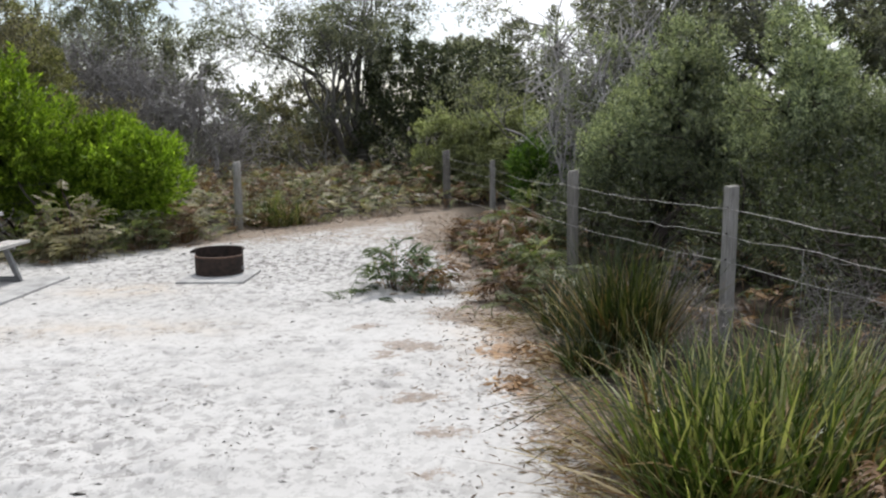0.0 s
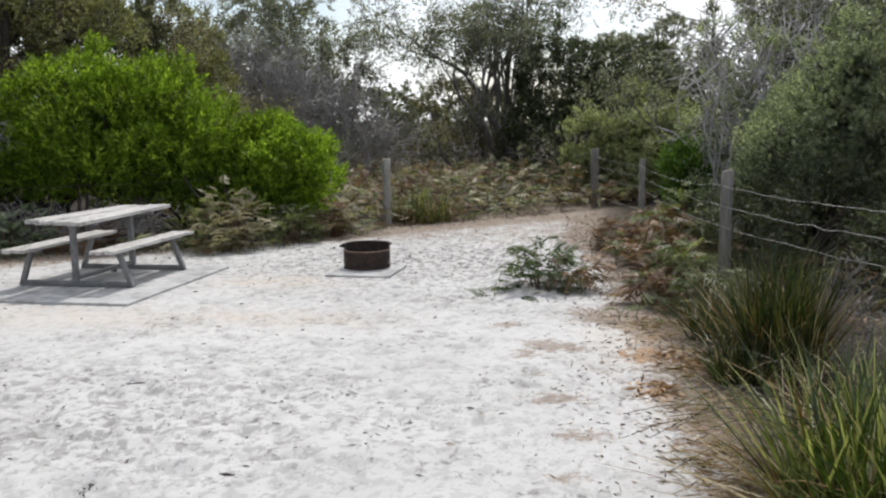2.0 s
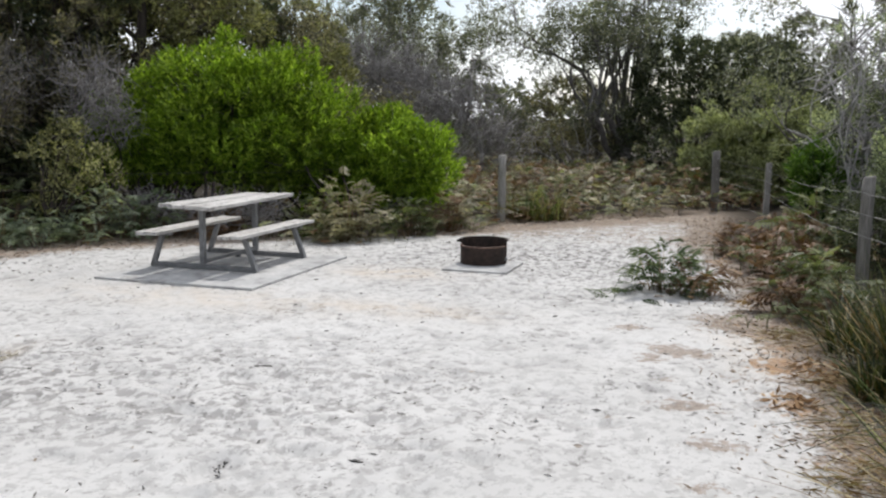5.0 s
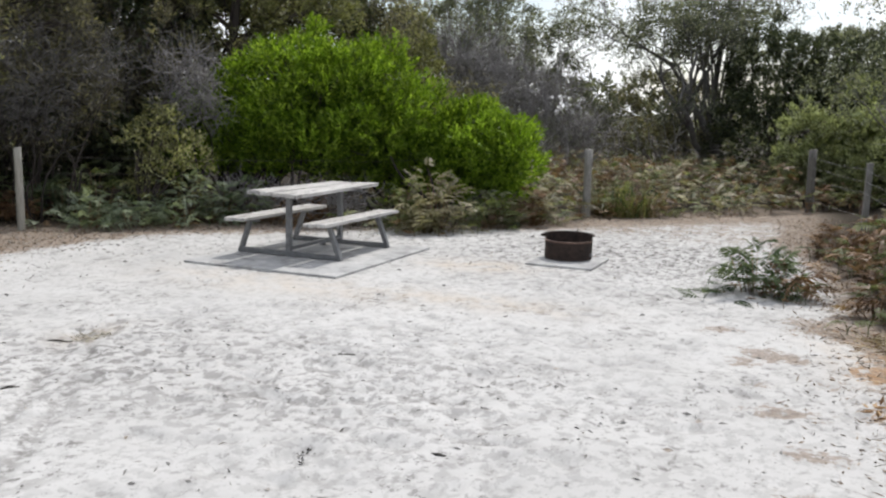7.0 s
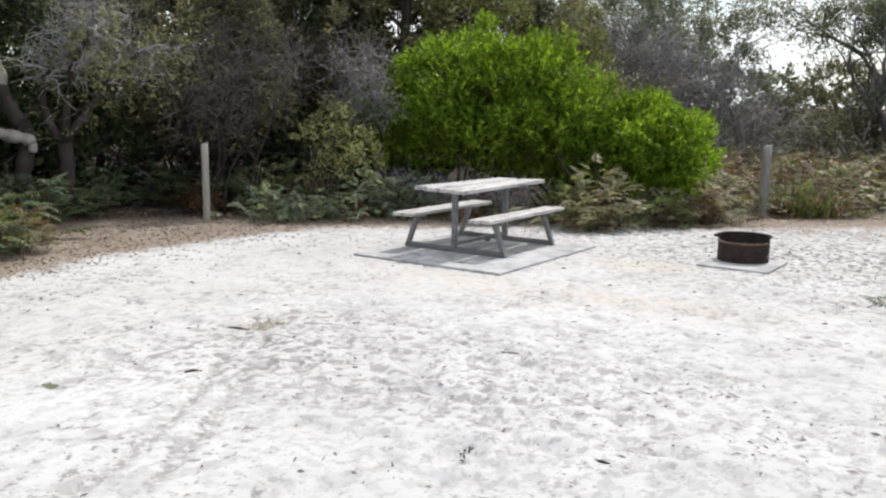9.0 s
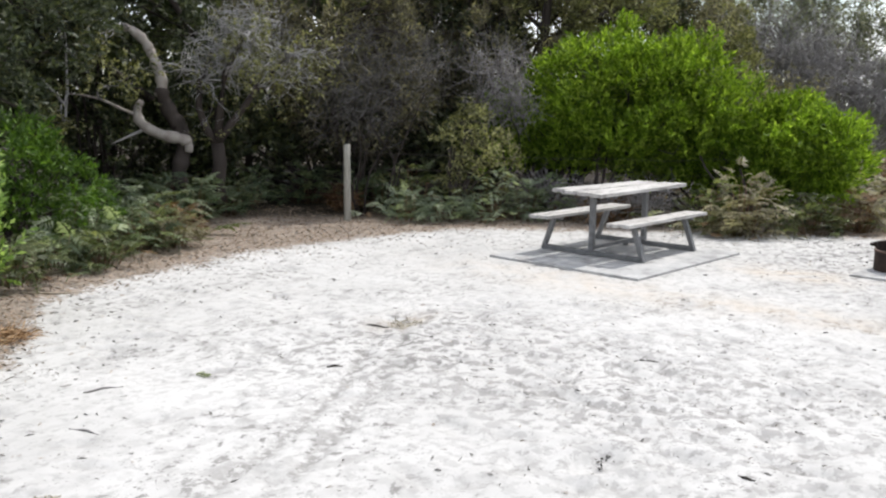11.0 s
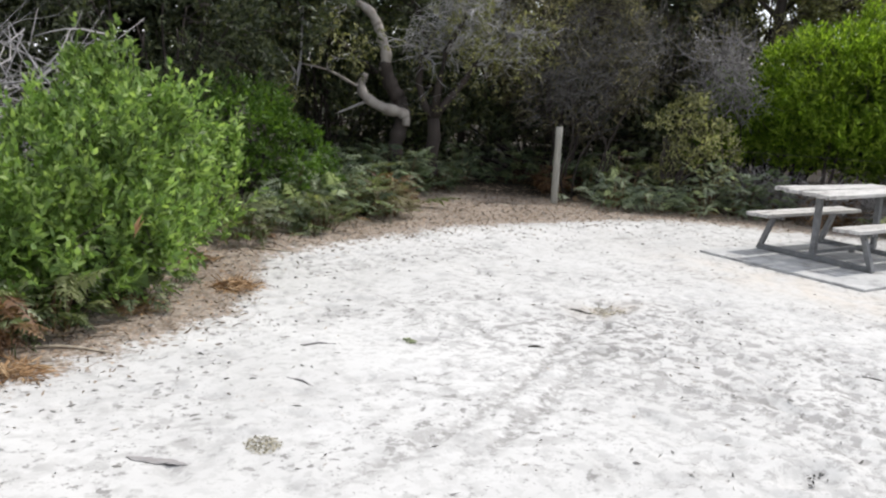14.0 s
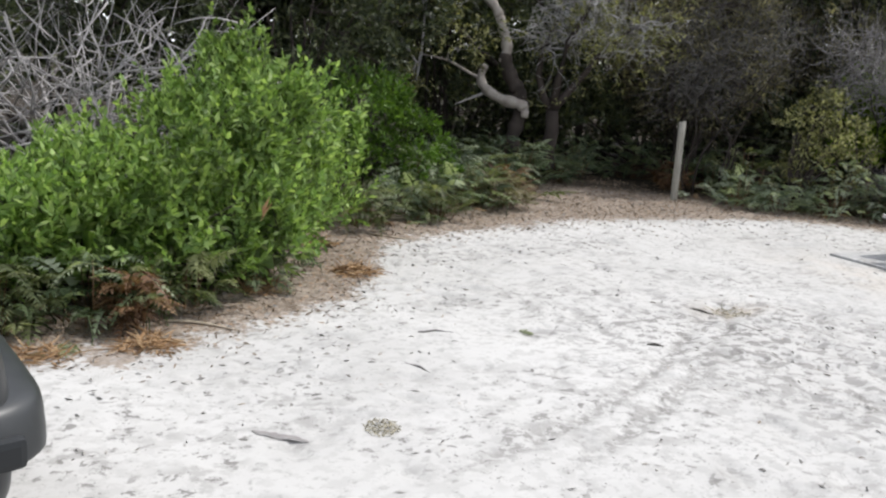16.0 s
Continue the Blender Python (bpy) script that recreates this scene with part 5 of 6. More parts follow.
twig_cloud("dead_thicket", (-9.75, 9.55), [(0, 0, 1.9, 0.6, 0.8, 0.8), (0.4, 0.6, 2.1, 0.5, 0.7, 0.7), (-0.3, -0.4, 1.5, 0.5, 0.6, 0.5)], 620, 0.45, 0.0045, BARK_GREY, "dull brown-grey twigs hanging in the shaded tree", limbs=2, limb_mat=BARK_DARK)
twig_cloud("dead_thicket", (-10.4, 9.7), [(0, 0, 2.2, 0.8, 0.9, 0.8), (0.5, 0.8, 2.5, 0.7, 0.8, 0.7), (0.2, 0.2, 1.4, 0.7, 0.7, 0.6)], 380, 0.5, 0.005, BARK_GREY, "dull brown-grey twigs filling the shaded tree", limbs=2, limb_mat=BARK_DARK)
twig_cloud("dead_thicket", (-8.25, 10.95), [(0, 0, 2.05, 0.32, 0.4, 0.5), (0.1, 0.2, 1.6, 0.3, 0.35, 0.4)], 200, 0.42, 0.005, BARK_TWIG, "lilac-grey dead twigs hanging beside the green bush", limbs=1, limb_mat=BARK_DARK)
twig_cloud("dead_thicket", (-7.0, 10.95), [(0, 0, 0.35, 0.9, 0.3, 0.3), (-0.8, -0.1, 0.4, 0.5, 0.3, 0.35), (0.9, 0.3, 0.35, 0.6, 0.3, 0.3)], 420, 0.4, 0.005, BARK_TWIG, "grey dry twigs under the skirts of the green bush", limbs=3, limb_r=0.01)
twig_cloud("dead_thicket", (-8.95, 11.4), [(0, 0, 2.1, 0.6, 0.6, 0.75), (0.3, -0.2, 1.6, 0.5, 0.5, 0.5)], 330, 0.5, 0.0055, BARK_TWIG, "lilac-grey dead twigs beside the green bush", limbs=2, limb_mat=BARK_DARK)
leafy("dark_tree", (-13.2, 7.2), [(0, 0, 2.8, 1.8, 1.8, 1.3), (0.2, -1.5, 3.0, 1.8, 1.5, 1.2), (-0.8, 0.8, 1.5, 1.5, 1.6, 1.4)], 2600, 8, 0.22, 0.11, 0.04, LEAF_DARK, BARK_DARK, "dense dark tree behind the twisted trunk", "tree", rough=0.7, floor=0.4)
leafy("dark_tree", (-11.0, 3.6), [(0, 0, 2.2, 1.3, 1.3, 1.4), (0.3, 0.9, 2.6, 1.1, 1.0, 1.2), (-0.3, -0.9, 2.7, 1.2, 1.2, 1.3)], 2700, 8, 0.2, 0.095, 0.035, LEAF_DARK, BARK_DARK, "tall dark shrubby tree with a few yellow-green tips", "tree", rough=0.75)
# low dark masses filling the wood's shade, darkness put into the leaf colour
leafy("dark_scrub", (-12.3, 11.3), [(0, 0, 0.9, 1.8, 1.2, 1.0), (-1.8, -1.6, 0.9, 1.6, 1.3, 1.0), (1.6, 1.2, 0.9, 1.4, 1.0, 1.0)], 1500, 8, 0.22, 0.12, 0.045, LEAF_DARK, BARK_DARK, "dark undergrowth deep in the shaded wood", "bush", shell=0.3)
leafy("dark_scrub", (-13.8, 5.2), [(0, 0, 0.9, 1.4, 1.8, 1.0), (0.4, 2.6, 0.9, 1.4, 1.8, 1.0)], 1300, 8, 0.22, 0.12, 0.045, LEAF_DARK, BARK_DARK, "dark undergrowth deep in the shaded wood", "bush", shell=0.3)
# added canopy, mostly out of view, that blocks light from the wood
leafy("shade_canopy", (-12.6, 9.6), [(0, 0, 4.6, 2.4, 2.4, 1.0), (0.4, -3.2, 4.5, 2.2, 2.2, 1.0), (2.2, 2.6, 4.3, 2.2, 2.0, 1.1), (0.8, -5.6, 4.3, 2.0, 2.0, 1.1)], 750, 8, 0.25, 0.14, 0.05, LEAF_DARK, BARK_DARK, "tall dense canopy tree shading the wood", "tree", shell=0.3, floor=3.0, stem_r=0.09, stems=1, rough=0.7)
leafy("emerald_shrub", (-9.75, 4.2), [(0, 0, 0.9, 0.45, 0.5, 0.5), (0.1, 0.4, 0.55, 0.5, 0.5, 0.4)], 700, 9, 0.17, 0.08, 0.026, LEAF_EMERALD, BARK_DARK, "fresh green shrub at the edge of the dark wood", "shrub", rough=0.7)

leafy("dark_tree", (-17.5, 9.5), [(0, 0, 3.2, 1.2, 2.6, 2.2), (0, -4.0, 3.2, 1.2, 2.6, 2.2), (0.8, 4.2, 3.2, 1.4, 2.4, 2.2), (2.4, 7.0, 3.0, 1.8, 1.8, 2.0), (0, -8, 3.2, 1.2, 2.6, 2.2), (2.2, 1.2, 3.2, 1.0, 2.4, 1.8), (3.2, -5.0, 3.2, 1.0, 1.8, 1.8)], 3000, 5, 0.3, 0.30, 0.16, LEAF_DARK, BARK_DARK, "far dark trees behind the shaded wood", "tree", shell=0.2, stems=1, rough=0.5)

leafy("dark_tree", (-14.6, 3.2), [(0, 0, 3.0, 1.1, 2.4, 2.2), (0.4, 2.4, 3.4, 1.1, 2.0, 2.0), (-0.2, -2.8, 3.0, 1.1, 2.2, 2.2), (0.2, 0.4, 5.0, 1.2, 2.4, 1.2)], 2200, 6, 0.28, 0.22, 0.10, LEAF_DARK, BARK_DARK, "deep dark trees behind the shrubby tree", "tree", shell=0.3, stems=1, rough=0.5)

# the twisted pale trunk
twist = thing("twisted_tree", (-11.42, 7.4, 0), "old twisted tree with smooth pale limbs leaning over bracken", "tree")


def limb(parent, name, pts, rad, mat, sides=9):
    """A smooth limb through a few bends."""
    pts, rad = np.array(pts, float), np.array(rad, float)
    t0, t1 = np.arange(len(pts)), np.linspace(0, len(pts) - 1, len(pts) * 4)
    p = np.stack([np.interp(t1, t0, pts[:, k]) for k in range(3)], 1)
    for _ in range(2):
        p[1:-1] = (p[:-2] + 2 * p[1:-1] + p[2:]) / 4
    r = np.interp(t1, t0, rad) * (1 + 0.10 * np.sin(t1 * 5.1) + 0.05 * RNG.normal(size=len(t1)))
    return part_arrays(name, *tube_arrays([(p, r)], sides), mat, parent, smooth=True)


limb(twist, "trunk", [(-0.06, -0.08, -0.1), (-0.04, -0.06, 0.3), (-0.03, -0.04, 0.6), (0.01, 0.01, 0.85), (0.03, 0.04, 1.05), (0.0, 0.0, 1.25), (-0.07, -0.10, 1.42), (-0.12, -0.17, 1.6), (-0.15, -0.21, 1.80)], [0.16, 0.14, 0.12, 0.115, 0.12, 0.115, 0.11, 0.10, 0.08], BARK_DARK)
limb(twist, "upright_limb", [(-0.15, -0.22, 1.66), (-0.13, -0.18, 1.84), (-0.15, -0.21, 2.0), (-0.18, -0.26, 2.14), (-0.21, -0.31, 2.32), (-0.27, -0.39, 2.48), (-0.36, -0.52, 2.6), (-0.44, -0.62, 2.62)], [0.07, 0.085, 0.075, 0.07, 0.068, 0.064, 0.055, 0.04], BARK_PALE)
limb(twist, "side_limb", [(0.15, 0.02, 0.90), (0.16, 0.02, 1.02), (0.12, -0.04, 1.09), (-0.05, -0.2, 1.12), (-0.22, -0.36, 1.21), (-0.32, -0.46, 1.33), (-0.33, -0.48, 1.48), (-0.29, -0.42, 1.62)], [0.05, 0.07, 0.085, 0.08, 0.075, 0.07, 0.058, 0.045], BARK_PALE)
limb(twist, "thin_limb", [(-0.33, -0.48, 1.42), (-0.42, -0.60, 1.47), (-0.58, -0.83, 1.62), (-0.72, -1.04, 1.68), (-0.83, -1.20, 1.70)], [0.028, 0.022, 0.018, 0.014, 0.008], BARK_PALE)
limb(twist, "thin_limb", [(-0.87, -1.25, 1.3), (-0.86, -1.23, 1.52), (-0.83, -1.21, 1.8), (-0.84, -1.2, 2.07), (-0.83, -1.2, 2.55)], [0.008, 0.022, 0.018, 0.016, 0.012], BARK_DEAD)
limb(twist, "thin_limb", [(-0.86, -1.23, 1.52), (-0.93, -1.34, 1.70), (-1.03, -1.48, 1.91)], [0.018, 0.02, 0.014], BARK_DEAD)
limb(twist, "dead_branch", [(-0.28, -0.40, 1.22), (-0.40, -0.57, 1.12), (-0.54, -0.77, 1.01)], [0.025, 0.018, 0.008], BARK_DEAD)
out, tips = [], []
for at in ((-0.44, -0.62, 2.62), (-0.83, -1.2, 1.7), (-0.6, -0.85, 1.63), (-0.83, -1.2, 2.4), (-0.36, -0.52, 2.6), (-0.7, -1.0, 2.1)):
    grow(at, (0.2, -0.5, 0.1), 0.5, 0.016, 2, 3, 0.8, 0.35, 0.0, 5, 0.7, out, tips)
part_arrays("twigwork", *tube_arrays(out, 4), BARK_DEAD, twist, smooth=True)["kind"] = "stuff"
P = np.array([p for p, _ in tips])
P = P[np.repeat(np.arange(len(P)), 3)] + RNG.normal(0, 0.1, (len(P) * 3, 3))
part_arrays("foliage", *sprigs(P, sphere_dirs(len(P)), 5, 0.12, 0.07, 0.03, 1.0), LEAF_YELLOW, twist)["kind"] = "stuff"

# ---- coastal shrub and dead thicket by the sand ----
leafy("coast_shrub", (-6.9, 1.3), [(-0.45, 0.9, 0.85, 0.55, 0.5, 0.5), (-0.5, 0.62, 1.12, 0.16, 0.16, 0.4), (-0.55, 1.0, 1.1, 0.12, 0.12, 0.3), (-0.1, 0.3, 0.65, 0.7, 0.6, 0.45), (0.6, -0.4, 0.3, 0.4, 0.9, 0.22), (0.5, 0.4, 0.3, 0.4, 0.5, 0.25), (0.35, -0.45, 0.42, 0.62, 0.55, 0.36), (0.4, -1.3, 0.36, 0.7, 0.8, 0.30), (0.4, 0.1, 0.42, 0.45, 0.85, 0.33), (-0.75, 1.3, 0.6, 0.5, 0.5, 0.5)], 2900, 12, 0.21, 0.078, 0.033, LEAF_SHRUB, BARK_DARK,
      "dense green coastal shrub with upright leafy shoots at the sand's edge", "shrub", shell=0.35, up=0.9, rough=1.0, spread=0.85, twig_share=0.12, stem_r=0.018, clump=0.2, per_clump=11, shoots=190, shoot=0.42, core=1800)
twig_cloud("dead_thicket", (-8.6, 0.9), [(0, 0, 1.15, 0.8, 1.3, 0.85), (-0.4, 1.0, 1.4, 0.7, 0.9, 0.8), (0.2, -1.5, 1.0, 0.7, 1.1, 0.8)], 230, 1.0, 0.0085, BARK_DEAD, "tangle of bare pale-grey twigs behind the green shrub", limbs=9, limb_r=0.018)
thicket((-9.3, 0.9), 12, 1.3, 2.4, "bare pale-grey branches of a dead shrub behind the green one", depth=3, r0=0.03, wander=0.24)
thicket((-9.0, -1.0), 7, 1.1, 2.1, "bare pale-grey branches of a dead shrub behind the green one", depth=3, r0=0.026, wander=0.18)
leafy("dark_scrub", (-11.0, 0.0), [(0, 0, 1.5, 1.4, 1.8, 1.5), (0.2, -2.0, 1.4, 1.4, 1.8, 1.4)], 1500, 8, 0.22, 0.11, 0.04, LEAF_DARK, BARK_DARK, "dark scrub behind bare grey branches", "bush")

# ---- sedge tussocks along the fence ----
leaning_stalks(tussock((1.38, 3.95), 0.52, 0.76, 1250, "big green sword-sedge tussock with dry straw blades beside the fence", splay=0.55, droop=0.26, wid=0.019, dry=0.30), 9, 178, 1.05)
tussock((1.05, 3.5), 0.2, 0.55, 260, "low green sedge tuft in front of the big tussock", splay=0.75, droop=0.5, dry=0.35, wid=0.013)
tussock((2.0, 4.5), 0.34, 0.74, 620, "green sword-sedge tussock against the wire fence", splay=0.4, droop=0.3, dry=0.55, wid=0.012)
tussock((1.25, 6.05), 0.24, 0.95, 800, "tall dark green sedge tussock against the fence", splay=0.36, droop=0.24, wid=0.013, dry=0.32, green=SEDGE_DARK)
tussock((1.0, 5.75), 0.2, 0.5, 300, "dark green sedge tussock beside the taller one", splay=0.5, dry=0.3, wid=0.015, green=SEDGE_DARK)
tussock((0.95, 6.9), 0.2, 0.6, 220, "dark green sedge tussock half hidden by bracken", splay=0.5, dry=0.3, wid=0.015, green=SEDGE_DARK)
tussock((-9.3, 5.75), 0.2, 0.5, 220, "yellowish grass tuft among bracken at the wood's edge", splay=0.6, dry=0.5)
tussock((-2.75, 14.75), 0.45, 0.75, 700, "yellow-green sedge tussock beside the back fence post", splay=0.5, dry=0.4)
twig_cloud("dead_shrub", (1.72, 6.3), [(0, 0, 0.42, 0.26, 0.3, 0.34), (0.1, -0.2, 0.25, 0.3, 0.25, 0.22)], 240, 0.2, 0.0028, BARK_TWIG, "small grey dead twiggy shrub at the foot of the post", limb_r=0.007)
twig_cloud("dead_shrub", (2.35, 5.2), [(0, 0, 0.5, 0.3, 0.3, 0.38), (0.3, -0.4, 0.4, 0.3, 0.3, 0.3)], 380, 0.22, 0.003, BARK_GREY, "brown dry twiggy shrub behind the sedge", limb_r=0.007)
# shaded lower skirts of the tea-tree, painted with the darker leaf
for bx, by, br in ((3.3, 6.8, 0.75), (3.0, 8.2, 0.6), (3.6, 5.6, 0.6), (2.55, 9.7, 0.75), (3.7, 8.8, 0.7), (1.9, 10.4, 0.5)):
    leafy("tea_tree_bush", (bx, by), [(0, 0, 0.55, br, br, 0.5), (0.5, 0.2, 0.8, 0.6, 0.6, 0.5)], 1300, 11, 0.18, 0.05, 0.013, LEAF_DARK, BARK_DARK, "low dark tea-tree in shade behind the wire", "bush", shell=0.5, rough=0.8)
fern("bracken", (2.35, 6.9), 10, 0.5, FERN_RUST, "dead rust-brown bracken behind the fence post", rise=0.8)
fern("bracken", (2.9, 6.0), 9, 0.45, FERN_RUST, "dead rust-brown bracken behind the fence wires", rise=0.7)
fern("bracken", (2.6, 4.6), 9, 0.45, FERN_RUST, "dead rust-brown bracken behind the fence wires", rise=0.7)
fern("bracken", (1.95, 3.55), 9, 0.5, FERN_RUST, "dead rust-brown bracken beside the sedge", rise=0.7)

# ---- bracken ----
fern("bracken", (-0.40, 8.85), 26, 0.33, FERN_DARK, "small dark green and brown bracken clump on the sand", rusty=10, width=0.22)
fern("bracken", (-0.85, 8.5), 4, 0.3, FERN_DARK, "small low green bracken frond tuft on sand", rise=0.5, width=0.1)
fern("bracken", (0.45, 7.6), 6, 0.28, FERN_GREEN, "small green bracken tuft in brown litter", rusty=4, width=0.15)
for fx, fy, fl in ((0.85, 9.3, 0.45), (0.75, 10.2, 0.5), (1.15, 10.4, 0.6), (1.0, 11.4, 0.6), (0.9, 12.4, 0.42), (1.3, 12.5, 0.55), (1.35, 13.8, 0.4), (1.7, 11.3, 0.7), (0.95, 8.3, 0.4), (0.35, 11.3, 0.35)):
    fern("bracken", (fx, fy), 16, fl, FERN_PALE if fl > 0.65 else FERN_GREEN, "tangled brown and green bracken along the fence", rusty=20, width=0.28, rise=0.8)
fern("bracken", (-4.75, 11.2), 60, 0.42, FERN_PALE, "pale straw-green bracken behind the picnic bench", rusty=8, width=0.3, rise=1.05)
fern("bracken", (-5.2, 11.5), 24, 0.5, FERN_GREEN, "green bracken beside the pale clump", rusty=2, width=0.25)
for fx, fy in ((-4.1, 12.5), (-3.7, 13.2), (-3.95, 13.4), (-6.0, 11.0)):
    fern("bracken", (fx, fy), 14, 0.42, FERN_GREEN, "green bracken with rusty fronds under the bright bush", rusty=8, width=0.28)
for fx, fy, fl in ((-9.15, 5.4, 0.75), (-8.75, 4.3, 0.65), (-8.9, 4.9, 0.7), (-9.6, 5.9, 0.6), (-8.35, 3.7, 0.6), (-9.9, 5.2, 0.9), (-10.2, 6.4, 0.9)):
    fern("bracken", (fx, fy), 9, fl * 0.7, FERN_BLUE if fy < 5.6 else FERN_GREEN, "blue-green bracken at the edge of the dark wood", rusty=3, width=0.25)
for fx, fy, fl in ((-8.75, 9.55, 0.75), (-8.3, 9.75, 0.6), (-9.0, 9.3, 0.6), (-7.9, 10.3, 0.6), (-9.4, 9.8, 0.8), (-7.4, 10.7, 0.55), (-8.0, 10.0, 0.7)):
    fern("bracken", (fx, fy), 9, fl * 0.6, FERN_BLUE_LIT if fy < 10 else FERN_BLUE, "blue-green bracken beside the pale fence post", rusty=2, width=0.25)
for fx, fy, fl in ((-6.2, 1.75, 0.55), (-5.75, 1.1, 0.55), (-5.6, 0.6, 0.5), (-6.7, 2.3, 0.5), (-5.6, 0.0, 0.5), (-5.95, 1.45, 0.6), (-5.55, 0.85, 0.6), (-5.6, 0.35, 0.6), (-6.4, 2.05, 0.55)):
    fern("bracken", (fx - 0.12, fy + 0.03), 8, fl * 0.72, FERN_DARK, "dark green bracken with brown fronds under the coastal shrub", rusty=1, width=0.16, rise=0.7, droop=0.5)


def mound(x, y, r, h, leaf, label, n=170, rx=None):
    """Bracken grown into a low heap: blades over a dome, stalks below."""
    t = thing("bracken", (x, y, ground_at(x, y)), label, "fern", "bracken by the clearing")
    k = max(24, n // 4)
    d = sphere_dirs(k)
    d[:, 2] = np.abs(d[:, 2])
    P = d * [rx or r, r, h * 0.9] * RNG.uniform(0.45, 1.0, k)[:, None] + [0, 0, 0.06]
    a = np.arctan2(d[:, 1], d[:, 0]) + RNG.normal(0, 0.7, k)
    D = unit(np.stack([np.cos(a), np.sin(a), RNG.uniform(-0.1, 1.1, k)], 1))
    part_arrays("fronds", *plates(P, D, RNG.uniform(0.18, 0.40, k) * (0.7 + 0.5 * r), 9, 0.40, 0.5), leaf, t)
    foot = P * [0.45, 0.45, 0] + [0, 0, -0.05]
    stalks = [(np.array([foot[i], foot[i] * 0.55 + P[i] * 0.45, P[i]]), 0.0045 * np.array([1, 0.9, 0.6])) for i in range(0, k, 2)]
    part_arrays("stalkwork", *tube_arrays(stalks, 3), FERN_RUST, t)["kind"] = "stuff"
    return t


for x, y, r, h, leaf in ((-8.75, 9.25, 0.4, 0.5, FERN_BLUE_LIT), (-8.3, 9.55, 0.35, 0.45, FERN_BLUE_LIT), (-7.9, 10.1, 0.42, 0.85, FERN_BLUE_LIT), (-9.3, 10.0, 0.5, 0.9, FERN_GREEN), (-7.4, 10.9, 0.45, 0.6, FERN_BLUE), (-7.6, 10.5, 0.3, 0.7, FERN_BLUE_LIT), (-6.7, 11.0, 0.45, 0.45, FERN_RUST)):
    mound(x, y, r, h, leaf, "leafy bracken in half shade beside the pale post", 260)
for x, y, r, h, leaf in ((-9.1, 5.2, 0.45, 0.55, FERN_BLUE), (-8.65, 4.2, 0.4, 0.5, FERN_BLUE), (-9.5, 5.7, 0.4, 0.45, FERN_GREEN), (-9.05, 5.75, 0.3, 0.35, FERN_PALE), (-9.75, 6.2, 0.3, 0.4, FERN_RUST), (-8.45, 4.5, 0.3, 0.4, FERN_GREEN), (-9.5, 4.8, 0.5, 0.8, FERN_BLUE), (-8.25, 3.6, 0.35, 0.45, FERN_GREEN), (-10.1, 6.2, 0.5, 0.7, FERN_BLUE), (-10.6, 6.9, 0.5, 0.75, FERN_BLUE)):
    mound(x, y, r, h, leaf, "blue-green bracken heaped at the edge of the dark wood", 260)
for x, y, r, h, leaf in ((-5.8, 0.75, 0.32, 0.5, FERN_BLUE), (-5.95, 1.3, 0.3, 0.5, FERN_GREEN), (-6.35, 1.85, 0.3, 0.45, FERN_BLUE), (-5.75, 0.2, 0.3, 0.5, FERN_GREEN), (-5.6, 0.95, 0.18, 0.3, FERN_RUST)):
    mound(x, y, r, h, leaf, "bracken with dead fronds at the foot of the shrub", 180)
for x, y, r, h, leaf in ((-11.6, 8.7, 0.5, 0.6, FERN_BLUE), (-11.2, 9.6, 0.5, 0.7, FERN_BLUE), (-10.5, 10.2, 0.5, 0.7, FERN_BLUE), (-12.2, 8.0, 0.5, 0.7, FERN_GREEN), (-9.95, 9.95, 0.45, 0.6, FERN_BLUE), (-10.9, 7.7, 0.45, 0.5, FERN_BLUE), (-11.3, 7.0, 0.5, 0.7, FERN_BLUE), (-10.1, 9.3, 0.25, 0.4, FERN_RUST)):
    mound(x, y, r, h, leaf, "dim blue-green bracken on the floor of the wood", 300)
mound(-4.75, 11.25, 0.48, 0.95, FERN_PALE, "pale straw-green bracken heap behind the picnic bench", 420)
mound(-5.3, 11.45, 0.4, 0.75, FERN_GREEN, "green bracken heap beside the pale one", 260)
mound(-4.1, 12.0, 0.4, 0.6, FERN_GREEN, "green bracken heap under the bright bush", 240)
mound(-3.75, 12.9, 0.4, 0.6, FERN_PALE, "pale bracken heap near the fence post", 240)
mound(-3.75, 12.7, 0.25, 0.65, FERN_RUST, "dead rust-brown bracken near the fence post", 110)
mound(-0.45, 8.9, 0.36, 0.52, FERN_DARK, "small dark green bracken clump on the sand", 260)
mound(-0.12, 8.85, 0.26, 0.42, FERN_RUST, "rust-brown side of the bracken clump", 120)
for x, y, r, h, leaf in ((0.75, 9.4, 0.35, 0.55, FERN_RUST), (0.95, 9.0, 0.3, 0.5, FERN_GREEN), (0.8, 10.5, 0.45, 0.7, FERN_RUST), (1.15, 10.9, 0.45, 0.9, FERN_GREEN), (0.95, 11.8, 0.45, 0.55, FERN_RUST), (1.25, 12.2, 0.4, 0.8, FERN_GREEN), (0.95, 13.0, 0.35, 0.4, FERN_RUST), (0.35, 11.6, 0.3, 0.4, FERN_RUST), (1.35, 14.0, 0.4, 0.5, FERN_PALE), (0.55, 8.2, 0.22, 0.3, FERN_RUST), (1.0, 7.9, 0.3, 0.5, FERN_GREEN)):
    mound(x, y, r, h, leaf, "tangled bracken heap along the wire fence", 230)
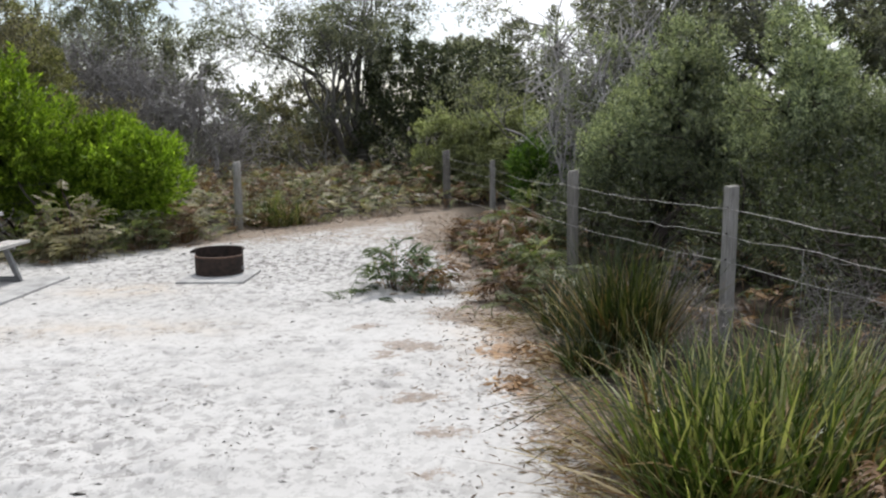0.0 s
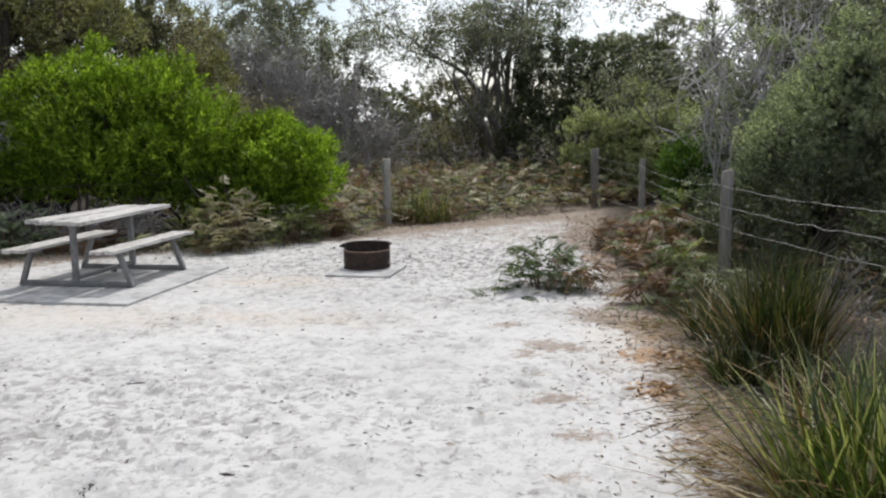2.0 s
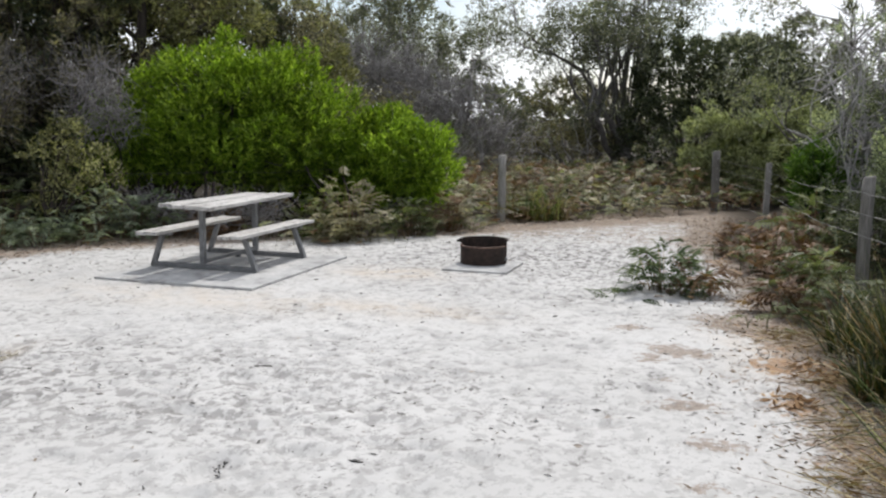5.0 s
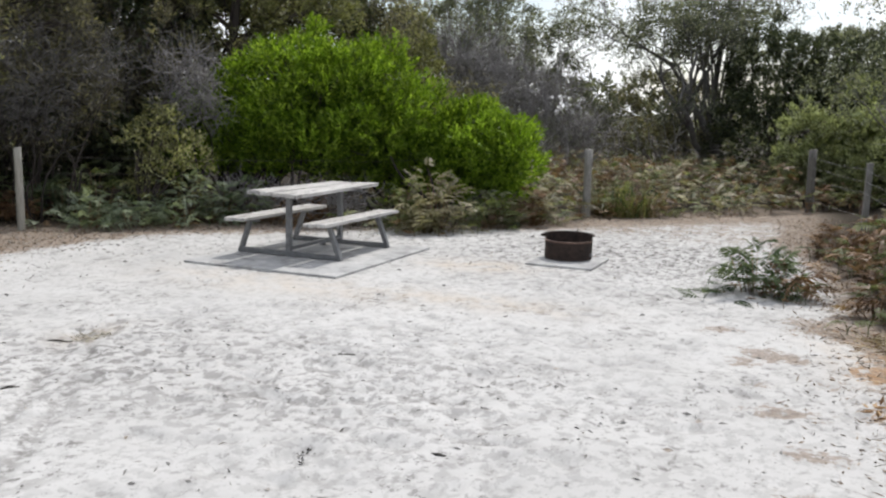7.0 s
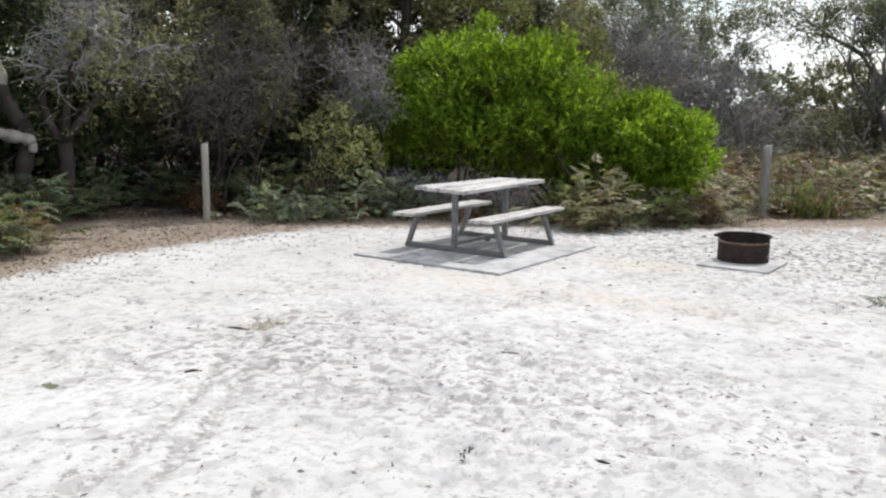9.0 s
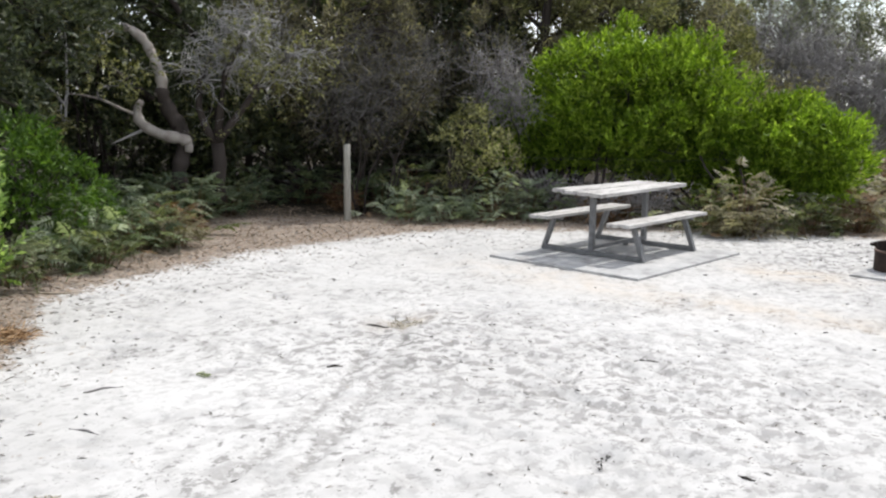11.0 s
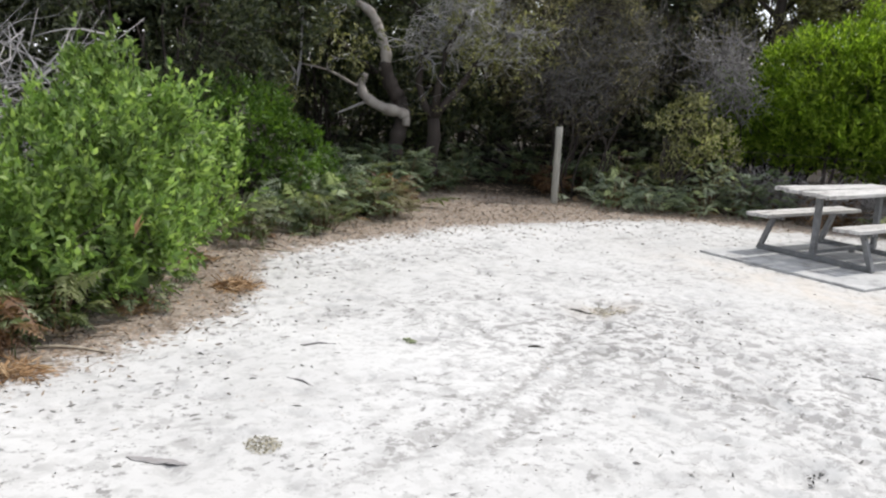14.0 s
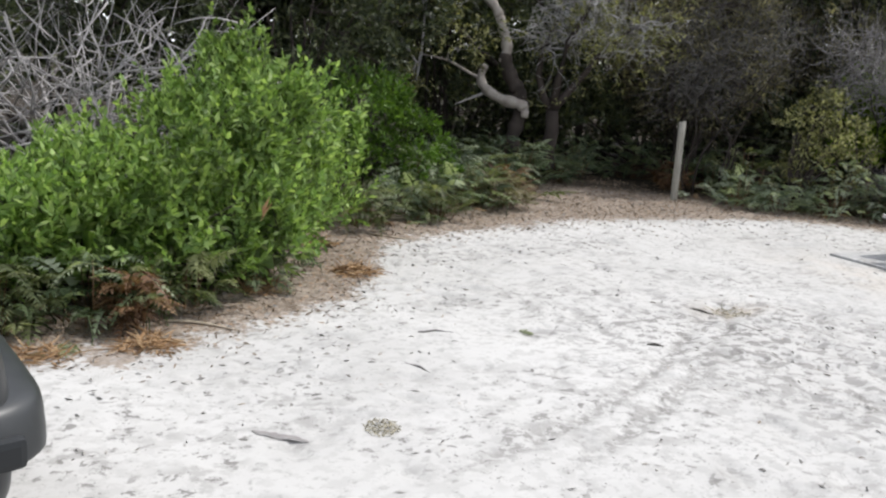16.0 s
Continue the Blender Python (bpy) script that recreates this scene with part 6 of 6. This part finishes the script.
# undergrowth that hides the floor of the wood, shade painted as dark leaves
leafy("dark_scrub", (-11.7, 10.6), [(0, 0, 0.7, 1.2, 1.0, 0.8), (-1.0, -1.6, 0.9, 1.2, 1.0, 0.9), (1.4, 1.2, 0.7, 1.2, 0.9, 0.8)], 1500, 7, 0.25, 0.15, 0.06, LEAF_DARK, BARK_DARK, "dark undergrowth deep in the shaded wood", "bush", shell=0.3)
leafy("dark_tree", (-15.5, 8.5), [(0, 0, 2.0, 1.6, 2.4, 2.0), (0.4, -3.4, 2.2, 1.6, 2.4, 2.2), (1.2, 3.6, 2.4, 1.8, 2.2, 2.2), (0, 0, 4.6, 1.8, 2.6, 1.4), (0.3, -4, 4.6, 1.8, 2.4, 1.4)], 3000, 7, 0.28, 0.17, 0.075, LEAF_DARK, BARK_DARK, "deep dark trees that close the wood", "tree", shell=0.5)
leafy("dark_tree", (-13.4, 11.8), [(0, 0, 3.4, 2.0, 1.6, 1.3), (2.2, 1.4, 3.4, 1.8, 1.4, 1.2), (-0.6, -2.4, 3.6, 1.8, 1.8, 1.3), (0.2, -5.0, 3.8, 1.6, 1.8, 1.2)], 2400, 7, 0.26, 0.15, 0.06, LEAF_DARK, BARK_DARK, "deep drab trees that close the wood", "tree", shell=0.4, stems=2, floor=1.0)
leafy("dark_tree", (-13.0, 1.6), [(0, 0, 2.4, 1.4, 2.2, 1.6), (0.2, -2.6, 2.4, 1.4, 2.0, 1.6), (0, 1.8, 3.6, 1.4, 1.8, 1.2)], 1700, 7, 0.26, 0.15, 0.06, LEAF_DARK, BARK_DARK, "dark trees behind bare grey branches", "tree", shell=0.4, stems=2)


def beyond(x, y):
    return back_gap(x, y) < 0.45 and x < 1.2


bracken_field("bracken_field", (-6.5, 1.2, 13.5, 25), 200, 0.55, FERN_PALE, "pale dry bracken covering the ground beyond the back fence", beyond)
bracken_field("bracken_field", (-6.5, 1.2, 13.5, 25), 110, 0.55, FERN_GREEN, "green bracken covering the ground beyond the back fence", beyond)
bracken_field("bracken_field", (-6.5, 1.2, 13.5, 23), 420, 0.5, FERN_RUST, "rust-brown dead bracken beyond the back fence", beyond)
bracken_field("bracken_understorey", (-13.5, -8.6, 5.5, 13.5), 260, 0.6, FERN_BLUE, "dark bracken under the shaded trees", lambda x, y: left_gap(x, y) < -0.3 and not (8.3 < y + 0.35 * (x + 9.5) < 9.7))
bracken_field("bracken_understorey", (0.9, 5.5, 7.0, 16.0), 260, 0.55, FERN_GREEN, "dark bracken under the tea-tree scrub", lambda x, y: x > 2.6 - 0.13 * y + 0.8)
bracken_field("bracken_understorey", (0.9, 5.5, 6.0, 14.0), 160, 0.55, FERN_RUST, "dead brown bracken under the tea-tree scrub", lambda x, y: x > 2.6 - 0.13 * y + 0.9)

def leaf_field(name, n, leaf, label, seed):
    """The leafy top of the bracken beyond the fence."""
    x, y = RNG.uniform(-7.5, 1.4, n * 3), RNG.uniform(13.2, 24.5, n * 3)
    k = (back_gap(x, y) < 0.35) & (fbm(x * 1.1, y * 1.1, 3, seed) > 0.44)
    x, y = x[k][:n], y[k][:n]
    top = 0.30 + 0.7 * fbm(x * 1.3, y * 1.3, 3, 15) * smooth(0.4, -1.0, back_gap(x, y))
    P = np.stack([x, y, top * RNG.uniform(0.25, 1.0, len(x))], 1)
    ob = new(name, array_mesh(name, *plates(P, unit(sphere_dirs(len(x)) * [1, 1, 0.35] + [0, 0, 0.2]), RNG.uniform(0.16, 0.34, len(x)), 5), leaf))
    return tagged(ob, label, "bracken", kind="stuff")


leaf_field("bracken_tops", 2600, FERN_PALE, "pale bracken tops beyond the back fence", 81)
leaf_field("bracken_tops", 1200, FERN_GREEN, "green bracken tops beyond the back fence", 82)
leaf_field("bracken_tops", 2300, FERN_RUST, "rusty bracken tops beyond the back fence", 83)

# ---- far woods that close the view ----
n = 6500
ang = np.radians(RNG.uniform(-32, 112, n))
dist = RNG.uniform(28, 36, n)
hmax = 2.1 + 1.2 * fbm(ang * 9 + 30, dist * 0.05 + 3, 3, 77)
P = np.stack([-np.sin(ang) * dist, np.cos(ang) * dist, hmax * RNG.random(n) ** 0.8], 1)
far = new("far_woods", array_mesh("far_woods", *sprigs(P, unit(sphere_dirs(n) + [0, 0, 0.4]), 4, 0.3, 0.28, 0.13, 1.0), LEAF_GUM))
tagged(far, "distant dull green woods behind the clearing", "woods", kind="stuff")


# ---- parked car by the scrub: only its rear corner shows ----
m = Nodes("car_paint")
g = m.noise(3.0, 4)
CAR_PAINT = m.done(m.ramp(g, [(0.35, (0.018, 0.021, 0.022)), (0.65, (0.05, 0.052, 0.054))]), 0.42, 0.2, spec=0.5)
m = Nodes("car_trim")
CAR_TRIM = m.done((0.018, 0.02, 0.022), 0.5, spec=0.4)
m = Nodes("car_glass")
CAR_GLASS = m.done((0.02, 0.025, 0.025), 0.05, 0.0, spec=0.9)
m = Nodes("tyre_rubber")
TYRE = m.done(m.ramp(m.noise(40, 3), [(0.3, (0.015, 0.015, 0.015)), (0.7, (0.03, 0.029, 0.027))]), 0.85)
m = Nodes("alloy")
ALLOY = m.done((0.45, 0.45, 0.46), 0.35, 0.9)
m = Nodes("tail_lens")
LENS = m.done((0.06, 0.008, 0.008), 0.15, spec=0.6)

CAR_AT = (-3.25, -1.90, 0.0)
car = thing("car", CAR_AT, "dark grey hatchback parked on the sand beside the scrub", "car", turn=8)


def hull(name, parent, stations, mat, half=0.80, label="", zlow=0.22):
    """A body shell from cross-sections along its length: (y, low z, belt z, top z, half width at belt, half width at top)."""
    bm = bmesh.new()
    rows = []
    for y, z0, zb, zt, wb, wt in stations:
        prof = [(0.78 * wb, z0), (0.97 * wb, z0 + 0.10), (wb * 1.015, z0 + 0.4 * (zb - z0)), (wb, z0 + 0.72 * (zb - z0)), (0.965 * wb, zb), (wt, zb + 0.9 * (zt - zb)), (wt * 0.86, zt)]
        ring_ = [bm.verts.new((x, y, z)) for x, z in prof] + [bm.verts.new((-x, y, z)) for x, z in prof[::-1]]
        rows.append(ring_)
    for A, B in zip(rows[:-1], rows[1:]):
        for k in range(len(A)):
            bm.faces.new((A[k], A[(k + 1) % len(A)], B[(k + 1) % len(A)], B[k]))
    bm.faces.new(rows[0])
    bm.faces.new(rows[-1][::-1])
    bmesh.ops.recalc_face_normals(bm, faces=bm.faces)
    ob = part(name, bm, mat, parent, label, smooth=True)
    sub = ob.modifiers.new("round", "SUBSURF")
    sub.levels = sub.render_levels = 2
    return ob


body = hull("body", car, [(1.98, 0.42, 0.62, 0.70, 0.66, 0.60), (1.95, 0.30, 0.80, 0.88, 0.76, 0.66), (1.82, 0.24, 0.92, 1.02, 0.81, 0.70), (1.4, 0.22, 0.93, 1.06, 0.84, 0.74), (0.4, 0.20, 0.92, 1.0, 0.85, 0.76), (-0.7, 0.20, 0.90, 0.98, 0.85, 0.76), (-1.5, 0.22, 0.82, 0.88, 0.82, 0.7), (-1.9, 0.26, 0.66, 0.72, 0.74, 0.6), (-2.0, 0.34, 0.55, 0.6, 0.62, 0.5)], CAR_PAINT)
hull("cabin", car, [(1.86, 0.93, 0.98, 1.02, 0.66, 0.62), (1.5, 0.93, 1.2, 1.38, 0.68, 0.56), (0.9, 0.93, 1.28, 1.45, 0.70, 0.58), (0.0, 0.93, 1.28, 1.44, 0.70, 0.58), (-0.5, 0.93, 1.12, 1.28, 0.69, 0.58), (-1.1, 0.90, 0.93, 0.96, 0.66, 0.6)], CAR_GLASS, label="dark car windows")
hull("roof", car, [(1.55, 1.37, 1.385, 1.39, 0.50, 0.48), (1.0, 1.425, 1.445, 1.455, 0.56, 0.52), (0.0, 1.42, 1.44, 1.45, 0.56, 0.52), (-0.4, 1.33, 1.345, 1.35, 0.53, 0.5)], CAR_PAINT)
hull("rear_bumper", car, [(2.07, 0.50, 0.64, 0.67, 0.62, 0.58), (2.04, 0.46, 0.66, 0.70, 0.76, 0.7), (1.88, 0.44, 0.67, 0.71, 0.845, 0.8), (1.62, 0.46, 0.66, 0.69, 0.855, 0.82)], CAR_PAINT, label="dusty dark rear bumper")
for sx in (-1, 1):
    bm = bmesh.new()
    box(bm, (0.05, 0.34, 0.085), pose(sx * 0.848, 1.80, 0.60, 0, 0, 8 * sx), 0.02)
    part("corner_moulding", bm, CAR_TRIM, car, "black plastic corner strip")
    bm = bmesh.new()
    box(bm, (0.04, 0.5, 0.06), pose(sx * 0.70, 1.62, 0.955, 6, 0, 14 * sx), 0.015)
    part("window_trim", bm, CAR_TRIM, car, "black trim under the rear window")
    bm = bmesh.new()
    box(bm, (0.08, 0.14, 0.10), pose(sx * 0.735, 1.80, 0.86, 0, 0, -20 * sx), 0.03)
    part("tail_light", bm, LENS, car, "dark red tail light lens")
    bm = bmesh.new()
    box(bm, (0.02, 2.3, 0.035), pose(sx * 0.858, 0.1, 0.52), 0.008)
    part("side_moulding", bm, CAR_TRIM, car)
    for wy in (1.28, -1.28):
        arch = bmesh.new()
        bmesh.ops.create_cone(arch, cap_ends=True, segments=32, radius1=0.345, radius2=0.345, depth=0.24, matrix=pose(sx * 0.745, wy, 0.31, 0, 90, 0))
        part("wheel_arch", arch, CAR_TRIM, car)
        w = bmesh.new()
        bmesh.ops.create_cone(w, cap_ends=True, segments=32, radius1=0.30, radius2=0.30, depth=0.19, matrix=pose(sx * 0.79, wy, 0.30, 0, 90, 0))
        bmesh.ops.bevel(w, geom=[e for e in w.edges if len(e.link_faces) == 2 and e.calc_face_angle(0) > 1.0], offset=0.03, segments=2, affect="EDGES")
        wheel = part("wheel", w, TYRE, car, "black rubber tyre")
        r = bmesh.new()
        bmesh.ops.create_cone(r, cap_ends=True, segments=24, radius1=0.20, radius2=0.17, depth=0.02, matrix=pose(sx * 0.892, wy, 0.30, 0, 90 * sx, 0))
        part("rim", r, ALLOY, wheel, "silver wheel rim")

# ---- loose things on the sand ----
def stick(x, y, ln, r, turn, mat, label, name="stick", bend=0.05):
    t = thing(name, (x, y, ground_at(x, y) + r * 0.7), label, "stick", turn=turn)
    f = np.linspace(-0.5, 0.5, 7)
    p = np.stack([f * ln, bend * ln * np.sin(f * 5 + x), 0.004 * np.cos(f * 9)], 1)
    part_arrays("twig", *tube_arrays([(p, r * np.array([0.6, 0.9, 1, 0.95, 0.9, 0.7, 0.4]))], 6), mat, t, smooth=True)
    return t


def tuft(name, x, y, rx, ry, n, L, W, mat, label, category, flat=0.35, turn=0.0, h=0.05):
    """A little heap of dry stalks, needles or moss lying on the ground."""
    a, r = RNG.uniform(0, 2 * np.pi, n), np.sqrt(RNG.random(n))
    px, py = x + rx * r * np.cos(a), y + ry * r * np.sin(a)
    P = np.stack([px, py, ground_height(px, py) + 0.004 + h * (1 - r) * RNG.random(n)], 1)
    D = unit(np.stack([RNG.normal(size=n), RNG.normal(size=n), flat * RNG.normal(size=n)], 1))
    V, T = leaf_arrays(P, D, L * RNG.uniform(0.5, 1.3, n), W, 0.2)
    V[:, 2] = np.maximum(V[:, 2], ground_height(V[:, 0], V[:, 1]) + 0.002)
    ob = new(name, array_mesh(name, V, T, mat))
    return tagged(ob, label, category, kind="stuff")


for k, (x, y, ln, r, turn, mat, label) in enumerate((
        (-4.88, 4.72, 0.24, 0.007, 24, STICK_DARK, "short dark stick lying on the sand"),
        (-2.89, 5.33, 0.22, 0.004, 8, STICK_DARK, "thin dark twig on the scuffed sand"),
        (-1.71, 3.92, 0.08, 0.007, 5, STICK_DARK, "small charred stick on the sand"),
        (-4.31, 3.80, 0.10, 0.008, 50, STICK_DARK, "small dark twig on the sand"),
        (-5.55, 1.25, 0.62, 0.010, 50, STICK_PALE, "long pale dry stalk at the litter's edge"),
        (-5.35, 0.95, 0.45, 0.008, 70, STICK_PALE, "pale dry stalk beside dead bracken"),
        (-8.5, 4.12, 0.7, 0.012, 65, STICK_PALE, "long pale stick on brown litter"),
        (-7.7, 3.6, 0.45, 0.008, 40, STICK_PALE, "pale thin stick on brown litter"),
        (-11.9, 8.9, 0.7, 0.04, 20, STICK_PALE, "pale broken log lying on the path"),
        (-4.95, 2.6, 0.22, 0.006, 70, BARK_TWIG, "small grey twig lying on sand"),
        (-4.4, 2.2, 0.2, 0.006, 20, BARK_TWIG, "small grey twig lying on sand"))):
    stick(x, y, ln, r, turn, mat, label, "log" if r > 0.04 else "stick")
for x, y, rx, ry, n in ((-6.52, 2.76, 0.16, 0.16, 130), (-5.2, 0.95, 0.13, 0.16, 130), (-5.15, 0.4, 0.12, 0.16, 80), (-7.55, 2.85, 0.12, 0.12, 60), (-6.25, 1.9, 0.15, 0.2, 100)):
    tuft("dead_bracken", x, y, rx, ry, n * 2, 0.13, 0.009, STRAW, "heap of orange-brown dead bracken on the litter", "dead bracken", h=0.08)
tuft("dry_moss_patch", -3.73, 1.67, 0.09, 0.08, 320, 0.016, 0.008, MOSS, "small olive-brown dry moss patch on the sand", "moss", h=0.008)
tuft("moss_tuft", -4.77, 3.15, 0.055, 0.035, 180, 0.014, 0.007, MOSS_GREEN, "tiny green moss tuft on white sand", "moss", h=0.02)
bark = thing("bark_piece", (-3.82, 1.23, ground_at(-3.82, 1.23) + 0.002), "flat curved grey piece of shed bark on the sand", "bark", turn=28)
f, g = np.meshgrid(np.linspace(-0.13, 0.13, 13), np.linspace(-1, 1, 5), indexing="ij")
wd = 0.028 * (1 - (f / 0.15) ** 2) * (1 + 0.45 * np.sin(f * 95) * np.cos(f * 31 + g))
V = np.stack([f, g * wd + 0.04 * np.sin(f * 9), 0.003 * (1 - g**2) + 0.001 * np.sin(f * 70 + g * 3)], -1).reshape(-1, 3)
i = (np.arange(12)[:, None] * 5 + np.arange(4)).reshape(-1, 1)
part_arrays("sheet", V, np.concatenate([i + [0, 5, 6], i + [0, 6, 1]]), BARK_TWIG, bark, smooth=True)
tuft("charcoal_scatter", -2.31, 3.66, 0.06, 0.10, 16, 0.022, 0.014, STICK_DARK, "few bits of charcoal in a sandy hollow", "charcoal", h=0.012)["kind"] = "stuff"
tuft("dry_weed", -4.79, 4.95, 0.12, 0.16, 90, 0.06, 0.008, MOSS, "flattened dry brown weed on the sand", "weed", h=0.03)
tuft("dead_bracken", 0.62, 6.2, 0.22, 0.3, 130, 0.09, 0.02, STRAW, "orange-brown dead bracken beside the sedge", "dead bracken", h=0.05)
tuft("dead_bracken", 0.42, 5.5, 0.16, 0.2, 80, 0.09, 0.02, STRAW, "orange-brown dead bracken on the sand's edge", "dead bracken", h=0.04)
for x, y, rx, ry, n in ((0.66, 4.25, 0.24, 0.4, 280), (0.72, 3.6, 0.24, 0.35, 220), (0.75, 5.1, 0.24, 0.4, 240), (0.8, 5.9, 0.3, 0.4, 220), (0.6, 7.2, 0.3, 0.4, 300)):
    tuft("dry_grass", x, y, rx, ry, n, 0.16, 0.007, SEDGE_DRY, "flattened straw-coloured dry grass beside the sedge", "dry grass", flat=0.2, h=0.05)
dead_leaf = thing("dead_leaf", (-5.95, 1.80, 0.60), "large curled tan dead leaf caught in the shrub", "leaf", turn=30)
V, T = leaf_arrays(np.array([[0.0, 0, -0.08], [0.01, 0.01, -0.06]]), unit(np.array([[0.2, 0.5, 0.8], [0.1, 0.3, 0.9]])), 0.16, 0.055, 0.3)
part_arrays("blade", V, T, STRAW, dead_leaf)


def scatter(name, n, where, L, W, mat, label, flat=0.06):
    """Small dry leaves and twigs strewn over the ground."""
    x, y = RNG.uniform(-12.5, 2.2, n * 4), RNG.uniform(0.3, 16, n * 4)
    k = RNG.random(n * 4) < where(x, y)
    x, y = x[k][:n], y[k][:n]
    c = len(x)
    P = np.stack([x, y, ground_height(x, y) + 0.0025], 1)
    D = unit(np.stack([RNG.normal(size=c), RNG.normal(size=c), flat * np.abs(RNG.normal(size=c))], 1))
    ob = new(name, array_mesh(name, *leaf_arrays(P, D, L * RNG.uniform(0.35, 1.5, c), W * RNG.uniform(0.5, 1.3, c), 0.25), mat))
    return tagged(ob, label, "leaf litter", kind="stuff")


def sand_share(x, y):
    patch = smooth(0.42, 0.68, fbm(x * 0.9, y * 0.9, 3, 61))
    s = 0.03 + 0.2 * patch + 0.9 * spot(x, y, -2.0, 11.0, 2.6, 1.7) + 0.3 * spot(x, y, -3.0, 4.6, 2.5, 1.0) + 0.7 * smooth(2.2, 0.1, sand_gap(x, y))
    return s * (clearing(x, y) > 0) * 0.9


def edge_share(x, y):
    e = np.minimum(np.minimum(side_edge(y) - x - 0.1, back_gap(x, y) - 0.3), sand_gap(x, y))
    return smooth(0.7, -0.3, e) * (clearing(x, y) > -1.6)


scatter("leaf_litter", 5200, sand_share, 0.042, 0.016, DEBRIS, "small dark dry leaves and twigs strewn on the sand")
scatter("needle_litter", 26000, edge_share, 0.045, 0.011, NEEDLES, "brown needles and dry leaves at the clearing's edge", 0.25)
